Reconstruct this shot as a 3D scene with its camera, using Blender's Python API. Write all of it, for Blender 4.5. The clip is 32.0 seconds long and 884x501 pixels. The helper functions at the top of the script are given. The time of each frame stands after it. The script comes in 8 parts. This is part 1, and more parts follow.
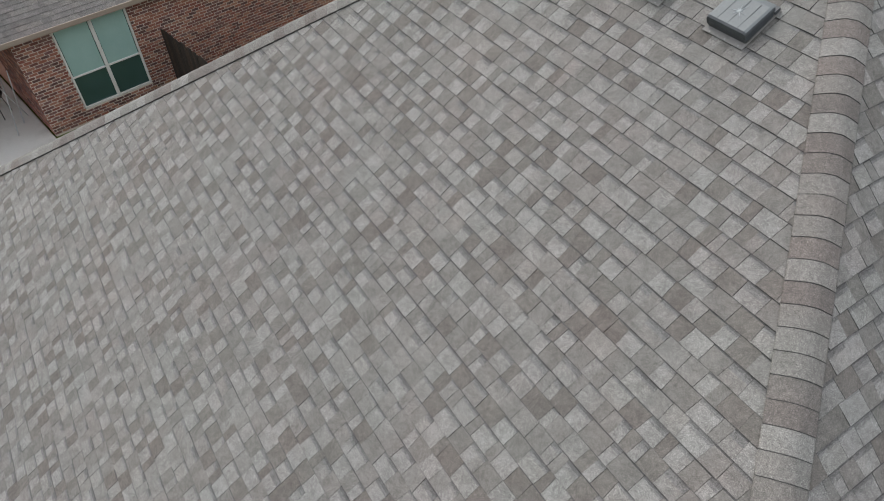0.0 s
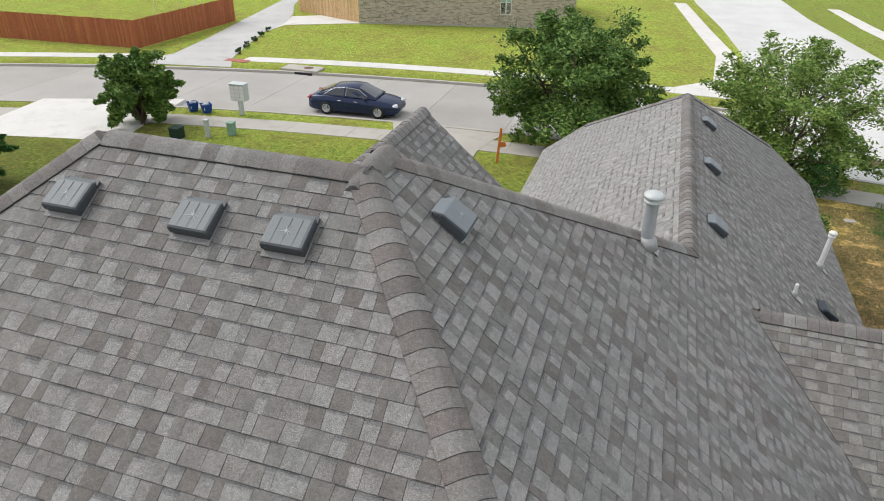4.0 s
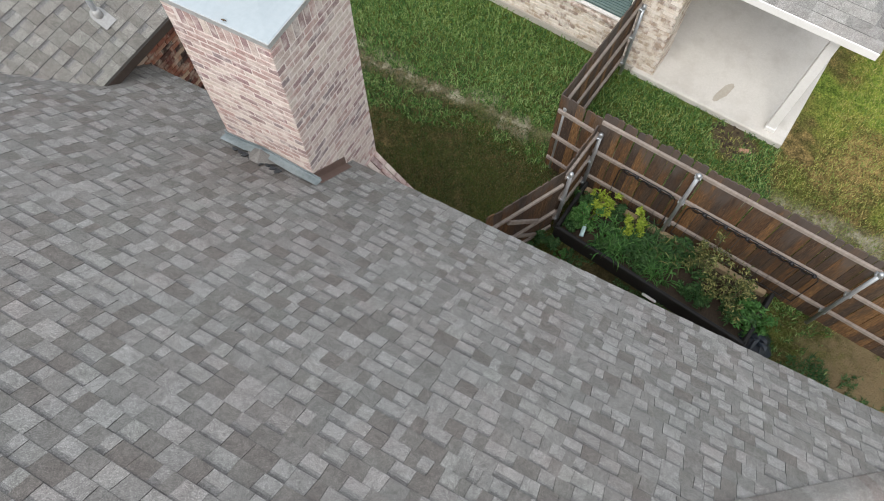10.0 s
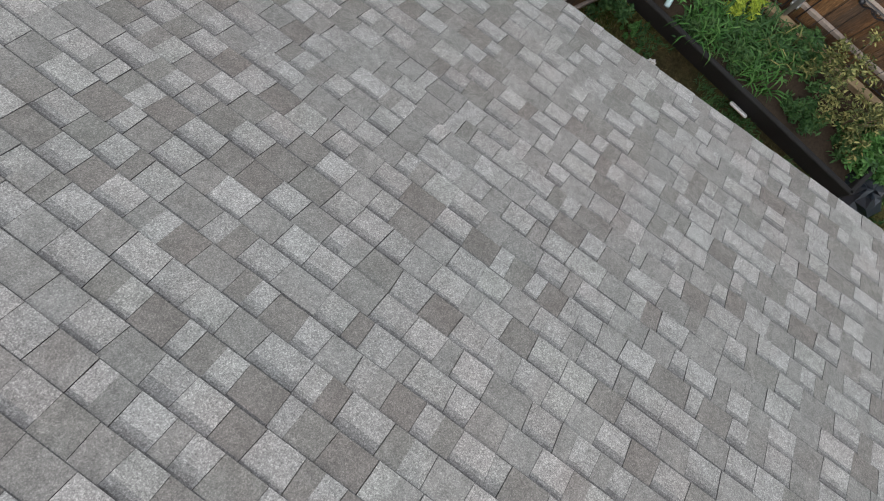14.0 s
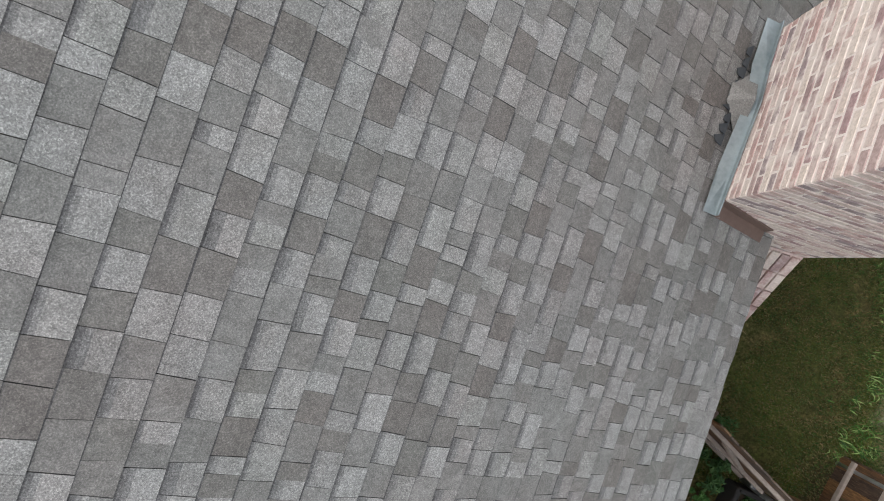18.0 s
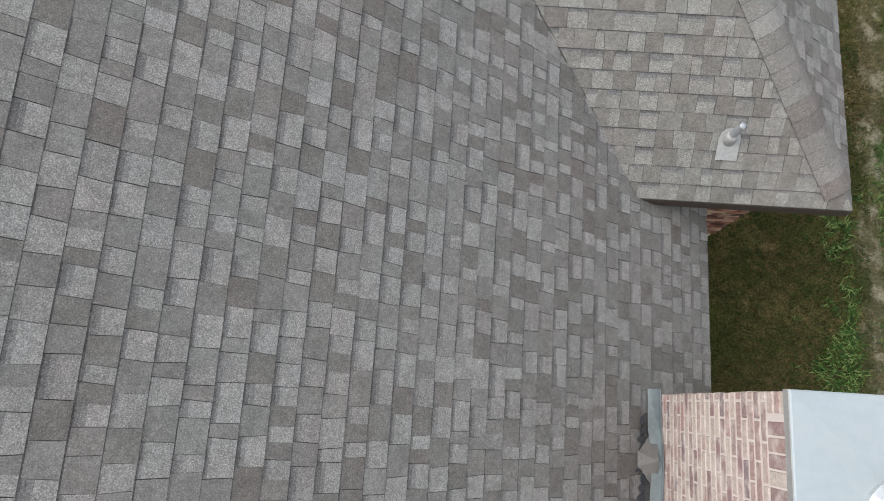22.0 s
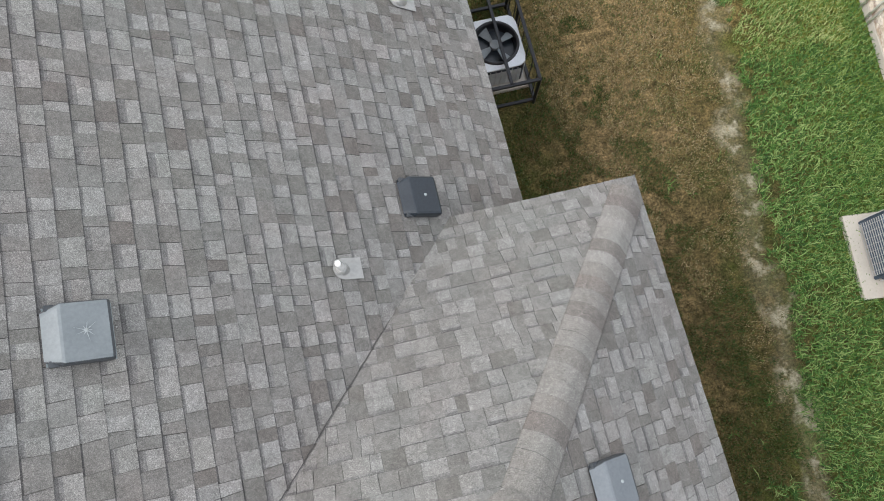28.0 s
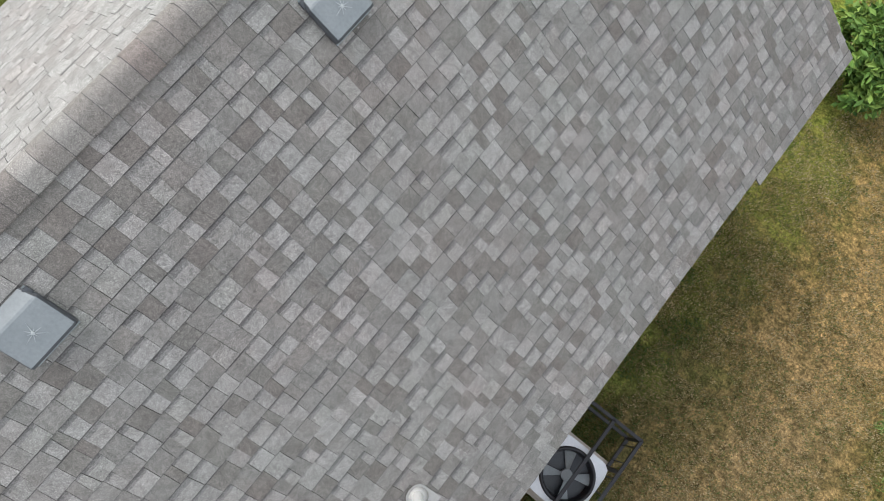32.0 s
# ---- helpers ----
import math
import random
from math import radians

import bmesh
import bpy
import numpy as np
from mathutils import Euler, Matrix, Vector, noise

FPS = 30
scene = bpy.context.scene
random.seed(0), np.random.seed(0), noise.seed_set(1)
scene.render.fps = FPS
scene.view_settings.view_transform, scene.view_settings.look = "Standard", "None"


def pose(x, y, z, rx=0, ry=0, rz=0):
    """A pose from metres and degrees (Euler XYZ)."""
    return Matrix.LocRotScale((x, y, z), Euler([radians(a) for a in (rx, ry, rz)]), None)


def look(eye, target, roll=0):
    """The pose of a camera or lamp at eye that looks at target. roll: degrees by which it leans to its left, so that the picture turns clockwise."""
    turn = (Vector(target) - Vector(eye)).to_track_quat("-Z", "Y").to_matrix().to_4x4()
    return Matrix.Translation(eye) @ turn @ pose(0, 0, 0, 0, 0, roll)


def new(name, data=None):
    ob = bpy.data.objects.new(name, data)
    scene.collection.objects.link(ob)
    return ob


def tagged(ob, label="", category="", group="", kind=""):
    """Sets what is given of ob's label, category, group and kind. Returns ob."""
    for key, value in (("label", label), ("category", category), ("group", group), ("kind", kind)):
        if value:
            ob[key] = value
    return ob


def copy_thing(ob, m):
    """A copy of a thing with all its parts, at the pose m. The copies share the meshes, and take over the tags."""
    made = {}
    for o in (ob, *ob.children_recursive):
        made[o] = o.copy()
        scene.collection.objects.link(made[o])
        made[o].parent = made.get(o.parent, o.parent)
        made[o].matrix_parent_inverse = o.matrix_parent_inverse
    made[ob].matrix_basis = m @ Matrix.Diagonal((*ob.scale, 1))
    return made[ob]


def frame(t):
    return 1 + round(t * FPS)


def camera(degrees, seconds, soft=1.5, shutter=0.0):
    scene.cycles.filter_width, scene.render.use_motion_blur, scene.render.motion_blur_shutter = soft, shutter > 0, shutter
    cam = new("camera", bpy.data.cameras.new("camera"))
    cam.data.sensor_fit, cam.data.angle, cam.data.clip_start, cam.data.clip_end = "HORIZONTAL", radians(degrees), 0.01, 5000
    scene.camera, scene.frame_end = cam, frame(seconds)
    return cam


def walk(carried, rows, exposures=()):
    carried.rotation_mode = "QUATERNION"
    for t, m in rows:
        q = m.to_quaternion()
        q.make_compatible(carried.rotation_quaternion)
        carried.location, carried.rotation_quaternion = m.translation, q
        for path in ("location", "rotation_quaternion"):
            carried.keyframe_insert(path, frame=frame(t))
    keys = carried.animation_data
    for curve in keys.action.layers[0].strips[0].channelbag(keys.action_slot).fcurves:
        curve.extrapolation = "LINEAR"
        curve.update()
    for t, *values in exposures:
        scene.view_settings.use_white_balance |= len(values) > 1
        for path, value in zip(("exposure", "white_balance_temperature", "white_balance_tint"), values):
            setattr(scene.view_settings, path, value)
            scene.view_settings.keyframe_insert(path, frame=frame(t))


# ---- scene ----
cam = camera(67.3, 32.0, soft=1.0)
METRES, EYE, TILT, LEAN, TURN = 19.6, 10.2, -46.0, 0.7, 57.3
ROWS = [
    (0.0, 0.0, 0.0, 0.0, 0.0, 0.0, -0.0),
    (0.5, -0.0007, 0.002, 0.0007, 0.07, 1.98, -0.04),
    (1.0, -0.0005, 0.0054, 0.004, 0.16, 3.85, -0.1),
    (1.5, 0.0003, 0.0098, 0.0097, 0.19, 5.62, -0.13),
    (2.0, 0.0031, 0.014, 0.0141, -3.98, 7.56, 3.87),
    (2.5, 0.006, 0.0154, 0.0165, -9.74, 8.79, 9.38),
    (4.5, 0.0107, 0.013, 0.0179, -39.1, 5.26, 31.74),
    (5.0, 0.0107, 0.0119, 0.017, -48.8, -5.31, 36.87),
    (5.5, 0.0103, 0.0109, 0.0163, -60.99, -19.52, 41.4),
    (6.0, 0.0097, 0.0101, 0.0157, -73.93, -34.4, 44.37),
    (6.5, 0.0095, 0.0093, 0.0145, -87.18, -49.02, 45.69),
    (7.0, 0.0087, 0.0079, 0.013, -100.58, -63.13, 45.51),
    (7.5, 0.0074, 0.0075, 0.0124, -113.1, -75.92, 43.87),
    (8.0, 0.0066, 0.0068, 0.012, -123.48, -86.45, 41.3),
    (8.5, 0.0075, 0.0061, 0.0109, -127.18, -90.03, 40.11),
    (9.0, 0.0181, 0.0015, 0.0067, -128.49, -91.64, 39.65),
    (9.5, 0.0395, -0.0026, -0.0079, -128.61, -91.69, 39.67),
    (10.0, 0.0671, 0.0037, -0.0375, -128.65, -91.76, 39.69),
    (10.5, 0.0961, 0.0046, -0.0627, -128.66, -91.75, 39.63),
    (11.0, 0.1213, 0.0158, -0.0945, -128.74, -91.66, 39.62),
    (11.5, 0.1299, 0.0471, -0.1338, -128.87, -91.61, 39.65),
    (12.0, 0.1276, 0.0562, -0.1421, -129.04, -93.16, 39.65),
    (12.5, 0.1245, 0.0561, -0.1402, -129.22, -99.9, 39.64),
    (13.0, 0.123, 0.0569, -0.1404, -129.31, -106.72, 39.61),
    (13.5, 0.1221, 0.0577, -0.1421, -129.4, -112.84, 39.6),
    (15.5, 0.1194, 0.0608, -0.1443, -43.36, -56.95, 35.04),
    (16.0, 0.1199, 0.0607, -0.1451, -38.17, -54.14, 32.13),
    (16.5, 0.1282, 0.0634, -0.1402, -36.86, -53.4, 31.36),
    (17.0, 0.1522, 0.0698, -0.1188, -33.78, -51.95, 29.51),
    (17.5, 0.1722, 0.0785, -0.1028, -29.37, -50.09, 26.46),
    (18.0, 0.1844, 0.085, -0.0972, -29.25, -50.1, 26.43),
    (18.5, 0.193, 0.0864, -0.0895, -29.39, -50.16, 26.5),
    (19.0, 0.1987, 0.0755, -0.0722, -30.59, -45.56, 27.29),
    (19.5, 0.1997, 0.0635, -0.0608, -33.26, -40.72, 29.11),
    (20.0, 0.1999, 0.0602, -0.0591, -34.46, -40.16, 30.07),
    (20.5, 0.2024, 0.0616, -0.0569, -35.9, -40.87, 30.96),
    (21.0, 0.2108, 0.0638, -0.0484, -37.78, -41.93, 32.08),
    (21.5, 0.2288, 0.068, -0.0309, -40.93, -43.66, 33.86),
    (22.0, 0.2557, 0.0788, -0.011, -43.57, -45.24, 35.14),
    (22.5, 0.2824, 0.0906, 0.0058, -46.85, -47.22, 36.68),
    (23.0, 0.3061, 0.1005, 0.0214, -50.62, -49.55, 38.24),
    (23.5, 0.3172, 0.104, 0.0285, -55.69, -52.71, 40.13),
    (24.0, 0.3187, 0.1032, 0.0307, -60.74, -55.95, 41.72),
    (24.5, 0.3216, 0.0958, 0.0385, -64.06, -58.25, 42.53),
    (25.0, 0.3323, 0.093, 0.0443, -66.67, -59.97, 43.17),
    (25.5, 0.355, 0.0969, 0.0488, -67.2, -60.28, 43.28),
    (26.0, 0.3892, 0.1025, 0.0556, -67.21, -60.27, 43.3),
    (26.5, 0.4231, 0.1079, 0.0627, -67.21, -60.31, 43.28),
    (28.5, 0.5101, 0.1226, 0.0799, -58.39, -53.99, 40.9),
    (29.0, 0.5301, 0.1284, 0.085, -45.55, -46.19, 35.64),
    (29.5, 0.5567, 0.1354, 0.0933, -44.84, -45.85, 35.3),
    (30.0, 0.5887, 0.1456, 0.1042, -43.92, -45.32, 34.84),
    (30.5, 0.6171, 0.1553, 0.1148, -28.79, -37.33, 25.49),
    (31.0, 0.6429, 0.1678, 0.127, -17.03, -33.37, 15.54),
    (31.5, 0.6672, 0.182, 0.1416, -14.92, -32.94, 13.59),
    (32.0, 0.6927, 0.2018, 0.1623, -13.79, -32.8, 12.62),
]
walk(cam, [(t, pose(0, 0, EYE, TILT, LEAN, TURN) @ pose(METRES * x, METRES * y, METRES * z, 90 + pitch, roll, yaw)) for t, x, y, z, yaw, pitch, roll in ROWS],
     [(0.0, -0.2), (2.5, -0.17), (4.5, -0.3), (6.0, -0.17), (8.0, 0.05), (10.0, 0.17), (12.0, 0.42), (13.0, 0.42), (16.0, 0.3), (17.0, 0.36), (17.5, 0.22), (18.2, 0.15), (19.0, 0.12), (20.0, 0.0), (21.0, -0.03), (22.0, 0.0), (23.5, 0.2), (26.0, 0.2), (28.5, 0.3), (30.0, 0.36), (32.0, 0.27)])

# ---- light ----
SUN_EL, SUN_AZ = 48.0, 274.0            # degrees; azimuth clockwise from +y, so the sun stands to the west
world = bpy.data.worlds.new("sky")
scene.world = world
world.use_nodes = True
wn = world.node_tree.nodes
sky = wn.new("ShaderNodeTexSky")
sky.sky_type = "NISHITA"
sky.sun_disc = False
sky.sun_elevation, sky.sun_rotation = radians(SUN_EL), radians(SUN_AZ)
sky.air_density, sky.dust_density, sky.ozone_density = 1.0, 4.0, 1.0
haze = wn.new("ShaderNodeMixRGB")
haze.inputs[0].default_value = 0.75
haze.inputs[2].default_value = (9.0, 9.3, 9.8, 1)
world.node_tree.links.new(sky.outputs[0], haze.inputs[1])
world.node_tree.links.new(haze.outputs[0], wn["Background"].inputs[0])
wn["Background"].inputs[1].default_value = 0.138
sun = new("sun", bpy.data.lights.new("sun", "SUN"))
sun.data.energy, sun.data.angle, sun.data.color = 2.45, radians(38), (1.0, 0.975, 0.945)
_a, _e = radians(SUN_AZ), radians(SUN_EL)
sun.matrix_world = look((30 * math.sin(_a) * math.cos(_e), 30 * math.cos(_a) * math.cos(_e), 30 * math.sin(_e)), (0, 0, 0))


# ---- materials ----
class Nodes:
    def __init__(self, name):
        self.mat = bpy.data.materials.new(name)
        self.mat.use_nodes = True
        self.t = self.mat.node_tree
        self.b = self.t.nodes["Principled BSDF"]
        self.geo = self.t.nodes.new("ShaderNodeNewGeometry")
        self.pos = self.geo.outputs["Position"]

    def put(self, sock, v):
        if isinstance(v, bpy.types.NodeSocket):
            self.t.links.new(v, sock)
        elif isinstance(v, (tuple, list)) and len(v) == 3 and sock.type == "RGBA":
            sock.default_value = (*v, 1)
        else:
            sock.default_value = v

    def noise(self, scale, detail=3.0, rough=0.6, vec=None, out="Fac", stretch=None):
        n = self.t.nodes.new("ShaderNodeTexNoise")
        n.inputs["Scale"].default_value = scale
        n.inputs["Detail"].default_value = detail
        n.inputs["Roughness"].default_value = rough
        v = vec or self.pos
        if stretch:
            m = self.t.nodes.new("ShaderNodeVectorMath")
            m.operation = "MULTIPLY"
            self.put(m.inputs[0], v)
            m.inputs[1].default_value = stretch
            v = m.outputs[0]
        self.put(n.inputs["Vector"], v)
        return n.outputs[out]

    def ramp(self, fac, stops, mode="LINEAR"):
        n = self.t.nodes.new("ShaderNodeValToRGB")
        n.color_ramp.interpolation = mode
        el = n.color_ramp.elements
        while len(el) < len(stops):
            el.new(0.5)
        for k, (p, c) in enumerate(stops):
            el[k].position = p
            el[k].color = (*c, 1) if len(c) == 3 else c
        self.put(n.inputs[0], fac)
        return n.outputs[0]

    def mix(self, fac, a, b, mode="MIX"):
        n = self.t.nodes.new("ShaderNodeMixRGB")
        n.blend_type = mode
        self.put(n.inputs[0], fac)
        self.put(n.inputs[1], a)
        self.put(n.inputs[2], b)
        return n.outputs[0]

    def math(self, op, a, b=0.0, c=0.0):
        n = self.t.nodes.new("ShaderNodeMath")
        n.operation = op
        for k, v in enumerate((a, b, c)):
            self.put(n.inputs[k], v)
        return n.outputs[0]

    def xyz(self):
        n = self.t.nodes.new("ShaderNodeSeparateXYZ")
        self.put(n.inputs[0], self.pos)
        return n.outputs

    def rnd(self):
        """A random number for each piece, be it an object of its own or an island of a joined mesh."""
        o = self.t.nodes.new("ShaderNodeObjectInfo")
        return self.math("FRACT", self.math("ADD", o.outputs["Random"], self.geo.outputs["Random Per Island"]))

    def bump(self, height, strength=0.3, dist=0.01):
        n = self.t.nodes.new("ShaderNodeBump")
        n.inputs["Strength"].default_value = strength
        n.inputs["Distance"].default_value = dist
        self.put(n.inputs["Height"], height)
        self.put(self.b.inputs["Normal"], n.outputs[0])

    def done(self, col, rough=0.8, metal=0.0, spec=0.3):
        self.put(self.b.inputs["Base Color"], col)
        self.put(self.b.inputs["Roughness"], rough)
        self.b.inputs["Metallic"].default_value = metal
        self.b.inputs["Specular IOR Level"].default_value = spec
        return self.mat


def surf(name, a, b, fine=60.0, coarse=2.0, rough=0.8, metal=0.0, bump=0.15, spec=0.3, vary=0.0, stretch=None, dirt=None):
    """A plain surface between two colours: grain, wider stains, relief, and a tone for each piece."""
    n = Nodes(name)
    f = n.noise(fine, 4.0, stretch=stretch)
    c = n.noise(coarse, 3.0)
    col = n.ramp(n.math("ADD", n.math("MULTIPLY", f, 0.5), n.math("MULTIPLY", c, 0.5)), ((0.32, a), (0.68, b)))
    if dirt:
        col = n.mix(n.ramp(n.noise(coarse * 2.7, 5.0), ((0.5, (0, 0, 0)), (0.75, (0.7, 0.7, 0.7)))), col, dirt)
    if vary:
        col = n.mix(n.math("MULTIPLY", n.rnd(), vary), col, tuple(v * 0.35 for v in a))
    if bump:
        n.bump(f, bump, 0.004)
    r = n.math("ADD", n.math("MULTIPLY", c, 0.2), rough - 0.1)
    return n.done(col, r, metal, spec)


def shingle_mat(name, tones, gain=1.0, speck=0.66, drift=0.4):
    """Mineral granules on asphalt: one tone a tab, speckle of light and dark grains, blended drops, faint wide stains."""
    n = Nodes(name)
    k = 1.0 / len(tones)
    tone = n.ramp(n.rnd(), [(i * k, tuple(gain * v for v in c)) for i, c in enumerate(tones)], "CONSTANT")
    g = n.noise(150, 3.0, 0.85)
    col = n.mix(speck, tone, n.ramp(g, ((0.33, (0.2, 0.2, 0.2)), (0.46, (0.8, 0.8, 0.8)), (0.54, (1.08, 1.08, 1.08)), (0.66, (2.25, 2.25, 2.22)))), "MULTIPLY")
    w = n.noise(0.5, 4.0, 0.6)
    col = n.mix(0.24, col, n.ramp(w, ((0.3, (0.8, 0.8, 0.82)), (0.7, (1.2, 1.19, 1.16)))), "MULTIPLY")
    clump = n.noise(38, 2.0, 0.7)
    col = n.mix(0.35, col, n.ramp(clump, ((0.36, (0.7, 0.7, 0.7)), (0.64, (1.3, 1.3, 1.3)))), "MULTIPLY")
    drop = n.noise(9.0, 3.0, 0.6)
    col = n.mix(drift, col, n.ramp(drop, ((0.36, (0.74, 0.73, 0.72)), (0.5, (1.0, 1.0, 1.0)), (0.64, (1.22, 1.22, 1.22)))), "MULTIPLY")
    tint = n.noise(1.1, 3.0, 0.6)
    col = n.mix(0.4, col, n.ramp(tint, ((0.36, (0.99, 1.005, 0.985)), (0.5, (1.01, 1.0, 0.985)), (0.66, (1.05, 0.985, 0.965)))), "MULTIPLY")
    patch_n = n.noise(2.6, 3.0, 0.65)
    col = n.mix(0.25, col, n.ramp(patch_n, ((0.38, (0.97, 1.015, 1.0)), (0.5, (1.0, 1.0, 1.0)), (0.62, (1.05, 0.985, 0.96)))), "MULTIPLY")
    n.bump(g, 0.5, 0.003)
    return n.done(col, 0.92, 0.0, 0.25)


TAB = shingle_mat("shingle_light", ((0.250, 0.247, 0.240), (0.264, 0.261, 0.254), (0.238, 0.235, 0.228), (0.223, 0.216, 0.208), (0.246, 0.243, 0.236), (0.258, 0.254, 0.245), (0.262, 0.254, 0.246), (0.232, 0.230, 0.221), (0.244, 0.243, 0.232), (0.227, 0.223, 0.216)))
REC = shingle_mat("shingle_dark", ((0.178, 0.174, 0.166), (0.195, 0.191, 0.183), (0.16, 0.153, 0.144), (0.184, 0.181, 0.173), (0.154, 0.144, 0.135), (0.209, 0.206, 0.198), (0.168, 0.164, 0.154), (0.188, 0.181, 0.172)), 1.0, 0.5)
EDGE = surf("asphalt_edge", (0.045, 0.044, 0.042), (0.07, 0.068, 0.066), 90, 3, 0.9)
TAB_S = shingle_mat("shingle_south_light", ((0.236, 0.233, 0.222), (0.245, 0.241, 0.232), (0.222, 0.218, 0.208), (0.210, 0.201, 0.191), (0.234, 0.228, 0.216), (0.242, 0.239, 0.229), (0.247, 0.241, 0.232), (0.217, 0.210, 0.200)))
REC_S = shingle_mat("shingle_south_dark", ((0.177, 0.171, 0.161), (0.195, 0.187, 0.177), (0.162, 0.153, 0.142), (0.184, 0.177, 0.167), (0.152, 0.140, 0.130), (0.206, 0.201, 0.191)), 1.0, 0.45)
# band tones: darker granules together with the shade under each course
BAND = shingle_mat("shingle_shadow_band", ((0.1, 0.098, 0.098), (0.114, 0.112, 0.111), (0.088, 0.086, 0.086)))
BAND_M = shingle_mat("shingle_shade_blend", ((0.138, 0.136, 0.135), (0.15, 0.147, 0.146), (0.128, 0.126, 0.126), (0.158, 0.156, 0.154)))
BAND_L = shingle_mat("shingle_shade_pale", ((0.184, 0.182, 0.179), (0.196, 0.194, 0.19), (0.174, 0.172, 0.17)))
TAB_W = shingle_mat("shingle_tan_light", ((0.236, 0.231, 0.213), (0.246, 0.241, 0.223), (0.222, 0.217, 0.201), (0.208, 0.2, 0.184), (0.24, 0.234, 0.215), (0.228, 0.224, 0.208), (0.248, 0.244, 0.227)))
REC_W = shingle_mat("shingle_tan_dark", ((0.18, 0.174, 0.159), (0.198, 0.191, 0.175), (0.174, 0.167, 0.153), (0.206, 0.2, 0.184), (0.17, 0.159, 0.146)), 1.0, 0.45)
# paler copy for the front wing's west plane: full sun put into the tones
TAB_SUN = shingle_mat("shingle_sunlit_light", ((0.3, 0.298, 0.29), (0.315, 0.312, 0.303), (0.288, 0.285, 0.277), (0.306, 0.302, 0.293)))
REC_SUN = shingle_mat("shingle_sunlit_dark", ((0.258, 0.255, 0.246), (0.272, 0.268, 0.259), (0.246, 0.241, 0.232)), 1.0, 0.45)
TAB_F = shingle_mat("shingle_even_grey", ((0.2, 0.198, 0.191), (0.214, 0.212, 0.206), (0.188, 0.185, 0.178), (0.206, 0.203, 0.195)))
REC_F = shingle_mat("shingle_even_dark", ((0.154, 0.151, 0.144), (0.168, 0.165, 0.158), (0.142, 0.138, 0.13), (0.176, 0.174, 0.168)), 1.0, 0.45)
CAP = shingle_mat("shingle_cap", ((0.19, 0.181, 0.17), (0.215, 0.208, 0.197), (0.168, 0.156, 0.147), (0.2, 0.19, 0.179), (0.182, 0.164, 0.154), (0.228, 0.222, 0.211), (0.246, 0.24, 0.229), (0.162, 0.148, 0.14), (0.206, 0.198, 0.187)), 1.0, 0.66, 0.2)
DECK = surf("roof_deck", (0.11, 0.105, 0.098), (0.15, 0.142, 0.13), 90, 1.2, 0.92)
NEIGH = shingle_mat("shingle_grey", ((0.235, 0.231, 0.222), (0.268, 0.263, 0.252), (0.198, 0.193, 0.186), (0.248, 0.242, 0.233), (0.214, 0.21, 0.203), (0.256, 0.249, 0.238)))
NEIGH_W = shingle_mat("shingle_brown_grey", ((0.15, 0.142, 0.138), (0.17, 0.16, 0.152), (0.132, 0.126, 0.122), (0.16, 0.15, 0.146)))


def brick_mat(name, tones, mortar_dust, dust=0.47):
    n = Nodes(name)
    k = 1.0 / len(tones)
    tone = n.ramp(n.rnd(), [(i * k, c) for i, c in enumerate(tones)], "CONSTANT")
    f = n.noise(55, 5.0, 0.65)
    col = n.mix(0.7, tone, n.ramp(f, ((0.3, (0.6, 0.58, 0.56)), (0.7, (1.3, 1.28, 1.25)))), "MULTIPLY")
    col = n.mix(n.ramp(n.noise(9, 4.0), ((dust, (0, 0, 0)), (dust + 0.2, (0.8, 0.8, 0.8)))), col, mortar_dust)
    n.bump(f, 0.5, 0.006)
    return n.done(col, 0.9, 0.0, 0.2)


BRICK_CH = brick_mat("brick_pink", ((0.4, 0.285, 0.265), (0.5, 0.41, 0.375), (0.31, 0.226, 0.222), (0.55, 0.465, 0.42), (0.28, 0.226, 0.23), (0.44, 0.31, 0.29), (0.38, 0.29, 0.275), (0.56, 0.485, 0.435), (0.46, 0.35, 0.325), (0.33, 0.23, 0.232)), (0.64, 0.565, 0.515), 0.455)
BRICK_TAN = brick_mat("brick_tan", ((0.5, 0.41, 0.32), (0.62, 0.54, 0.45), (0.42, 0.335, 0.27), (0.5, 0.41, 0.325), (0.7, 0.63, 0.55), (0.35, 0.275, 0.23), (0.57, 0.48, 0.4), (0.76, 0.7, 0.63)), (0.8, 0.75, 0.68), 0.42)
BRICK_RED = brick_mat("brick_red", ((0.27, 0.11, 0.085), (0.34, 0.15, 0.11), (0.2, 0.095, 0.08), (0.14, 0.08, 0.074), (0.4, 0.21, 0.155), (0.23, 0.125, 0.115)), (0.46, 0.34, 0.28), 0.56)
BRICK_OWN = brick_mat("brick_orange", ((0.34, 0.15, 0.1), (0.44, 0.25, 0.17), (0.2, 0.09, 0.07), (0.5, 0.36, 0.26), (0.07, 0.045, 0.04), (0.11, 0.06, 0.05), (0.3, 0.13, 0.09)), (0.52, 0.42, 0.33))
BRICK_FAR = brick_mat("brick_grey_tan", ((0.38, 0.32, 0.26), (0.46, 0.39, 0.32), (0.28, 0.235, 0.195), (0.54, 0.47, 0.4)), (0.56, 0.51, 0.45))
MORTAR_CH = surf("mortar_chimney", (0.6, 0.525, 0.485), (0.72, 0.65, 0.61), 70, 3, 0.95, bump=0.4)
MORTAR = surf("mortar", (0.6, 0.55, 0.49), (0.73, 0.68, 0.62), 70, 3, 0.95, bump=0.4)
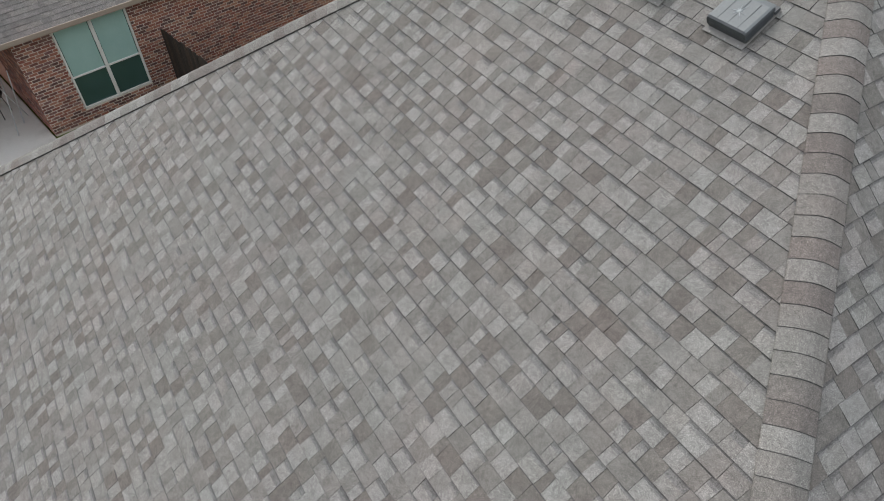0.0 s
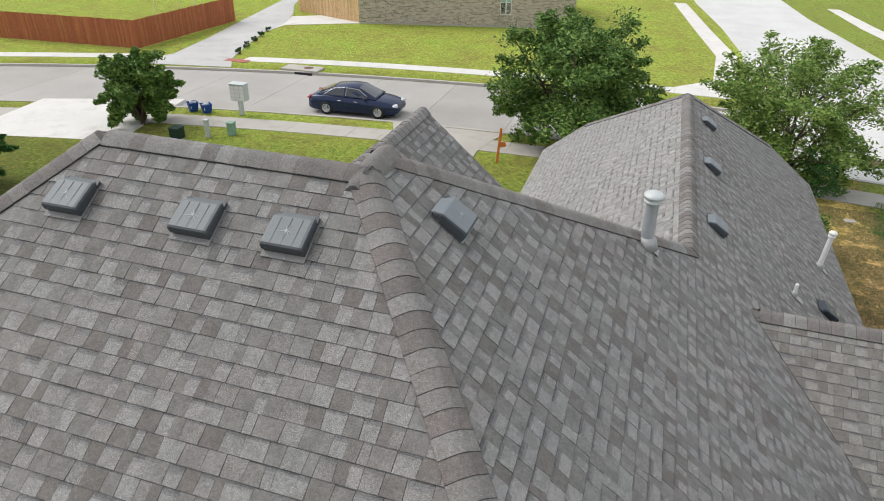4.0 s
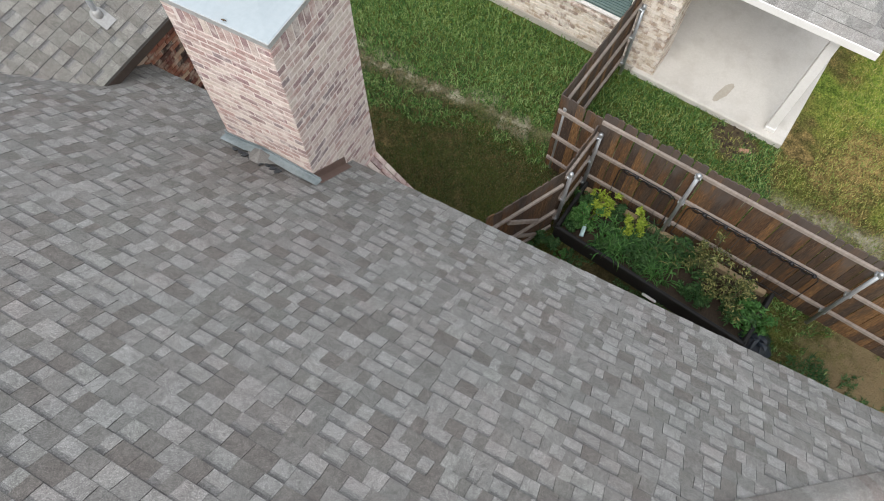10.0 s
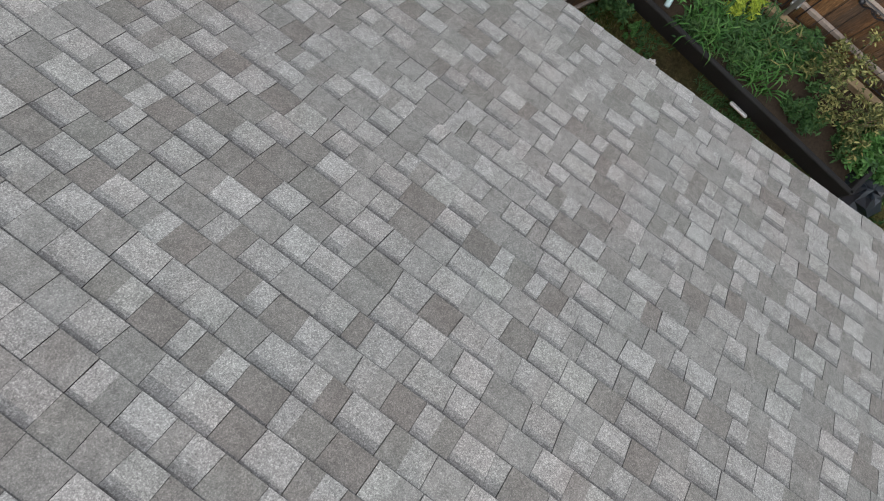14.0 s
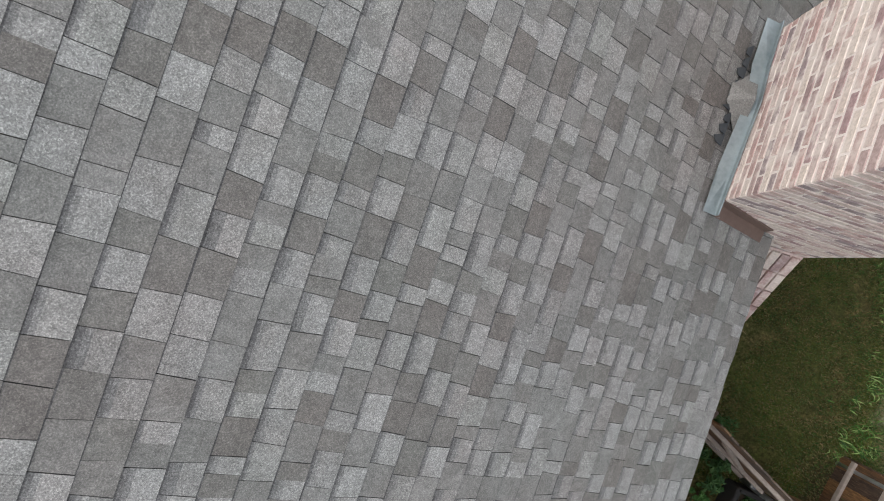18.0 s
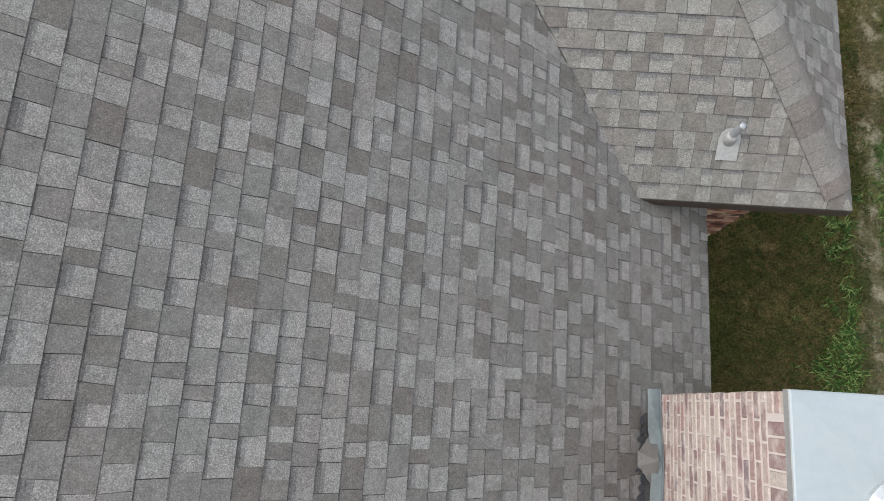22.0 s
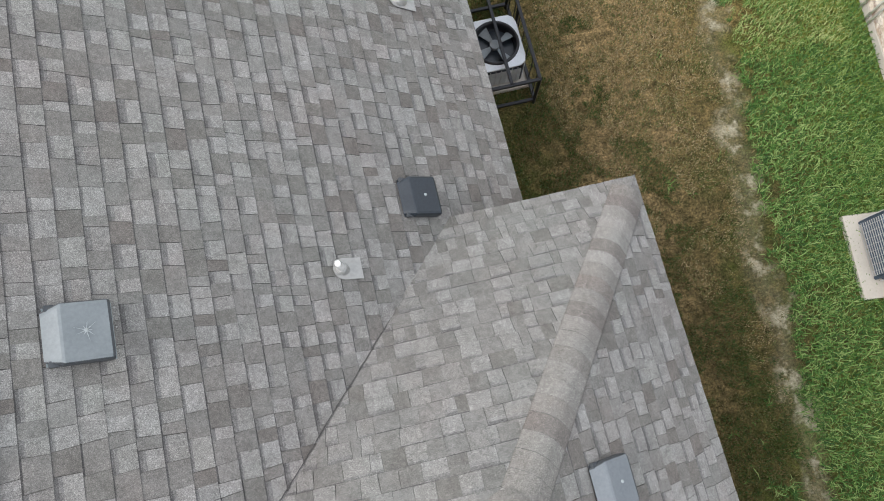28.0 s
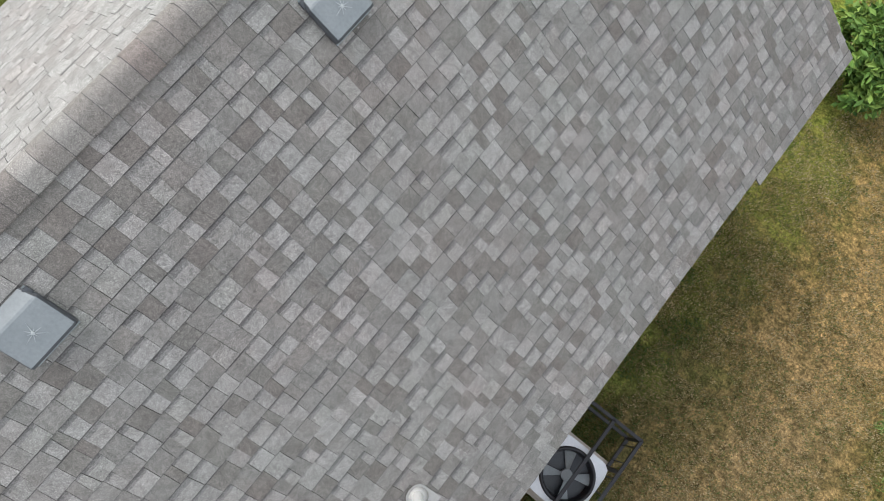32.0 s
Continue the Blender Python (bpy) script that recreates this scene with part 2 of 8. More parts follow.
MORTAR_RED = surf("mortar_red", (0.62, 0.54, 0.47), (0.74, 0.67, 0.6), 70, 3, 0.95, bump=0.4)
CONC = surf("concrete", (0.41, 0.385, 0.34), (0.5, 0.47, 0.42), 40, 0.6, 0.9, bump=0.2, dirt=(0.36, 0.33, 0.29))
CONC_W = surf("concrete_pale", (0.62, 0.6, 0.56), (0.72, 0.7, 0.66), 30, 0.5, 0.9, bump=0.15, dirt=(0.52, 0.5, 0.46))


def road_mat():
    """Street concrete: grey bays to the west, brightened to the east for glare put into the colour, stains and a fine
    broom grain.
    """
    n = Nodes("concrete_road")
    x, y, z = n.xyz()
    east_glare = n.math("MINIMUM", n.math("MAXIMUM", n.math("MULTIPLY", n.math("ADD", x, 9.0), 0.08), 0.0), 1.0)
    wide, fine = n.noise(0.25, 5.0, 0.65), n.noise(25, 4.0)
    col = n.mix(east_glare, n.ramp(wide, ((0.3, (0.37, 0.352, 0.325)), (0.7, (0.45, 0.43, 0.4)))), n.ramp(wide, ((0.3, (0.58, 0.575, 0.555)), (0.7, (0.69, 0.685, 0.665)))))
    bay = n.math("ADD", 0.9, n.math("MULTIPLY", n.rnd(), 0.2))
    col = n.mix(1.0, col, n.ramp(bay, ((0.85, (0.85, 0.845, 0.83)), (1.0, (1.0, 1.0, 1.0)))), "MULTIPLY")
    col = n.mix(0.6, col, n.ramp(fine, ((0.3, (0.82, 0.82, 0.82)), (0.7, (1.15, 1.15, 1.15)))), "MULTIPLY")
    n.bump(fine, 0.15, 0.004)
    return n.done(col, 0.9, 0.0, 0.25)


CONC_R = road_mat()
PATIO = surf("concrete_patio", (0.53, 0.51, 0.468), (0.635, 0.61, 0.568), 35, 0.9, 0.88, bump=0.15, dirt=(0.46, 0.43, 0.385))
METAL = surf("galvanised_steel", (0.4, 0.43, 0.455), (0.54, 0.57, 0.59), 30, 4, 0.42, 0.75, 0.05, 0.5)
CAPMET = surf("painted_steel_cap", (0.33, 0.38, 0.405), (0.395, 0.445, 0.468), 18, 1.8, 0.55, 0.1, 0.05, 0.5, dirt=(0.38, 0.405, 0.415))
FLASH = surf("lead_flashing", (0.2, 0.24, 0.25), (0.32, 0.36, 0.37), 30, 5, 0.5, 0.5, 0.1, 0.5)
FLASH_B = surf("brown_flashing", (0.13, 0.085, 0.07), (0.18, 0.12, 0.1), 30, 5, 0.55, 0.3, 0.1, 0.5)
FLASH_G = surf("grey_flashing", (0.34, 0.34, 0.33), (0.46, 0.46, 0.45), 40, 5, 0.6, 0.3, 0.1, 0.4)
VENT = surf("vent_grey_plastic", (0.15, 0.172, 0.185), (0.208, 0.232, 0.244), 50, 5, 0.55, 0.0, 0.05, 0.5)
VENT_D = surf("vent_dark", (0.04, 0.046, 0.053), (0.07, 0.077, 0.085), 50, 5, 0.5, 0.0, 0.05, 0.5)
VENT_R = surf("vent_ribbed_plastic", (0.13, 0.146, 0.152), (0.175, 0.192, 0.197), 50, 5, 0.55, 0.0, 0.05, 0.5)
BLACKV = surf("vent_black", (0.012, 0.018, 0.026), (0.024, 0.032, 0.042), 50, 5, 0.35, 0.0, 0.05, 0.5)
FLUE = surf("bright_flue_steel", (0.58, 0.6, 0.62), (0.72, 0.74, 0.755), 20, 3, 0.34, 0.7, 0.04, 0.5)
PVC = surf("pvc_white", (0.72, 0.72, 0.7), (0.82, 0.82, 0.8), 50, 5, 0.4, 0.0, 0.03, 0.5)
PVC_G = surf("pipe_grey", (0.36, 0.38, 0.4), (0.48, 0.5, 0.52), 50, 5, 0.45, 0.3, 0.03, 0.5)
WHITE = surf("white_trim", (0.72, 0.71, 0.68), (0.8, 0.79, 0.77), 30, 2, 0.5, 0.0, 0.05, 0.4)
CREAM = surf("cream_trim", (0.31, 0.25, 0.205), (0.38, 0.31, 0.255), 30, 2, 0.6, 0.0, 0.05, 0.4)
DARKTRIM = surf("brown_trim", (0.055, 0.042, 0.035), (0.085, 0.064, 0.052), 30, 2, 0.6)
BLACK = surf("black_metal", (0.012, 0.013, 0.016), (0.025, 0.026, 0.03), 50, 5, 0.4, 0.4, 0.03, 0.5)
RUBBER = surf("black_rubber", (0.015, 0.015, 0.015), (0.03, 0.03, 0.03), 60, 5, 0.8)
ACGREY = surf("ac_grey_paint", (0.4, 0.41, 0.41), (0.5, 0.51, 0.5), 40, 4, 0.45, 0.2, 0.04, 0.4)
ACBLUE = surf("ac_blue_fins", (0.045, 0.072, 0.11), (0.08, 0.11, 0.155), 40, 4, 0.5, 0.4, 0.04, 0.4)
LUMBER = surf("weathered_rail", (0.22, 0.185, 0.16), (0.36, 0.315, 0.28), 30, 3, 0.9, bump=0.4, stretch=(1, 1, 0.2))
TIMBER = surf("landscape_timber", (0.27, 0.2, 0.12), (0.38, 0.29, 0.18), 30, 3, 0.9, bump=0.4)
ORANGE = surf("orange_paint", (0.6, 0.17, 0.04), (0.68, 0.22, 0.06), 30, 3, 0.6)
REDPAV = surf("red_tactile_paving", (0.36, 0.13, 0.1), (0.45, 0.18, 0.14), 40, 3, 0.85)
RUST = surf("rusty_iron", (0.13, 0.07, 0.055), (0.2, 0.12, 0.09), 40, 4, 0.8)
SOIL = surf("garden_soil", (0.035, 0.026, 0.018), (0.075, 0.055, 0.038), 40, 4, 0.95, bump=0.6)
STONE = surf("pale_stone", (0.42, 0.37, 0.33), (0.56, 0.5, 0.45), 25, 4, 0.9, bump=0.5)
BARK = surf("bark", (0.09, 0.065, 0.045), (0.16, 0.12, 0.085), 40, 5, 0.95, bump=0.6, stretch=(1, 1, 0.3))
BLUEBIN = surf("blue_plastic", (0.012, 0.06, 0.25), (0.02, 0.085, 0.32), 40, 4, 0.45)
GREENBOX = surf("green_plastic", (0.2, 0.33, 0.25), (0.26, 0.4, 0.31), 40, 4, 0.5)
GREENDK = surf("dark_green_plastic", (0.012, 0.03, 0.024), (0.02, 0.045, 0.035), 40, 4, 0.5)
PALEBOX = surf("pale_grey_metal", (0.5, 0.53, 0.52), (0.6, 0.63, 0.62), 40, 3, 0.5, 0.2)
CANVAS = surf("pink_canvas", (0.55, 0.4, 0.34), (0.64, 0.49, 0.42), 30, 2, 0.8)
BLIND = surf("window_blind", (0.31, 0.48, 0.44), (0.38, 0.55, 0.505), 20, 2, 0.6, stretch=(1, 1, 12))
CARPAINT = surf("dark_blue_car_paint", (0.008, 0.018, 0.055), (0.013, 0.026, 0.075), 8, 1, 0.22, 0.3, 0.0, 0.6)
CARSILVER = surf("silver_car_paint", (0.5, 0.53, 0.56), (0.58, 0.61, 0.64), 8, 1, 0.25, 0.5, 0.0, 0.6)
CHROME = surf("alloy", (0.6, 0.6, 0.61), (0.72, 0.72, 0.73), 20, 3, 0.35, 0.35, 0.0, 0.5)
CARRED = surf("red_lens", (0.3, 0.01, 0.01), (0.4, 0.02, 0.02), 20, 3, 0.2, 0.0, 0.0, 0.6)
DISHG = surf("dish_grey", (0.18, 0.19, 0.2), (0.26, 0.27, 0.28), 30, 3, 0.5, 0.2)


def glass_mat(name, tint, rough=0.05):
    n = Nodes(name)
    w = n.noise(0.8, 2.0)
    col = n.ramp(w, ((0.3, tuple(v * 0.7 for v in tint)), (0.7, tint)))
    n.b.inputs["Coat Weight"].default_value = 0.6
    n.b.inputs["Coat Roughness"].default_value = 0.03
    return n.done(col, rough, 0.0, 0.8)


GLASS = glass_mat("window_glass_dark", (0.05, 0.105, 0.1))
CARGLASS = glass_mat("car_glass", (0.012, 0.018, 0.022))


def wood_mat(name, tones, stain=0.7, weather=0.0):
    n = Nodes(name)
    k = 1.0 / len(tones)
    tone = n.ramp(n.rnd(), [(i * k, c) for i, c in enumerate(tones)], "CONSTANT")
    f = n.noise(30, 5.0, 0.7, stretch=(3, 3, 0.25))
    col = n.mix(0.85, tone, n.ramp(f, ((0.3, (0.22, 0.22, 0.24)), (0.5, (0.85, 0.84, 0.82)), (0.75, (2.1, 2.0, 1.9)))), "MULTIPLY")
    col = n.mix(n.ramp(n.noise(2.2, 5.0, stretch=(2.5, 2.5, 0.6)), ((0.45, (0, 0, 0)), (0.7, (stain, stain, stain)))), col, (0.045, 0.038, 0.034))
    col = n.mix(n.ramp(n.noise(45, 3.0), ((0.66, (0, 0, 0)), (0.76, (stain, stain, stain)))), col, (0.36, 0.32, 0.28))
    if weather:
        x, y, z = n.xyz()
        top = n.math("ADD", z, n.math("MULTIPLY", n.math("SUBTRACT", n.noise(5, 3.0, stretch=(1.6, 1.6, 0.3)), 0.5), 1.6))
        col = n.mix(n.math("MINIMUM", n.math("MAXIMUM", n.math("MULTIPLY", n.math("SUBTRACT", top, 1.45), 2.0), 0.0), weather), col, (0.1, 0.085, 0.075))
    n.bump(f, 0.4, 0.004)
    return n.done(col, 0.85, 0.0, 0.25)


PICKET = wood_mat("fence_wood", ((0.1, 0.058, 0.033), (0.135, 0.074, 0.036), (0.078, 0.05, 0.032), (0.17, 0.092, 0.04), (0.09, 0.062, 0.043), (0.125, 0.074, 0.04), (0.068, 0.046, 0.034), (0.195, 0.11, 0.05)), 0.75, 0.75)
PICKET_D = wood_mat("dark_fence_wood", ((0.05, 0.04, 0.034), (0.07, 0.05, 0.04), (0.04, 0.034, 0.03)))
PICKET_O = wood_mat("cedar_fence", ((0.4, 0.13, 0.06), (0.45, 0.16, 0.07), (0.36, 0.12, 0.055)), 0.12)
PICKET_P = wood_mat("pine_fence", ((0.62, 0.42, 0.22), (0.68, 0.48, 0.27), (0.58, 0.38, 0.2)), 0.1)


def grass_mat():
    """Lawn: clumps of green and straw, a worn dirt line along the side yard, thin earthy turf on the house side of it
    that takes in the house's shade by the wall, a darker patch at the fence's inner corner, sunburnt patches behind the
    fence, turf brightened in colour for the light along the street."""
    n = Nodes("lawn")
    x, y, z = n.xyz()

    def span(v, a, b):
        return n.math("MINIMUM", n.math("MAXIMUM", n.math("DIVIDE", n.math("SUBTRACT", v, a), b - a), 0.0), 1.0)

    big = n.noise(0.3, 4.0, 0.6)
    mid = n.noise(1.7, 4.0, 0.7)
    tuft = n.noise(7.0, 5.0, 0.75)
    fine = n.noise(30, 5.0, 0.8)
    edge_n = n.math("MULTIPLY", n.math("SUBTRACT", n.noise(0.6, 4.0), 0.5), 3.0)
    bare = n.math("SUBTRACT", 0.3, n.math("MULTIPLY", n.math("ABSOLUTE", n.math("SUBTRACT", x, n.math("ADD", 5.4, n.math("MULTIPLY", y, 0.105)))), 0.088))
    far = n.math("MINIMUM", n.math("MAXIMUM", n.math("MULTIPLY", n.math("SUBTRACT", y, 2.0), 0.1), 0.4), 1.0)
    lean = n.math("MAXIMUM", n.math("MULTIPLY", bare, far), n.math("MULTIPLY", n.math("GREATER_THAN", x, 7.9), -0.14))
    inner = n.math("SUBTRACT", 1.0, n.math("MULTIPLY", span(n.math("ADD", y, edge_n), 15.5, 18.5), span(n.math("ADD", x, n.math("MULTIPLY", edge_n, 0.3)), 7.5, 8.8)))
    # less straw by the wall: green weeds and the house's shade in one tone
    lean = n.math("MULTIPLY", lean, n.math("ADD", 0.62, n.math("MULTIPLY", span(n.math("ADD", x, n.math("MULTIPLY", edge_n, 0.4)), 4.9, 6.3), 0.38)))
    yard = n.math("MULTIPLY", lean, n.math("MULTIPLY", span(x, -4.0, -1.0), inner))
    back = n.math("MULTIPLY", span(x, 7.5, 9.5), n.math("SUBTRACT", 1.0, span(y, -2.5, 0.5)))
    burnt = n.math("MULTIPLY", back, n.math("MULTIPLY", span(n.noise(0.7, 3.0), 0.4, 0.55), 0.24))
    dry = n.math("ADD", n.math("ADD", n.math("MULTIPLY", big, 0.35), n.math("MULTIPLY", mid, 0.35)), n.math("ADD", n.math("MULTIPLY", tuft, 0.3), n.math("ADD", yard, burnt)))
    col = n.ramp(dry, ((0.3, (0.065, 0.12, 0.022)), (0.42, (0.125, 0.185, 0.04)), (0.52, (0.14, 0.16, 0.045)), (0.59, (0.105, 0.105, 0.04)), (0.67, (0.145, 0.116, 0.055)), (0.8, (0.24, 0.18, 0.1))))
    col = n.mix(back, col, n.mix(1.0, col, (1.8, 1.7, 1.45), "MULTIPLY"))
    # side lawn beyond the worn line: sunlight put into the colour
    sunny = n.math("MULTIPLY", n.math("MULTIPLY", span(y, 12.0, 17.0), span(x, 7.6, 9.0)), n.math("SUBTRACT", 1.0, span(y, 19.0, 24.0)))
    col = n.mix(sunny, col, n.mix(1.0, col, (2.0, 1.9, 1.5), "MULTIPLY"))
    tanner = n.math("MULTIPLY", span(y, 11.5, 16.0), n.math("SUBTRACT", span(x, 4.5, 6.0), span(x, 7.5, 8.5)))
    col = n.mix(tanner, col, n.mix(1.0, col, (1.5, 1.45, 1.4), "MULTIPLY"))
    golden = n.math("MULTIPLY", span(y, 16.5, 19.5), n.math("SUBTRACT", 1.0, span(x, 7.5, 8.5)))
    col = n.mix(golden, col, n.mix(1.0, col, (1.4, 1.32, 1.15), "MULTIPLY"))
    # brightened towards the street: grazing light on the turf put into the colour
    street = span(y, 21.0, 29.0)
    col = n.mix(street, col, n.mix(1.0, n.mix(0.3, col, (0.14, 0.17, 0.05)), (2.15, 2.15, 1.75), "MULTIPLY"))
    col = n.mix(0.95, col, n.ramp(fine, ((0.34, (0.22, 0.22, 0.2)), (0.48, (0.75, 0.75, 0.72)), (0.58, (1.2, 1.2, 1.15)), (0.72, (2.2, 2.15, 2.0)))), "MULTIPLY")
    col = n.mix(0.85, col, n.ramp(tuft, ((0.36, (0.42, 0.44, 0.4)), (0.5, (0.95, 0.95, 0.9)), (0.64, (1.5, 1.42, 1.3)))), "MULTIPLY")
    dy = n.math("SUBTRACT", y, 5.0)
    line = n.math("ADD", 7.66, n.math("MULTIPLY", n.math("MULTIPLY", dy, dy), 0.0105))
    off = n.math("ABSOLUTE", n.math("ADD", n.math("SUBTRACT", x, line), n.math("MULTIPLY", n.math("SUBTRACT", n.noise(0.9, 3.0), 0.5), 0.9)))
    band = n.math("MULTIPLY", n.math("SUBTRACT", 1.0, span(off, 0.04, 0.32)), n.math("SUBTRACT", 1.0, span(y, 16.5, 19.0)))
    patchy = span(y, 6.5, 8.5)
    worn = n.math("MULTIPLY", band, n.math("MAXIMUM", n.math("SUBTRACT", 0.25, n.math("MULTIPLY", patchy, 0.12)), n.math("ADD", n.math("MULTIPLY", span(n.math("SUBTRACT", n.noise(2.2, 5.0, 0.7), n.math("MULTIPLY", patchy, 0.015)), 0.46, 0.58), 0.95), n.math("MULTIPLY", span(n.noise(14, 4.0, 0.7), 0.45, 0.7), 0.25))))
    col = n.mix(worn, col, n.ramp(fine, ((0.3, (0.26, 0.23, 0.15)), (0.65, (0.6, 0.56, 0.43)))))
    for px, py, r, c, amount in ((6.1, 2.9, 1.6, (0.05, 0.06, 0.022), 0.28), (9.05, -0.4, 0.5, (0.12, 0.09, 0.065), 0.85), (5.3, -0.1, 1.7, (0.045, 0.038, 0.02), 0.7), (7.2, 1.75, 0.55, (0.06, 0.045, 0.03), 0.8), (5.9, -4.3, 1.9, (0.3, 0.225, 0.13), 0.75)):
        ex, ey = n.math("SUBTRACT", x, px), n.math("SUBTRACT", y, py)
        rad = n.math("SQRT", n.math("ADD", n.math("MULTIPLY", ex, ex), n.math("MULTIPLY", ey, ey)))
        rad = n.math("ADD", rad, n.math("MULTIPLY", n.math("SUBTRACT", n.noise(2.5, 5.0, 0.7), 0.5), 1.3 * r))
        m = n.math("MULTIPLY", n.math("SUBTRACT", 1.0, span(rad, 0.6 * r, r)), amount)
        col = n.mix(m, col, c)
    n.bump(n.math("ADD", fine, tuft), 1.0, 0.04)
    return n.done(col, 0.95, 0.0, 0.1)


LAWN = grass_mat()


def blade_mat(name, stops, scale=0.22, own=0.5):
    n = Nodes(name)
    mixf = n.math("ADD", n.math("MULTIPLY", n.noise(scale, 4.0), 1.0 - own), n.math("MULTIPLY", n.rnd(), own))
    return n.done(n.ramp(mixf, stops), 0.6, 0.0, 0.3)


BLADE = blade_mat("grass_blades", ((0.22, (0.02, 0.065, 0.01)), (0.42, (0.05, 0.13, 0.02)), (0.6, (0.105, 0.2, 0.04)), (0.78, (0.24, 0.33, 0.11))), 0.8, 0.68)
# brighter copy of the blades, with sunlight in the colour
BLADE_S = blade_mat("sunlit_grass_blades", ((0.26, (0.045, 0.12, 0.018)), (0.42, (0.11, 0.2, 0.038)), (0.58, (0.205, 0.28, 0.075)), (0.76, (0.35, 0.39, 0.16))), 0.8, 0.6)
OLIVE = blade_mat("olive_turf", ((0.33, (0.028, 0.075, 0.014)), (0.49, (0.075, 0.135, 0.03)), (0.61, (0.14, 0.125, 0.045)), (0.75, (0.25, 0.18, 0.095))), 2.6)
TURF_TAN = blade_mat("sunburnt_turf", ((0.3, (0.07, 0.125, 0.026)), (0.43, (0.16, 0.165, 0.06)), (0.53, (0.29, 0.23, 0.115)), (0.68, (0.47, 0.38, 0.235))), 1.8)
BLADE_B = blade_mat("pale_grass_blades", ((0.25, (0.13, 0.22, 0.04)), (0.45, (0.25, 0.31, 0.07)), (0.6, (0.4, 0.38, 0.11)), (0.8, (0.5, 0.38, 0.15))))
STRAW = blade_mat("dry_blades", ((0.25, (0.085, 0.095, 0.026)), (0.5, (0.15, 0.12, 0.045)), (0.75, (0.24, 0.185, 0.085))))
LEAF = blade_mat("tree_leaves", ((0.25, (0.036, 0.09, 0.016)), (0.5, (0.1, 0.195, 0.034)), (0.8, (0.25, 0.36, 0.08))), 1.5)
LEAF_D = blade_mat("dark_garden_leaves", ((0.25, (0.02, 0.06, 0.018)), (0.5, (0.042, 0.105, 0.03)), (0.8, (0.09, 0.17, 0.055))), 3)
LEAF_M = blade_mat("myrtle_leaves", ((0.25, (0.02, 0.05, 0.014)), (0.5, (0.05, 0.1, 0.026)), (0.8, (0.13, 0.19, 0.055))), 1.5)
LEAF2 = blade_mat("willow_leaves", ((0.25, (0.065, 0.14, 0.022)), (0.5, (0.16, 0.265, 0.045)), (0.8, (0.34, 0.43, 0.11))), 1.5)
LEAF_Y = blade_mat("lime_leaves", ((0.25, (0.14, 0.21, 0.02)), (0.5, (0.24, 0.33, 0.03)), (0.8, (0.36, 0.42, 0.06))), 4)
LEAF_G = blade_mat("garden_leaves", ((0.25, (0.03, 0.1, 0.02)), (0.5, (0.06, 0.17, 0.035)), (0.8, (0.12, 0.24, 0.07))), 4)
LEAF_O = blade_mat("olive_leaves", ((0.25, (0.035, 0.05, 0.016)), (0.5, (0.11, 0.13, 0.04)), (0.8, (0.34, 0.32, 0.12))), 4)
FLOWER = blade_mat("pink_flowers", ((0.25, (0.42, 0.03, 0.055)), (0.5, (0.56, 0.065, 0.1)), (0.8, (0.68, 0.15, 0.19))), 4)


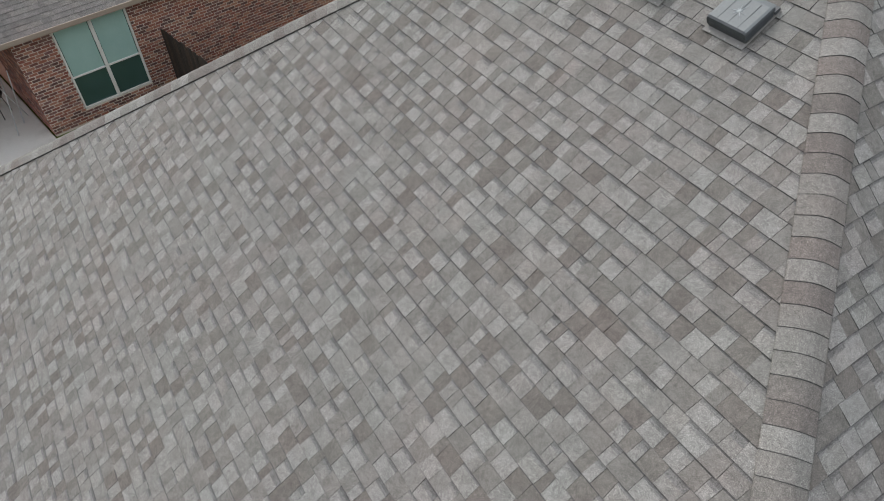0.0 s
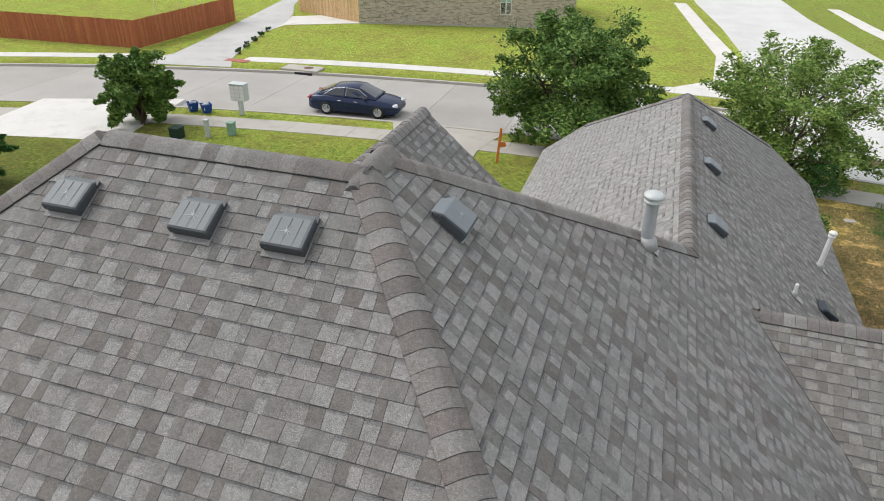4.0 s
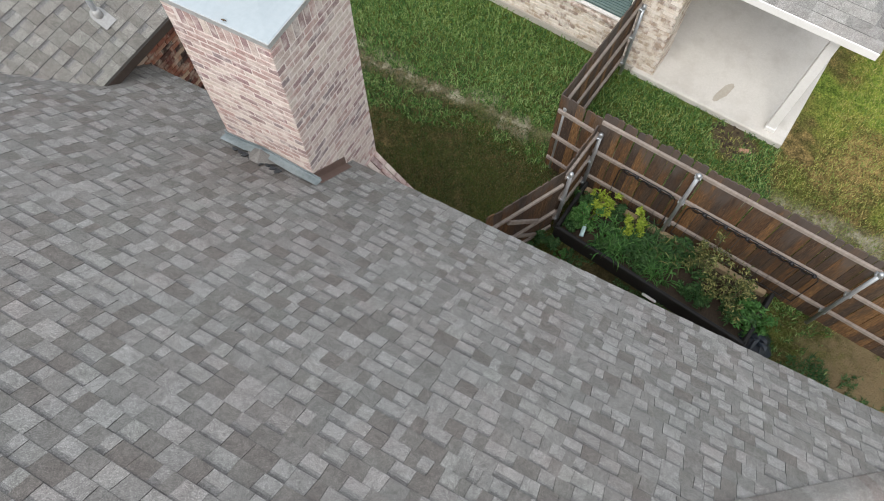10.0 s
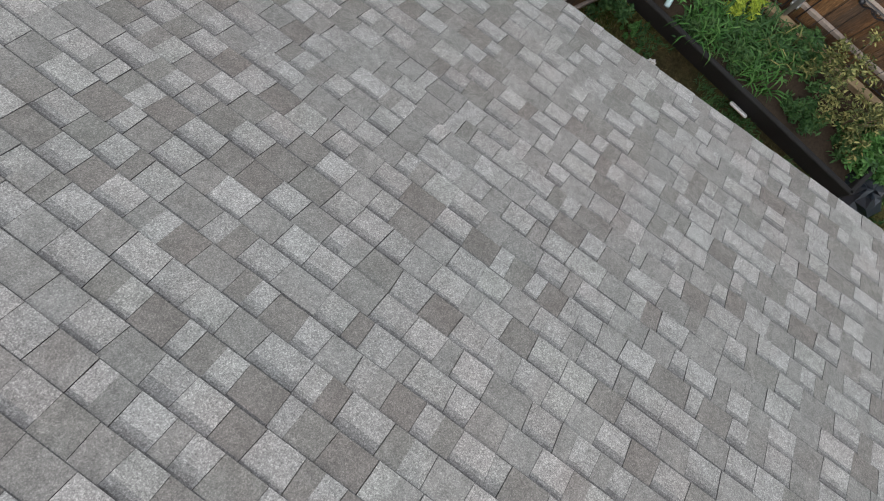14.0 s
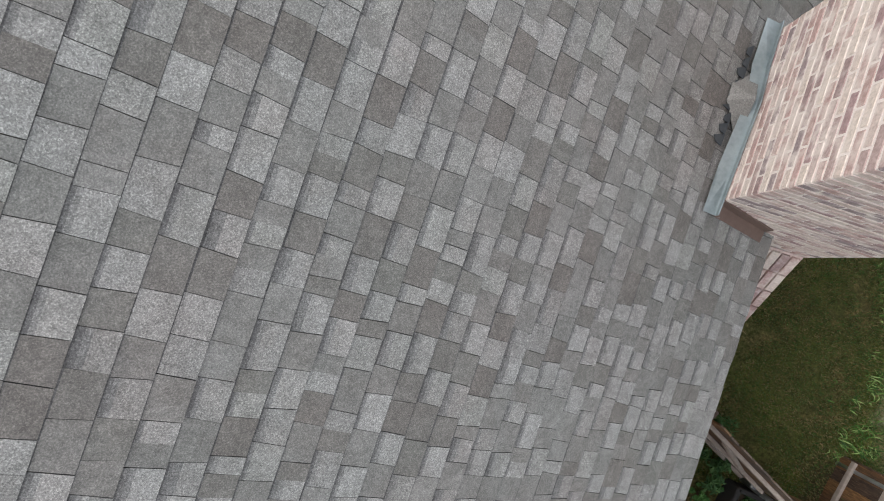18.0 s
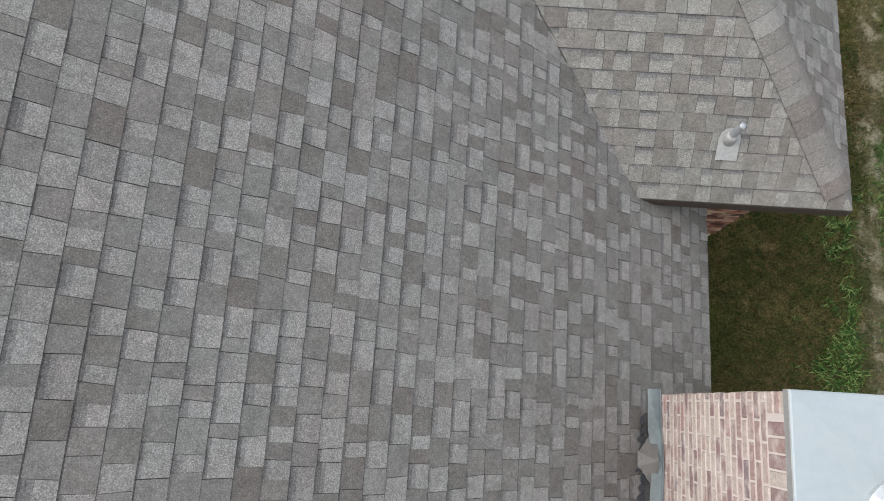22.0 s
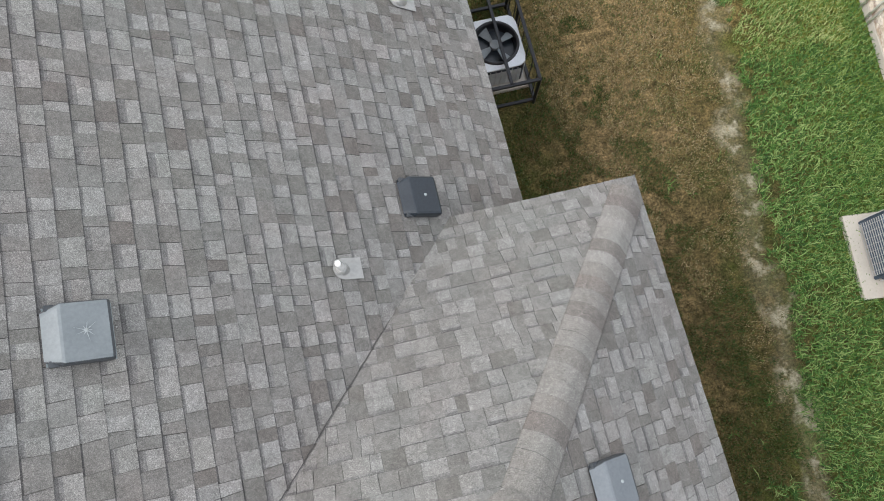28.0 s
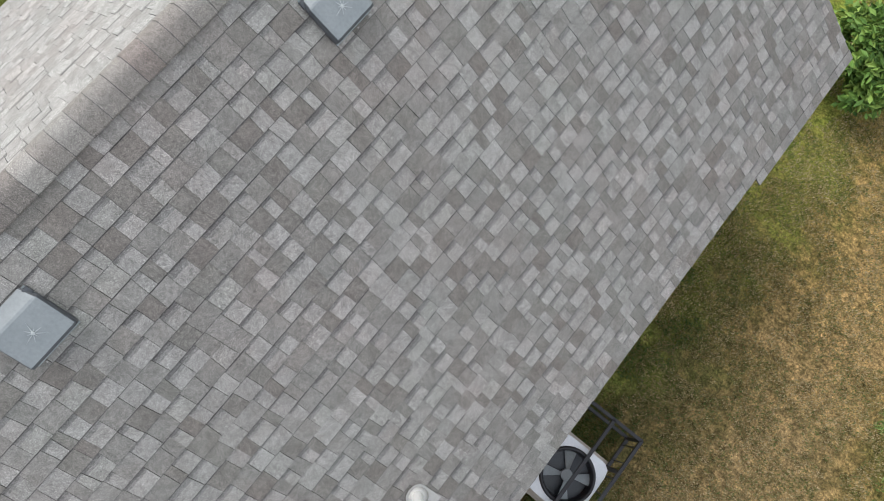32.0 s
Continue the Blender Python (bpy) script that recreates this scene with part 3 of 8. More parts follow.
# ---- mesh helpers ----
class Mesh:
    def __init__(self):
        self.v, self.f, self.m = [], [], []

    def poly(self, pts, k=0):
        i = len(self.v)
        self.v.extend(tuple(p) for p in pts)
        self.f.append(tuple(range(i, i + len(pts))))
        self.m.append(k)

    def faces(self, pts, idx, k=0):
        i = len(self.v)
        self.v.extend(tuple(p) for p in pts)
        self.f.extend(tuple(i + j for j in q) for q in idx)
        self.m.extend([k] * len(idx))

    def box(self, c, s, rot=None, k=0, bevel=0.0):
        x, y, z = s[0] / 2, s[1] / 2, s[2] / 2
        if bevel:
            b = min(bevel, x * 0.9, y * 0.9, z * 0.9)
            pts = []
            for zz, q in ((-z, b), (-z + b, 0), (z - b, 0), (z, b)):
                ax, ay = x - q, y - q
                d = b if not q else b * 0.4
                pts += [(-ax + d, -ay, zz), (ax - d, -ay, zz), (ax, -ay + d, zz), (ax, ay - d, zz), (ax - d, ay, zz), (-ax + d, ay, zz), (-ax, ay - d, zz), (-ax, -ay + d, zz)]
            idx = [tuple(range(7, -1, -1)), tuple(range(24, 32))]
            for r in range(3):
                for j in range(8):
                    idx.append((r * 8 + j, r * 8 + (j + 1) % 8, r * 8 + 8 + (j + 1) % 8, r * 8 + 8 + j))
        else:
            pts = [(-x, -y, -z), (x, -y, -z), (x, y, -z), (-x, y, -z), (-x, -y, z), (x, -y, z), (x, y, z), (-x, y, z)]
            idx = [(3, 2, 1, 0), (4, 5, 6, 7), (0, 1, 5, 4), (1, 2, 6, 5), (2, 3, 7, 6), (3, 0, 4, 7)]
        m = Matrix.Translation(c) @ (rot.to_4x4() if rot else Matrix())
        self.faces([m @ Vector(p) for p in pts], idx, k)
        return self

    def tube(self, pts, radii, n=12, k=0, caps=True):
        """A round bar through the points."""
        pts = [Vector(p) for p in pts]
        if not isinstance(radii, (list, tuple)):
            radii = [radii] * len(pts)
        i0 = len(self.v)
        for j, p in enumerate(pts):
            d = (pts[min(j + 1, len(pts) - 1)] - pts[max(j - 1, 0)]).normalized()
            a = d.orthogonal().normalized() if abs(d.z) < 0.95 else (Vector((1, 0, 0)) - d * d.x).normalized()
            b = d.cross(a)
            for q in range(n):
                t = 2 * math.pi * q / n
                self.v.append(tuple(p + radii[j] * (math.cos(t) * a + math.sin(t) * b)))
        for j in range(len(pts) - 1):
            for q in range(n):
                self.f.append((i0 + j * n + q, i0 + j * n + (q + 1) % n, i0 + (j + 1) * n + (q + 1) % n, i0 + (j + 1) * n + q))
                self.m.append(k)
        if caps:
            self.f.append(tuple(i0 + q for q in range(n - 1, -1, -1)))
            self.f.append(tuple(i0 + (len(pts) - 1) * n + q for q in range(n)))
            self.m += [k, k]
        return self

    def lathe(self, prof, at=(0, 0, 0), n=24, k=0):
        i0 = len(self.v)
        for r, z in prof:
            for q in range(n):
                t = 2 * math.pi * q / n
                self.v.append((at[0] + r * math.cos(t), at[1] + r * math.sin(t), at[2] + z))
        for j in range(len(prof) - 1):
            for q in range(n):
                self.f.append((i0 + j * n + q, i0 + j * n + (q + 1) % n, i0 + (j + 1) * n + (q + 1) % n, i0 + (j + 1) * n + q))
                self.m.append(k)
        return self

    def prism(self, poly, low, k=0):
        """A plate whose top is the polygon and whose underside is the same moved by the vector low."""
        n = len(poly)
        p = [Vector(a) for a in poly]
        q = [a + Vector(low) for a in p]
        self.faces(p + q, [tuple(range(n)), tuple(range(2 * n - 1, n - 1, -1))] + [(j, n + j, n + (j + 1) % n, (j + 1) % n) for j in range(n)], k)
        return self

    def data(self, name, mats, smooth=False):
        me = bpy.data.meshes.new(name)
        me.from_pydata(self.v, [], self.f)
        for mt in mats if isinstance(mats, (list, tuple)) else [mats]:
            me.materials.append(mt)
        if any(self.m):
            me.polygons.foreach_set("material_index", self.m)
        if smooth:
            me.polygons.foreach_set("use_smooth", [True] * len(self.f))
        me.update()
        return me


def thing(name, label, category, at=(0, 0, 0), rz=0.0, group="", kind="", rx=0.0, ry=0.0):
    ob = new(name)
    ob.matrix_basis = pose(*at, rx, ry, rz)
    return tagged(ob, label, category, group, kind)


def part(name, mesh, mats, parent, label="", smooth=False, at=None):
    ob = new(name, mesh.data(name, mats, smooth) if isinstance(mesh, Mesh) else mesh)
    ob.parent = parent
    if at is not None:
        ob.matrix_basis = at
    if label:
        ob["label"] = label
    return ob


def structure(name, mesh, mats, label, category, smooth=False, kind="structure"):
    ob = new(name, mesh.data(name, mats, smooth))
    return tagged(ob, label, category, "", kind)


def single(name, mesh, mats, label, category, smooth=False, at=None, group=""):
    ob = new(name, mesh.data(name, mats, smooth))
    if at is not None:
        ob.matrix_basis = at
    return tagged(ob, label, category, group)


def smooth01(t):
    t = min(max(t, 0.0), 1.0)
    return t * t * (3 - 2 * t)


# the street bends round the lots: s is the distance along the lot's depth, measured on the bend
def bend(x):
    return min((x + 3.5) ** 2 / 200, 12.0)


KERB_S, KERB_N = 30.25, 38.5


def lawn_z(x, y):
    s = y + bend(x)
    if KERB_S < s < KERB_N:
        return -0.50
    return -0.36 * smooth01((s - 15) / 12)


# ---- ground ----
gm = Mesh()
gx = [-900, -300, -120, -80] + [-60 + 2 * i for i in range(61)] + [80, 120, 300, 900]
gs = [-900, -200, -60] + [-30 + 1.5 * i for i in range(41)] + [KERB_S - 0.01, KERB_S + 0.01, 33, 35, 37, KERB_N - 0.01, KERB_N + 0.01, 40, 44, 50, 60, 80, 110, 160, 300, 1200]
gs = sorted(gs)
for s in gs:
    for x in gx:
        s_in = KERB_S < s < KERB_N
        gm.v.append((x, s - bend(x), -0.50 if s_in else -0.36 * smooth01((s - 15) / 12)))
nx = len(gx)
for j in range(len(gs) - 1):
    for i in range(nx - 1):
        gm.f.append((j * nx + i, j * nx + i + 1, (j + 1) * nx + i + 1, (j + 1) * nx + i))
        gm.m.append(0)
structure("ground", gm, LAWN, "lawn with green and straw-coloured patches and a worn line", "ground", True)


def strip(name, s0, s1, x0, x1, z, mat, label, category, step=1.5, thick=0.12, joints=0.0):
    """A slab that follows the bend of the street, cut into bays by joints."""
    m = Mesh()
    n = max(1, round((x1 - x0) / step))
    gap = joints / 2
    for i in range(n):
        a, b = x0 + (x1 - x0) * i / n + gap, x0 + (x1 - x0) * (i + 1) / n - gap
        m.prism([(a, s0 - bend(a), z), (b, s0 - bend(b), z), (b, s1 - bend(b), z), (a, s1 - bend(a), z)], (0, 0, -thick))
    return structure(name, m, mat, label, category)


def patch(name, pts, z, mat, label, category, thick=0.1):
    m = Mesh()
    m.prism([(x, y, z) for x, y in pts], (0, 0, -thick))
    return structure(name, m, mat, label, category)


strip("road", KERB_S + 0.22, KERB_N - 0.22, -120, 120, -0.475, CONC_R, "pale concrete street that bends past the lots", "road", 4.5, 0.06, 0.02)
strip("kerb_south", KERB_S, KERB_S + 0.21, -120, 120, -0.335, CONC, "concrete kerb along the street", "kerb", 3.0, 0.25, 0.012)
strip("kerb_north", KERB_N - 0.21, KERB_N, -120, 4.7, -0.335, CONC, "concrete kerb along the street", "kerb", 3.0, 0.25, 0.012)
strip("pavement_south", 27.65, 29.1, -120, 120, -0.335, CONC, "concrete pavement slabs beside the street", "pavement", 1.5, 0.1, 0.014)
strip("pavement_north", 40.4, 41.6, -26.0, 4.0, -0.335, CONC_W, "pale concrete pavement across the street", "pavement", 1.5, 0.1, 0.014)
strip("pavement_far_west", 40.4, 41.6, -60.0, -32.0, -0.335, CONC_W, "pale concrete pavement across the street", "pavement", 1.5, 0.1, 0.014)

mouth = Mesh()
for i in range(9):
    a, b = 4.7 + 1.57 * i, 4.7 + 1.57 * (i + 1) - 0.02
    mouth.prism([(a, KERB_N - 1.3 - bend(a), -0.469), (b, KERB_N - 1.3 - bend(b), -0.469), (b, KERB_N - 0.04 - bend(b), -0.347), (a, KERB_N - 0.04 - bend(a), -0.347)], (0, 0, -0.1))
    mouth.prism([(a, KERB_N - 0.04 - bend(a), -0.347), (b, KERB_N - 0.04 - bend(b), -0.347), (b, KERB_N + 1.3 - bend(b), -0.346), (a, KERB_N + 1.3 - bend(a), -0.346)], (0, 0, -0.1))
structure("side_street_mouth", mouth, CONC_R, "pale concrete ramp where the side street joins", "road")
strip("kerb_east", KERB_N - 0.21, KERB_N, 18.9, 120, -0.335, CONC, "concrete kerb along the street", "kerb", 3.0, 0.25, 0.012)

# ---- the house: roof planes ----
EAVE = 3.03
S_EAVE, S_PITCH, W_PITCH = -3.35, 0.634, 0.826
SE, SW, AP, BP = (4.22, S_EAVE), (-11.18, S_EAVE), (-2.32, 4.87), (-4.87, 4.87)
AP2 = (-2.33, 5.22)
JN, FR, FE, FW = (0.55, 8.85), (0.55, 16.65), (4.22, 19.65), (-3.12, 19.65)
FK, FKW, FKZ = (3.05, 19.65), (-1.95, 19.65), 3.962          # where the clipped front hip meets the rakes
RIDGE, FRIDGE = 8.24, 5.955
EXPO = 0.1435
WIDTHS = (0.075, 0.115, 0.135, 0.145, 0.152, 0.16, 0.172, 0.19)


def clip(poly, a, b, c):
    """The part of a polygon in (u, v) where a u + b v <= c."""
    out = []
    for i, p in enumerate(poly):
        q = poly[(i + 1) % len(poly)]
        dp, dq = a * p[0] + b * p[1] - c, a * q[0] + b * q[1] - c
        if dp <= 0:
            out.append(p)
        if dp * dq < 0:
            t = dp / (dp - dq)
            out.append((p[0] + t * (q[0] - p[0]), p[1] + t * (q[1] - p[1])))
    return out


def edge(p, q, inside):
    a, b = q[1] - p[1], p[0] - q[0]
    c = a * p[0] + b * p[1]
    return (a, b, c) if a * inside[0] + b * inside[1] <= c else (-a, -b, -c)


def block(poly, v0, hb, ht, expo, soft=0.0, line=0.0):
    """The faces of one tab: its sloping top and its thin sides. At the top edge, under the course above, come granules
    of a blended tone that take in that course's shade (soft: the share of the height where they begin) and then a dark
    band of shade put into the colour (line). Kinds: 0 top, 2 band, 3 edge, 4 and 5 blend."""
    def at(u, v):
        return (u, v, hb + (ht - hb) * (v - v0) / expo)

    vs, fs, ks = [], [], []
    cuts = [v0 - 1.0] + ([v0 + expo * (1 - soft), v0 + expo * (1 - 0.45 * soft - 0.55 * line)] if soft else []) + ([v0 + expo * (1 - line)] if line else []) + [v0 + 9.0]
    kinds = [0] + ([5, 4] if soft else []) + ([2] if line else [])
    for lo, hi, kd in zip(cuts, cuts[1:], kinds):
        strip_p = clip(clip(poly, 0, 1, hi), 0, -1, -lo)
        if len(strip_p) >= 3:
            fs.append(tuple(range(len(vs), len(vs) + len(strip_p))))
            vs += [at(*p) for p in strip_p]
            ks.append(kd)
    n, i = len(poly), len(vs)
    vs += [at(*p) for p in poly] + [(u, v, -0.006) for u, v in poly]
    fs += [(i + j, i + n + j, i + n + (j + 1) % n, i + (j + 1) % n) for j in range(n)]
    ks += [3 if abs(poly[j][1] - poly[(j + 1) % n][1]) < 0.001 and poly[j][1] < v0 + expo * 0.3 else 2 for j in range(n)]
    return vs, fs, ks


GAPS = (0.0006, 0.0012, 0.0019)
SKEW = (-0.011, -0.005, 0.0, 0.004, 0.009)          # how far a tab's side leans over its height
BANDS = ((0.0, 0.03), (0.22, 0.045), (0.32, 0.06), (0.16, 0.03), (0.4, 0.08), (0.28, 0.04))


def slope(name, origin, u_dir, d_dir, pitch, plan, label, seed, split_row=None, near=None, mats=None, expo=EXPO, widths=WIDTHS, lift=0.0, thick=0.05, bands=BANDS, middle=None, phase=0.0):
    """A roof plane: a deck, and on it course by course of laminated shingle tabs, cut at the plane's edges.
    plan: its corners in (x, y); split_row: a plan edge that cuts only the courses above a distance up the slope; near: the
    (u, v) stretch whose tabs are objects of their own; phase: where the first course begins, up the slope."""
    rng = random.Random(seed)
    U, D = Vector((*u_dir, 0)), Vector((*d_dir, 0))
    k = math.sqrt(1 + pitch * pitch)
    V = (D + Vector((0, 0, pitch))) / k
    N = U.cross(V)
    if N.z < 0:
        N = -N
    O = Vector(origin) + N * lift
    frame_m = Matrix((U, V, N)).transposed().to_4x4()
    frame_m.translation = O

    def uv(p):
        w = Vector((p[0], p[1], 0)) - Vector((O.x, O.y, 0))
        return (w.dot(U), w.dot(D) * k)

    pts = [uv(p) for p in plan]
    deck = Mesh()
    ring = [frame_m @ Vector((u, v, -0.008)) for u, v in pts]
    if (ring[1] - ring[0]).cross(ring[2] - ring[1]).dot(N) < 0:
        ring.reverse()
    deck.prism(ring, (0, 0, -thick))
    ob = structure(name, deck, DECK, label, "roof")
    cen = uv(middle) if middle else (sum(p[0] for p in pts) / len(pts), sum(p[1] for p in pts) / len(pts))
    cuts = []
    for i, p in enumerate(pts):
        q = pts[(i + 1) % len(pts)]
        if split_row and split_row.get(i, 0) is None:
            continue
        if split_row and i in split_row:
            cuts.append((*edge(p, q, cen), split_row[i]))
        else:
            cuts.append((*edge(p, q, cen), -1e9))
    u0, u1 = min(p[0] for p in pts), max(p[0] for p in pts)
    vmax = max(p[1] for p in pts)
    joined, cache, own = Mesh(), {}, 0
    mats = mats or (TAB, REC)
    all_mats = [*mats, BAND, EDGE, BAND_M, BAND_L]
    for row in range(int((vmax - phase) / expo) + 1):
        v0 = phase + row * expo
        u = u0 - rng.random() * 0.3
        raised = rng.random() < 0.5
        wob = rng.uniform(-0.0015, 0.0015)
        last = rng.randrange(2)
        sk1 = SKEW[rng.randrange(5)]
        while u < u1:
            wi = rng.randrange(len(widths))
            w = widths[wi]
            raised = (not raised) if rng.random() < 0.75 else raised
            lift_k = rng.choice((-1, 0, 1)) if raised else 0
            gap = GAPS[rng.randrange(3)]
            sk0, sk1 = sk1, SKEW[rng.randrange(5)]
            part_at = rng.choice((0.0, 0.0, 0.0, 0.52)) if w > 0.155 else 0.0      # wide tabs change tone part of the way
            tones = []
            for _ in range(2 if part_at else 1):
                last = 1 - last if rng.random() < 0.87 else last
                tones.append(last)
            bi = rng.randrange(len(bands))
            hb, ht = (0.0074 + 0.0012 * lift_k, 0.0015) if raised else (0.0043, 0.001)
            g0, g1 = u + gap, u + w - gap
            top = v0 + expo + 0.012
            um = g0 + part_at * (g1 - g0)
            skm = (sk0 + sk1) / 2
            pieces = [(g0, um, sk0, skm), (um, g1, skm, sk1)] if part_at else [(g0, g1, sk0, sk1)]
            whole = True
            cut_p = []
            for (a, b, ka, kb), tone_i in zip(pieces, tones):
                rect = [(a, v0 + wob), (b, v0 + wob), (b + kb, top), (a + ka, top)]
                poly = rect
                for ca, cb, cc, above in cuts:
                    if v0 >= above and poly:
                        poly = clip(poly, ca, cb, cc)
                whole = whole and poly == rect
                if len(poly) >= 3:
                    cut_p.append((poly, tone_i))
            if cut_p and near and whole and own < 300 and near[0] < u < near[1] and near[2] < v0 < near[3]:
                key = (wi, raised, lift_k, bi, part_at, sk0, sk1, *tones)
                if key not in cache:
                    m = Mesh()
                    for (a, b, ka, kb), tone_i in zip(pieces, tones):
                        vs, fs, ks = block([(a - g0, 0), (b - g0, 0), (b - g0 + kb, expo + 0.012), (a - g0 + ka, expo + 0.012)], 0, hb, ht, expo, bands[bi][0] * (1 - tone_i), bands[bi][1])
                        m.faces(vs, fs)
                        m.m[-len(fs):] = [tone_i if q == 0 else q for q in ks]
                    cache[key] = m.data("shingle", all_mats)
                part("shingle", cache[key], None, ob, at=frame_m @ Matrix.Translation((g0, v0 + wob, 0)))
                own += 1
            else:
                for poly, tone_i in cut_p:
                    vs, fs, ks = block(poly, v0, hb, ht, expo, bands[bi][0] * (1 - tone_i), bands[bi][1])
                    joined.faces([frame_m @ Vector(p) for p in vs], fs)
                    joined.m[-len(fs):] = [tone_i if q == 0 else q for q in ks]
            u += w
    sh = part("shingle_field", joined, all_mats, ob)
    sh["kind"] = "stuff"
    return ob


def caps(host, p, q, s1, s2, seed, expo=0.145, half=0.155, high=0.026, start=0.1):
    """Cap shingles folded over a hip or ridge from p (low) to q: s1 and s2 point down the two planes."""
    p, q = Vector(p), Vector(q)
    d = (q - p).normalized()
    p = p + d * start
    sides = []
    for s in (s1, s2):
        s = Vector(s)
        s = (s - d * s.dot(d)).normalized()
        sides.append(s)
    up = -(sides[0] + sides[1]).normalized()
    if up.z < 0:
        up = -up
    prof = []
    for sg, s in ((0, sides[0]), (1, sides[1])):
        nrm = d.cross(s)
        if nrm.dot(up) < 0:
            nrm = -nrm
        line = [s * half + nrm * -0.012, s * half + nrm * (high * 0.62), s * (half * 0.93) + nrm * (high * 0.7), s * (half * 0.6) + nrm * (high * 0.98), s * (half * 0.36) + nrm * (high + 0.003), s * 0.036 + nrm * (high + 0.003), s * 0.016 + nrm * (high - 0.001)]
        prof += line if sg == 0 else line[::-1]
    length = (q - p).length
    meshes = []
    rng = random.Random(seed)
    for var in range(3):
        m = Mesh()
        hl, hh = 0.0036 + 0.0012 * var, 0.0
        a = [v + up * hl for v in prof]
        b = [v + up * hh + d * (expo + 0.03) for v in prof]
        n = len(prof)
        low = [v - up * 0.002 for v in prof]
        mid = [x.lerp(y, (expo - 0.005) / (expo + 0.03)) for x, y in zip(a, b)]
        m.faces(a + mid + b + low + a, [(j, j + 1, n + j + 1, n + j) for j in range(2 * n - 1) if j != n - 1] + [(3 * n + j, 3 * n + j + 1, 4 * n + j + 1, 4 * n + j) for j in range(n - 1)])
        # the thin dark band (2) colours in the shade under the next cap
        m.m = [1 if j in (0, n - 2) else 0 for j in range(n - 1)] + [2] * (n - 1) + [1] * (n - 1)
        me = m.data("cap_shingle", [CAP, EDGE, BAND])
        for j, f in enumerate(me.polygons):
            f.use_smooth = j < 2 * (n - 1) and j % (n - 1) not in (0, n - 2)
        meshes.append(me)
    for i in range(int(length / expo)):
        part("cap_shingle", meshes[rng.randrange(3)], None, host, at=Matrix.Translation(p + d * (i * expo)))


east = slope("roof_east", (4.22, 0, EAVE), (0, 1), (-1, 0), 0.797, [SE, FE, FK, FR, JN, AP2, AP], "long grey laminated shingle roof plane with mottled tabs", 3,
             split_row={3: None, 4: 3.67 * math.sqrt(1 + 0.797 ** 2) - 0.14}, near=(0.2, 3.6, 0.8, 3.4), middle=(3.0, 8.0))
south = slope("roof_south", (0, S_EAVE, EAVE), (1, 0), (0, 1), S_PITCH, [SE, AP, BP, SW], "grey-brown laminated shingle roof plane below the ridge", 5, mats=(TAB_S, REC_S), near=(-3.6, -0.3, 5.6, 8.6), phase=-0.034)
for k in range(12):
    m = Mesh()
    vs, fs, ks = block([(0, 0), (0.15, 0), (0.147, 0.115), (0.0, 0.115)], 0, 0.009, 0.0095, 0.11)
    m.faces(vs, fs)
    m.m[-len(fs):] = [k % 2 if q == 0 else q for q in ks]
    _a = math.atan(0.797)
    part("eave_shingle", m, [TAB, REC, BAND, EDGE], east, "tab that overhangs the eave", at=Matrix.Translation((4.3, 17.83 + k * 0.152, EAVE - 0.08 * 0.797 + 0.004)) @ Matrix(((0, -math.cos(_a), math.sin(_a)), (1, 0, 0), (0, math.sin(_a), math.cos(_a)))).to_4x4())
front_w = slope("roof_front_west", (-3.12, 0, EAVE), (0, 1), (1, 0), 0.797, [(-3.12, 11.5), FW, FKW, FR, JN], "shingle roof plane of the front wing, paler tones painted for sunlight", 7, mats=(TAB_SUN, REC_SUN))
WE, WR = 3.66, 5.2
WSE, WNE, WRE, WRW, WVS, WVN = (5.16, 6.42), (5.16, 11.15), (3.24, 8.785), (1.35, 8.785), (3.2, 6.42), (3.2, 11.15)
wing_s = slope("roof_wing_south", (0, 6.42, WE), (1, 0), (0, 1), 0.651, [WVS, WSE, WRE, WRW], "tan-grey shingle plane of the side wing", 11, mats=(TAB_W, REC_W), near=(1.0, 5.2, -1.0, 3.6), lift=0.012)
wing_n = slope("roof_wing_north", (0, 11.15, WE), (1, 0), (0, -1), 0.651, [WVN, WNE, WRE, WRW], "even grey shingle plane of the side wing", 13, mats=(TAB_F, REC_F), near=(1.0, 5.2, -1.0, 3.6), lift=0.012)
wing_e = slope("roof_wing_east", (5.16, 0, WE), (0, 1), (-1, 0), 0.802, [WSE, WNE, WRE], "grey shingle hip end of the side wing", 17, near=(6.0, 12.0, -1.0, 3.6))
# planes that turn away from every view: deck with coarse courses
peak_r = (-3.55, 9.75)
PEAK = 7.18
peak_e = slope("roof_entry_east", (-0.3, 0, PEAK - 0.85 * 3.25), (0, 1), (-1, 0), 0.85, [(-0.3, 5.5), (-0.3, 9.75), peak_r, (-3.55, 5.5)], "grey shingle plane of the entry gable", 19)
FARSIDE = "grey shingle roof plane on the far side of the house"
slope("roof_west", (SW[0], 0, EAVE), (0, 1), (1, 0), W_PITCH, [SW, (SW[0], 13.9), BP], FARSIDE, 23)
slope("roof_north", (0, 13.9, EAVE), (1, 0), (0, -1), 0.577, [(SW[0], 13.9), (-3.12, 13.9), JN, AP, BP], FARSIDE, 27)
slope("roof_front_hip", (0, 19.65, FKZ), (1, 0), (0, -1), 0.664, [FKW, FK, FR], FARSIDE, 29)
slope("roof_entry_west", (-6.6, 0, PEAK - 2.6), (0, 1), (1, 0), 0.852, [(-6.6, 5.5), (-6.6, 9.75), (-3.55, 9.75), (-3.55, 5.5)], FARSIDE, 31)

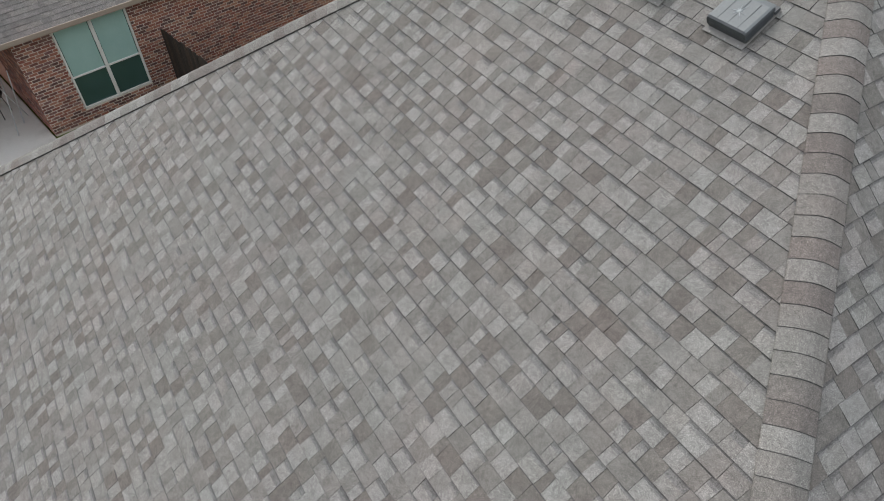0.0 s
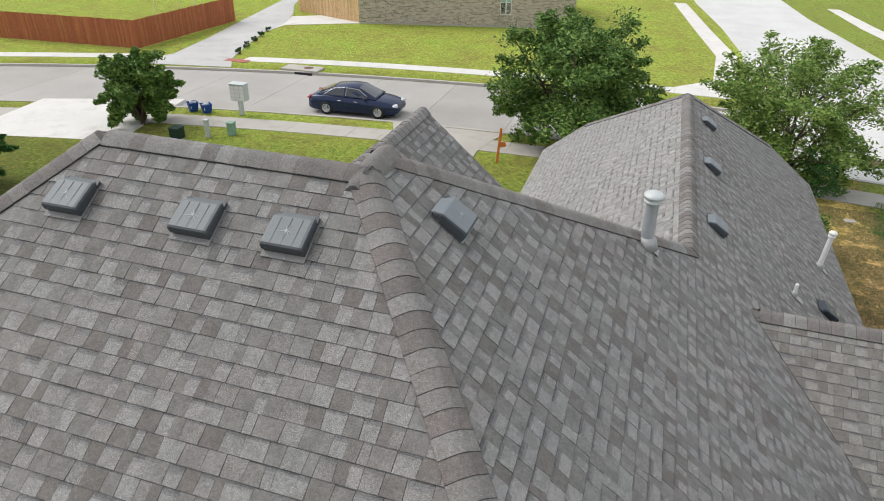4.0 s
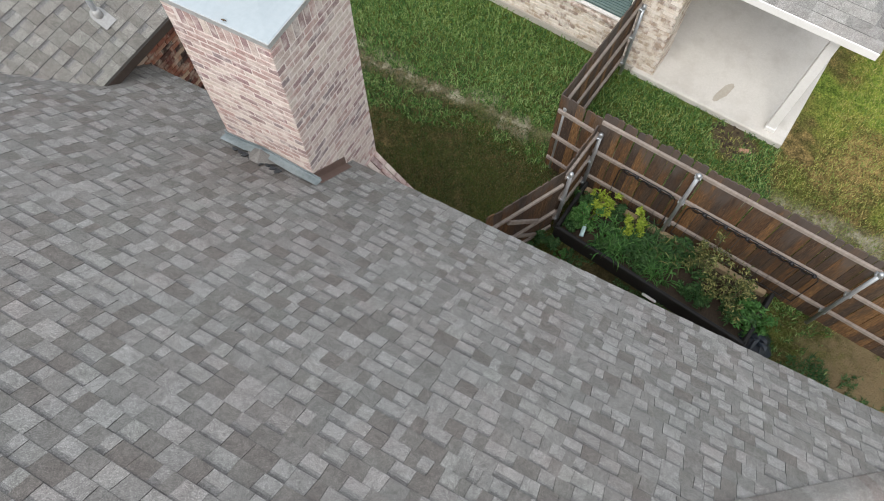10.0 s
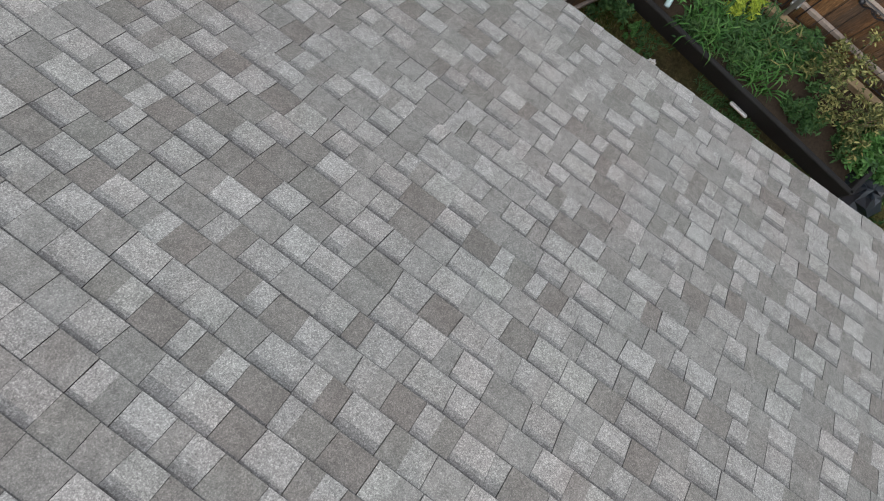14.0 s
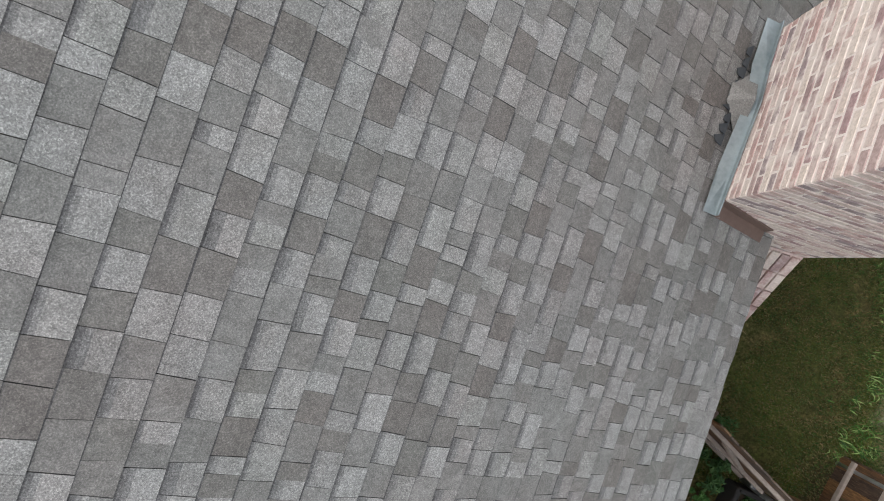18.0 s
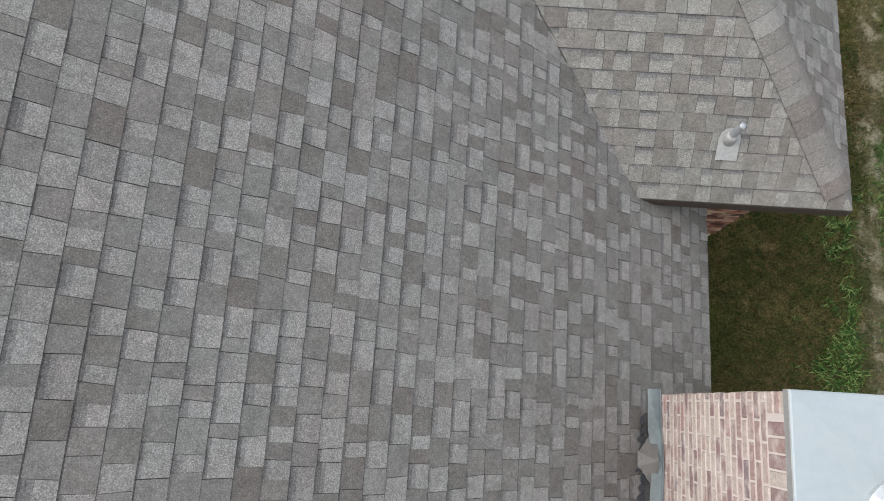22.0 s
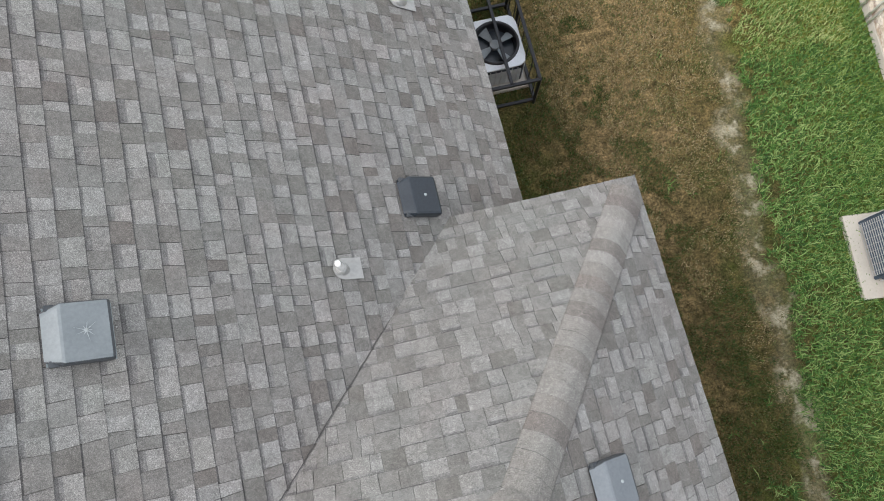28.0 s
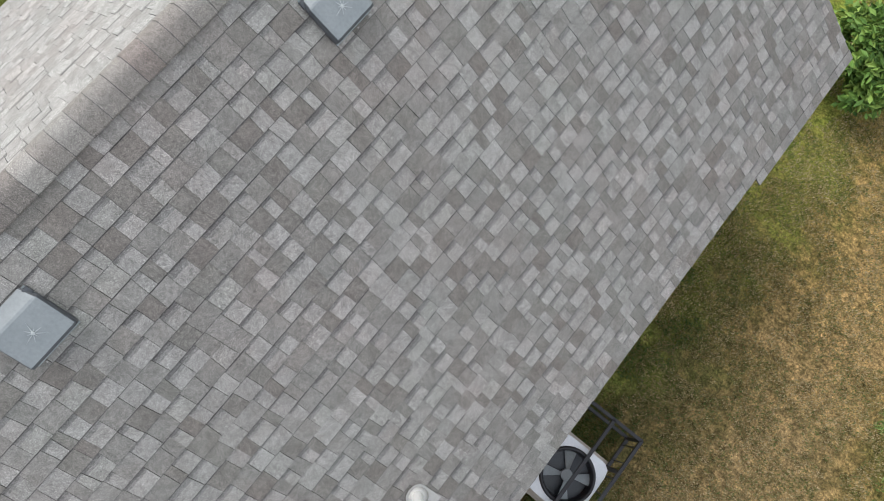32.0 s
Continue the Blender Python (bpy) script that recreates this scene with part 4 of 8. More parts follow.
dE, dS, dW, dN = (1, 0, -0.797), (0, -1, -S_PITCH), (-1, 0, -W_PITCH), (0, 1, -0.575)
caps(south, (*SE, EAVE), (*AP, RIDGE), dE, dS, 1)
caps(south, (*SW, EAVE), (*BP, RIDGE), dS, dW, 2)
caps(south, (*BP, RIDGE), (AP[0] + 0.16, AP[1], RIDGE), dS, dN, 3)
caps(east, (*JN, FRIDGE), (AP2[0], AP2[1], RIDGE), dE, dN, 4, start=-0.08)
caps(east, (*JN, FRIDGE + 0.012), (*FR, FRIDGE + 0.012), dE, (-1, 0, -0.797), 5, start=-0.02)
caps(east, (*FK, FKZ), (*FR, FRIDGE), dE, (0, 1, -0.664), 6)
caps(front_w, (*FKW, FKZ), (*FR, FRIDGE), (-1, 0, -0.797), (0, 1, -0.664), 7)
caps(wing_e, (*WSE, WE), (*WRE, WR), (1, 0, -0.8), (0, -1, -0.65), 8, half=0.165, high=0.032, start=0.2)
caps(wing_e, (*WNE, WE), (*WRE, WR), (1, 0, -0.8), (0, 1, -0.65), 9, half=0.165, high=0.032, start=0.2)
caps(wing_s, (1.5, 8.785, WR + 0.01), (3.24, 8.785, WR + 0.01), (0, -1, -0.65), (0, 1, -0.65), 10, half=0.165, high=0.032)
caps(peak_e, (-3.55, 6.0, PEAK), (-3.55, 9.75, PEAK), (1, 0, -0.85), (-1, 0, -0.85), 12)

# flared hip ends and the round shingle hood where hips and ridge meet
def peak_cap():
    """The folded cap piece that closes the peak: a smooth arch along y, its east flank down the slope, its west flank over the ridge."""
    m = Mesh()
    rows = [(AP[1] - 0.2, -0.045, 0.85), (AP[1] - 0.1, -0.004, 0.95), (AP[1] + 0.1, 0.036, 1.0), (AP[1] + 0.3, 0.056, 1.0), (AP[1] + 0.46, 0.056, 1.0), (AP[1] + 0.52, 0.04, 0.97)]
    prof = [(-0.19, -0.12), (-0.15, -0.075), (-0.1, -0.035), (-0.05, -0.01), (0.0, 0.0), (0.045, -0.012), (0.09, -0.042), (0.14, -0.085), (0.2, -0.135), (0.2, -0.155)]
    for y, h, k in rows:
        for px, pz in prof:
            m.v.append((AP[0] - 0.01 + px * k * 0.68, y, RIDGE + h - 0.02 + pz * 0.8))
    n = len(prof)
    m.f = [(i * n + j, i * n + j + 1, i * n + n + j + 1, i * n + n + j) for i in range(len(rows) - 1) for j in range(n - 1)] + [tuple(range(n - 1, -1, -1))]
    m.m = [0] * (len(m.f) - 1) + [1]
    part("peak_cap", m, [CAP, EDGE], south, "smooth folded cap over the peak", True)


peak_cap()
hood2 = Mesh()
hood2.lathe([(0.0, 0.036), (0.07, 0.03), (0.12, 0.006), (0.17, -0.036), (0.2, -0.075)], (WRE[0] - 0.02, WRE[1], WR - 0.006), 18)
part("peak_hood", hood2, CAP, wing_e, "", True)


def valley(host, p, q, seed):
    """The cut line along a closed valley from p (low) to q: a thin dark strip, slightly ragged, laid on for the gap's
    shade.
    """
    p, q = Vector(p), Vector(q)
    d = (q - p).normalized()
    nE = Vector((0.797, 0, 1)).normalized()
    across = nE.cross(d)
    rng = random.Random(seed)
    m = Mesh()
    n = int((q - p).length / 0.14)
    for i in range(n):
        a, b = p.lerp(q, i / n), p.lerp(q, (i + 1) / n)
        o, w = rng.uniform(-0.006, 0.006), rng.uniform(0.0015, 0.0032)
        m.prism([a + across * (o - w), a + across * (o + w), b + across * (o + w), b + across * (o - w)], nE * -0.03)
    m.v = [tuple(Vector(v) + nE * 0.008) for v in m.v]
    part("valley_cut", m, BAND, host, "dark strip for the shade in the closed valley's cut")


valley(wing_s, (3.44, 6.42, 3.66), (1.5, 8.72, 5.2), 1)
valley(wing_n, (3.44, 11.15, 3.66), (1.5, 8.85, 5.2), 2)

# ---- walls ----
def wall(name, x0, y0, x1, y1, z0, z1, mat, label, t=0.2):
    m = Mesh()
    d = Vector((x1 - x0, y1 - y0, 0))
    L = d.length
    d.normalize()
    c = Vector(((x0 + x1) / 2, (y0 + y1) / 2, (z0 + z1) / 2))
    m.box(c, (L, t, z1 - z0), Matrix((d, Vector((-d.y, d.x, 0)), Vector((0, 0, 1)))).transposed())
    return structure(name, m, mat, label, "wall")


OWNW = "orange-brown brick wall of the house under the eaves"
wall("wall_east", 3.8, -2.95, 3.8, 19.2, 0, 3.2, BRICK_OWN, OWNW)
wall("wall_south", -10.8, -2.95, 3.7, -2.95, 0, 3.2, BRICK_OWN, OWNW)
wall("wall_west", -10.8, -2.85, -10.8, 13.4, 0, 3.2, BRICK_OWN, OWNW)
wall("wall_north", -10.7, 13.5, -2.7, 13.5, 0, 3.2, BRICK_OWN, OWNW)
gw = Mesh().prism([(-2.8, 19.3, 0), (3.9, 19.3, 0), (3.9, 19.3, 3.1), (2.98, 19.3, 3.82), (-1.88, 19.3, 3.82), (-2.8, 19.3, 3.1)], (0, -0.2, 0))
structure("wall_front", gw, BRICK_OWN, OWNW, "wall")
wall("wall_front_west", -2.7, 13.6, -2.7, 19.1, 0, 3.0, BRICK_OWN, OWNW)
wall("wall_wing_east", 4.8, 6.85, 4.8, 10.8, 0, 3.55, BRICK_OWN, OWNW)
wall("wall_wing_north", 3.9, 10.8, 4.7, 10.8, 0, 3.55, BRICK_OWN, OWNW)
ws = wall("wall_wing_south", 3.3, 6.85, 4.86, 6.85, 0, 3.55, MORTAR_RED, "orange-brown brick gable wall tucked under the wing's eave")


def brick_face(host, origin, along, out, length, z0, z1, bw, bh, mat, seed, joint=0.01, own=0, keep=None, depth=0.012, soldier=None):
    """Bricks set on a wall face in running bond, proud of the mortar. own: how many are objects of their own, from the top down."""
    rng = random.Random(seed)
    A, Nn, Z = Vector((*along, 0)).normalized(), Vector((*out, 0)).normalized(), Vector((0, 0, 1))
    base = Matrix((A, Nn, Z)).transposed().to_4x4()
    joined, cache, n_own = Mesh(), {}, 0
    rows = int((z1 - z0) / (bh + joint))
    for r in range(rows - 1, -1, -1):
        z = z0 + r * (bh + joint)
        u = -bw * (0.5 if r % 2 else 0.0) + rng.uniform(-0.02, 0.02)
        while u < length:
            a, b = max(u, 0.0), min(u + bw, length)
            if b - a > 0.03 and (keep is None or keep((a + b) / 2, z + bh / 2)):
                dep = depth + rng.uniform(-0.003, 0.003)
                if n_own < own:
                    key = round(b - a, 2)
                    if key not in cache:
                        cache[key] = Mesh().box((0, 0, 0), (key, depth * 2, bh), bevel=0.004).data("brick", mat)
                    m = base.copy()
                    m.translation = Vector(origin) + A * ((a + b) / 2) + Z * (z + bh / 2) + Nn * (dep - depth)
                    part("brick", cache[key], None, host, at=host.matrix_basis.inverted() @ m if host.matrix_basis != Matrix() else m)
                    n_own += 1
                else:
                    c = Vector(origin) + A * ((a + b) / 2) + Z * (z + bh / 2)
                    joined.box(c, (b - a, dep * 2, bh), base.to_3x3())
            u += bw + joint
    if joined.f:
        p = part("brickwork", joined, mat, host)
        p["kind"] = "stuff"


brick_face(ws, (3.35, 6.745, 0), (1, 0), (0, -1), 1.51, 1.6, 3.52, 0.19, 0.062, BRICK_OWN, 21, own=60)
sof = Mesh()
sof.prism([(3.2, 6.44, WE - 0.09), (5.14, 6.44, WE - 0.09), (5.14, 6.85, WE - 0.09), (3.2, 6.85, WE - 0.09)], (0, 0, -0.02))
sof.box((4.2, 6.43, WE - 0.085), (1.95, 0.03, 0.11))
sof.box((5.15, 8.785, WE - 0.085), (0.03, 4.7, 0.11))
sof.box((4.2, 11.14, WE - 0.085), (1.95, 0.03, 0.11))
structure("trim_wing_eave", sof, DARKTRIM, "dark brown painted fascia and soffit under the wing's eave", "trim")
fas = Mesh()
fas.box((4.205, 8.14, EAVE - 0.1), (0.03, 22.9, 0.14))
fas.box((-3.5, S_EAVE + 0.015, EAVE - 0.1), (15.3, 0.03, 0.14))
fas.box((0.55, 19.63, FKZ - 0.1), (5.0, 0.03, 0.14))
for xa, xb in ((4.2, 3.06), (-3.1, -1.96)):
    fas.prism([(xa, 19.645, EAVE - 0.17), (xb, 19.645, FKZ - 0.17), (xb, 19.645, FKZ - 0.03), (xa, 19.645, EAVE - 0.03)], (0, -0.03, 0))
structure("trim_eave", fas, DARKTRIM, "dark brown painted fascia below the shingle edge", "trim")

# ---- chimney ----
CX0, CX1, CY0, CY1, CZ = 3.6, 4.68, 3.765, 4.855, 5.6


def roof_z(x):
    return 6.393 - 0.797 * x


def build_chimney():
    ch = thing("chimney", "tall square brick chimney with a pale metal cap at the eave", "chimney", (0, 0, 0))
    core = Mesh()
    core.box(((CX0 + CX1) / 2, (CY0 + CY1) / 2, (CZ - 0.03) / 2), (CX1 - CX0 + 0.0, CY1 - CY0 + 0.0, CZ - 0.03))
    part("mortar_core", core, MORTAR_CH, ch)
    bh, bw, j = 0.062, 0.21, 0.013
    top = CZ - 0.035
    band = top - 0.215
    rng = random.Random(4)
    made = {}

    def lay(c, size, rz):
        key = (round(size[0], 2), round(size[2], 3))
        if key not in made:
            made[key] = Mesh().box((0, 0, 0), (key[0], 0.03, key[1]), bevel=0.005).data("brick", BRICK_CH)
        part("brick", made[key], None, ch, at=pose(*c, 0, 0, rz))

    for face in ("w", "s"):
        L = CY1 - CY0 if face == "w" else CX1 - CX0
        rz = 90 if face == "w" else 0

        def at(u, z, out):
            return (CX0 - out + 0.012, CY0 + u, z) if face == "w" else (CX0 + u, CY0 - out + 0.012, z)

        # soldier band between stacked ends
        u = 0.15
        while u + 0.07 < L - 0.1:
            lay(at(u + 0.032, band + 0.1, rng.uniform(0, 0.003)), (0.066, 0, 0.2), rz)
            u += 0.0805
        for z in (0, 1, 2):
            lay(at(0.065, band + 0.032 + z * 0.073, rng.uniform(0, 0.003)), (0.135, 0, bh), rz)
            lay(at(L - 0.055, band + 0.032 + z * 0.073, rng.uniform(0, 0.003)), (0.11, 0, bh), rz)
        r, z = 0, band - j - bh
        while z > (3.3 if face == "w" else 2.55):
            u = -0.1 if r % 2 else 0.0
            while u < L - 0.03:
                a, b = max(u, 0), min(u + bw - j, L)
                xm = CX0 if face == "w" else CX0 + (a + b) / 2
                if b - a > 0.04 and z > roof_z(xm + 0.1) - 0.12:
                    lay(at((a + b) / 2, z + bh / 2, rng.uniform(-0.001, 0.002)), (b - a, 0, bh), rz)
                u += bw
            r += 1
            z -= bh + j
    for face, o, al, ou, L in (("n", (CX0, CY1 - 0.01, 0), (1, 0), (0, 1), CX1 - CX0), ("e", (CX1 - 0.01, CY0, 0), (0, 1), (1, 0), CY1 - CY0)):
        brick_face(ch, o, al, ou, L, 0.1, top, bw - j, bh, BRICK_CH, 31, j)
    # the wider foot below the eave: its sloping brick shoulder
    foot = Mesh()
    foot.faces([(4.02, 3.2, 0), (4.64, 3.2, 0), (4.66, 3.76, 0), (4.02, 3.76, 0), (4.02, 3.2, 2.1), (4.64, 3.2, 2.1), (4.66, 3.76, 2.66), (4.02, 3.76, 2.66)],
               [(4, 5, 6, 7), (0, 1, 5, 4), (1, 2, 6, 5), (3, 0, 4, 7)])
    part("foot", foot, BRICK_CH, ch)
    b1 = Mesh().box((0, 0, 0), (0.066, 0.18, 0.03), bevel=0.005).data("brick", BRICK_CH)
    tilt = 45.0
    for i in range(4):
        yy = 3.265 + i * 0.137
        for k in range(8):
            part("brick", b1, None, ch, at=pose(4.075 + k * 0.077, yy, 2.1 + (yy - 3.2) + 0.008, tilt, 0, 0))
    brick_face(ch, (4.03, 3.21, 0), (1, 0), (0, -1), 0.61, 0.1, 2.06, bw - j, bh, BRICK_CH, 33, j)
    # metal cap: sheet with a turned-down rim, low in the middle
    cap = Mesh()
    e = 0.008
    x0, x1, y0, y1 = CX0 - e, CX1 + e, CY0 - e, CY1 + e
    xm, ym = (x0 + x1) / 2, (y0 + y1) / 2
    ring = lambda q, z: [(x0 + q, y0 + q, z), (x1 - q, y0 + q, z), (x1 - q, y1 - q, z), (x0 + q, y1 - q, z)]
    rows = [ring(0, CZ - 0.05), ring(0, CZ - 0.006), ring(0.008, CZ), ring(0.2, CZ + 0.012), ring(0.36, CZ + 0.022)]
    pts = [p for r_ in rows for p in r_]
    idx = [(i * 4 + k, i * 4 + (k + 1) % 4, i * 4 + 4 + (k + 1) % 4, i * 4 + 4 + k) for i in range(4) for k in range(4)] + [(16, 17, 18, 19)]
    cap.faces(pts, idx)
    cp = part("metal_cap", cap, CAPMET, ch, "pale blue-grey sheet metal cap with dents")
    rim = Mesh()
    for c, s in (((xm, y0 - 0.003, CZ - 0.03), (x1 - x0, 0.006, 0.05)), ((x0 - 0.003, ym, CZ - 0.03), (0.006, y1 - y0, 0.05))):
        rim.box(c, s)
    part("rim", rim, FLASH_G, cp)
    fl = Mesh()
    fx, fy = 4.1, 4.27
    fl.lathe([(0.225, 0.0), (0.225, 0.035), (0.2, 0.05), (0.165, 0.075), (0.162, 0.2), (0.175, 0.205), (0.176, 0.2)], (fx, fy, CZ + 0.015), 28)
    tw = random.Random(12)
    for k in range(3):
        tx, ty = (CX0 + tw.uniform(0.02, 0.3), tw.uniform(CY0 + 0.05, CY1 - 0.1)) if k % 2 else (tw.uniform(CX0 + 0.1, CX1 - 0.1), CY0 + tw.uniform(0.03, 0.25))
        a = tw.uniform(0, 6.28)
        l = tw.uniform(0.02, 0.055)
        part("dry_leaf", Mesh().prism([(tx, ty, CZ + 0.022), (tx + l * math.cos(a + 0.3) * 0.5, ty + l * math.sin(a + 0.3) * 0.5, CZ + 0.026), (tx + l * math.cos(a), ty + l * math.sin(a), CZ + 0.022), (tx + l * math.cos(a - 0.25) * 0.5, ty + l * math.sin(a - 0.25) * 0.5, CZ + 0.024)], (0, 0, -0.014)), BARK, cp)
    flue = part("flue_pipe", fl, FLUE, ch, "shiny galvanised flue")
    fc = Mesh()
    fc.lathe([(0.15, 0.17), (0.185, 0.18), (0.188, 0.27), (0.188, 0.275), (0.18, 0.3), (0.12, 0.318), (0.0, 0.325)], (fx, fy, CZ + 0.015), 44)
    part("flue_cap", fc, FLUE, flue)
    slot = Mesh()
    slot.lathe([(0.183, 0.182), (0.1895, 0.185), (0.1895, 0.228), (0.183, 0.231)], (fx, fy, CZ + 0.015), 28)
    part("vent_slot", slot, FLASH_G, flue, "grey louvred band under the cap")
    # flashings: the bent sheet of the cricket at the back, the brown step flashing on the side
    def q(x, y, h):
        return Vector((x, y, roof_z(x) + h))
    y_a, y_m, y_b = CY0 - 0.1, (CY0 + CY1) / 2 + 0.06, CY1 + 0.04
    xf = CX0 - 0.012
    for ya, yb, ha, hb in ((y_a, y_a + 0.28, 0.07, 0.1), (y_a + 0.28, y_m, 0.1, 0.145), (y_m, y_b - 0.3, 0.145, 0.1), (y_b - 0.3, y_b, 0.1, 0.08)):
        cr = Mesh()
        a, b = q(xf, ya, ha), q(xf, yb, hb)
        c, d = q(xf - 0.09 + 0.02 * (hb > 0.14), yb, 0.03 + (0.06 if hb > 0.14 else 0)), q(xf - 0.09 + 0.02 * (ha > 0.14), ya, 0.03 + (0.06 if ha > 0.14 else 0))
        cr.prism([a, b, c, d], (0.004, 0, -0.006))
        cr.prism([q(xf - 0.004, ya, ha + 0.05), q(xf - 0.004, yb, hb + 0.05), b, a], (0.006, 0, 0))
        part("back_flashing", cr, FLASH, ch, "blue-grey bent sheet flashing with lifted edges")
    hump = Mesh()
    hump.faces([q(CX0 - 0.02, y_m - 0.24, 0.03), q(CX0 - 0.02, y_m + 0.24, 0.03), q(CX0 - 0.2, y_m - 0.05, 0.018), q(CX0 - 0.2, y_m + 0.06, 0.018), q(CX0 - 0.05, y_m, 0.17)],
               [(0, 4, 2), (4, 1, 3), (2, 4, 3)])
    part("cricket", hump, REC, ch, "small shingled cricket with torn edge")
    rg = random.Random(8)
    for i in range(9):
        y = y_m - 0.3 + i * 0.07
        torn = Mesh().prism([q(CX0 - 0.17 - rg.uniform(0, 0.05), y, 0.024), q(CX0 - 0.16 - rg.uniform(0, 0.05), y + 0.03, 0.026), q(CX0 - 0.13, y + 0.07, 0.03), q(CX0 - 0.13, y - 0.005, 0.03)], (0, 0, -0.012))
        part("torn_felt", torn, VENT_D, ch, "black torn roofing felt")
    sf = Mesh()
    sf.prism([(CX0 - 0.01, CY0 - 0.012, roof_z(CX0) + 0.14), (4.1, CY0 - 0.012, roof_z(4.1) + 0.15), (4.1, CY0 - 0.012, roof_z(4.1) + 0.0), (CX0 - 0.01, CY0 - 0.012, roof_z(CX0) + 0.0)], (0, 0.01, 0))
    sf.prism([(CX0 - 0.01, CY0 - 0.012, roof_z(CX0) + 0.03), (4.1, CY0 - 0.012, roof_z(4.1) + 0.03), (4.1, CY0 - 0.09, roof_z(4.1) + 0.016), (CX0 - 0.01, CY0 - 0.09, roof_z(CX0) + 0.016)], (0, 0, -0.006))
    part("side_flashing", sf, FLASH_B, ch, "brown painted step flashing")
    return ch


build_chimney()
E_TILT = math.degrees(math.atan(0.797))


def on_east(x, y, h=0.0):
    """A pose on the east plane: local x down the slope, local z its normal."""
    n = Vector((0.797, 0, 1)).normalized()
    p = Vector((x, y, roof_z(x))) + n * h
    return pose(p.x, p.y, p.z, 0, E_TILT, 0)


def on_south(x, y):
    p = Vector((x, y, EAVE + S_PITCH * (y - S_EAVE)))
    return Matrix.Translation(p) @ pose(0, 0, 0, 0, 0, -90) @ pose(0, 0, 0, 0, math.degrees(math.atan(S_PITCH)), 0)


RIB = surf("vent_rib_plastic", (0.1, 0.114, 0.12), (0.135, 0.15, 0.155), 50, 5, 0.55)
SCUFF = surf("scuffed_plastic", (0.3, 0.33, 0.34), (0.4, 0.43, 0.44), 50, 5, 0.6)


def box_vent(m, label, mats=(VENT, VENT_D), size=0.37, flange=FLASH, ribbed=True):
    """A square slant-back roof vent: flange under the shingles, dark throat, ribbed hood with bevelled sides and a centre boss."""
    ob = thing("roof_vent", label, "roof vent")
    ob.matrix_basis = m
    h = size / 2
    fl = Mesh().box((0.03 if ribbed else 0.015, 0, 0.015), (size + 0.03 if ribbed else size + 0.01, size + 0.01 if ribbed else size - 0.02, 0.006))
    part("flange", fl, flange, ob, "grey sheet flange")
    th = Mesh().box((0.055, 0, 0.055), (size - 0.12, size - 0.02, 0.09))
    part("throat", th, VENT_D, ob)
    ho = Mesh()
    prof = [(-h, 0.022, 0.8), (-h + 0.075, 0.097, 0.96), (-h + 0.09, 0.104, 1.0), (h - 0.025, 0.122, 1.0), (h - 0.008, 0.116, 0.99), (h, 0.085, 0.98)]
    pts = []
    for x, z, k in prof:
        w = h * k
        zl = min(0.032, z - 0.004)
        pts += [(x, -w, zl), (x, -w, max(zl, z - 0.022)), (x, -w + 0.008, max(zl, z - 0.007)), (x, -w + 0.026, z), (x, w - 0.026, z), (x, w - 0.008, max(zl, z - 0.007)), (x, w, max(zl, z - 0.022)), (x, w, zl)]
    n = 8
    ho.faces(pts, [(i * n + k, i * n + k + 1, i * n + n + k + 1, i * n + n + k) for i in range(len(prof) - 1) for k in range(n - 1)])
    ho.m = [1 if k in (0, 1, 5, 6) or i >= 3 else 0 for i in range(len(prof) - 1) for k in range(n - 1)]
    hood_o = part("hood", ho, list(mats), ob, "weathered moulded hood")
    rb = Mesh()
    for yy in (-0.09, 0.0, 0.09):
        rb.box((0.035, yy, 0.1135), (size - 0.12, 0.005, 0.004), Matrix.Rotation(radians(-3.6), 3, "Y"))
    if ribbed:
        part("rib", rb, RIB, hood_o)
    bs = Mesh().lathe([(0.013, 0.112), (0.011, 0.118), (0.0, 0.12)], (0.03, 0, 0), n=12)
    part("boss", bs, SCUFF, hood_o)
    sc = Mesh()
    for k in range(9):
        a, r = k * 0.7, 0.035 + 0.02 * ((k * 5) % 3)
        c, d = math.cos(a), math.sin(a)
        zz = lambda q: 0.1135 + 0.062 * q + 0.0012
        sc.prism([(0.03 + 0.012 * c - 0.003 * d, 0.012 * d + 0.003 * c, zz(0.012 * c)), (0.03 + 0.012 * c + 0.003 * d, 0.012 * d - 0.003 * c, zz(0.012 * c)), (0.03 + r * c, r * d, zz(r * c))], (0, 0, 0.0012))
    if size > 0.352:
        part("scuff", sc, SCUFF, hood_o, "pale star-shaped scuff")
    for s in (-1, 1):
        part("lug", Mesh().box((-h + 0.045, s * (h * 0.9), 0.035), (0.05, 0.035, 0.03)), VENT_D, ob)
    for yy in (-0.12, 0.02, 0.14):
        part("nail", Mesh().box((h + 0.035, yy, 0.022), (0.009, 0.009, 0.006)), FLASH_G, ob)
    return ob


FLASH_D = surf("aged_flange", (0.2, 0.195, 0.19), (0.3, 0.29, 0.28), 40, 5, 0.7)
GV = "grey moulded roof vent on a flange among the shingles"
v0 = box_vent(on_east(1.0, 10.43), GV, size=0.355, ribbed=False)
v0["group"] = "box vents"
for x, y in ((1.0, 13.0), (1.01, 15.64), (-1.7, 5.17)):
    copy_thing(v0, on_east(x, y))
v1 = box_vent(on_south(-4.7, 4.29), "grey ribbed roof vent below the ridge", (VENT_R, VENT_D), 0.355, FLASH_D)
v1["group"] = "box vents"
for x, y in ((-3.48, 4.29), (-2.67, 4.29)):
    copy_thing(v1, on_south(x, y))
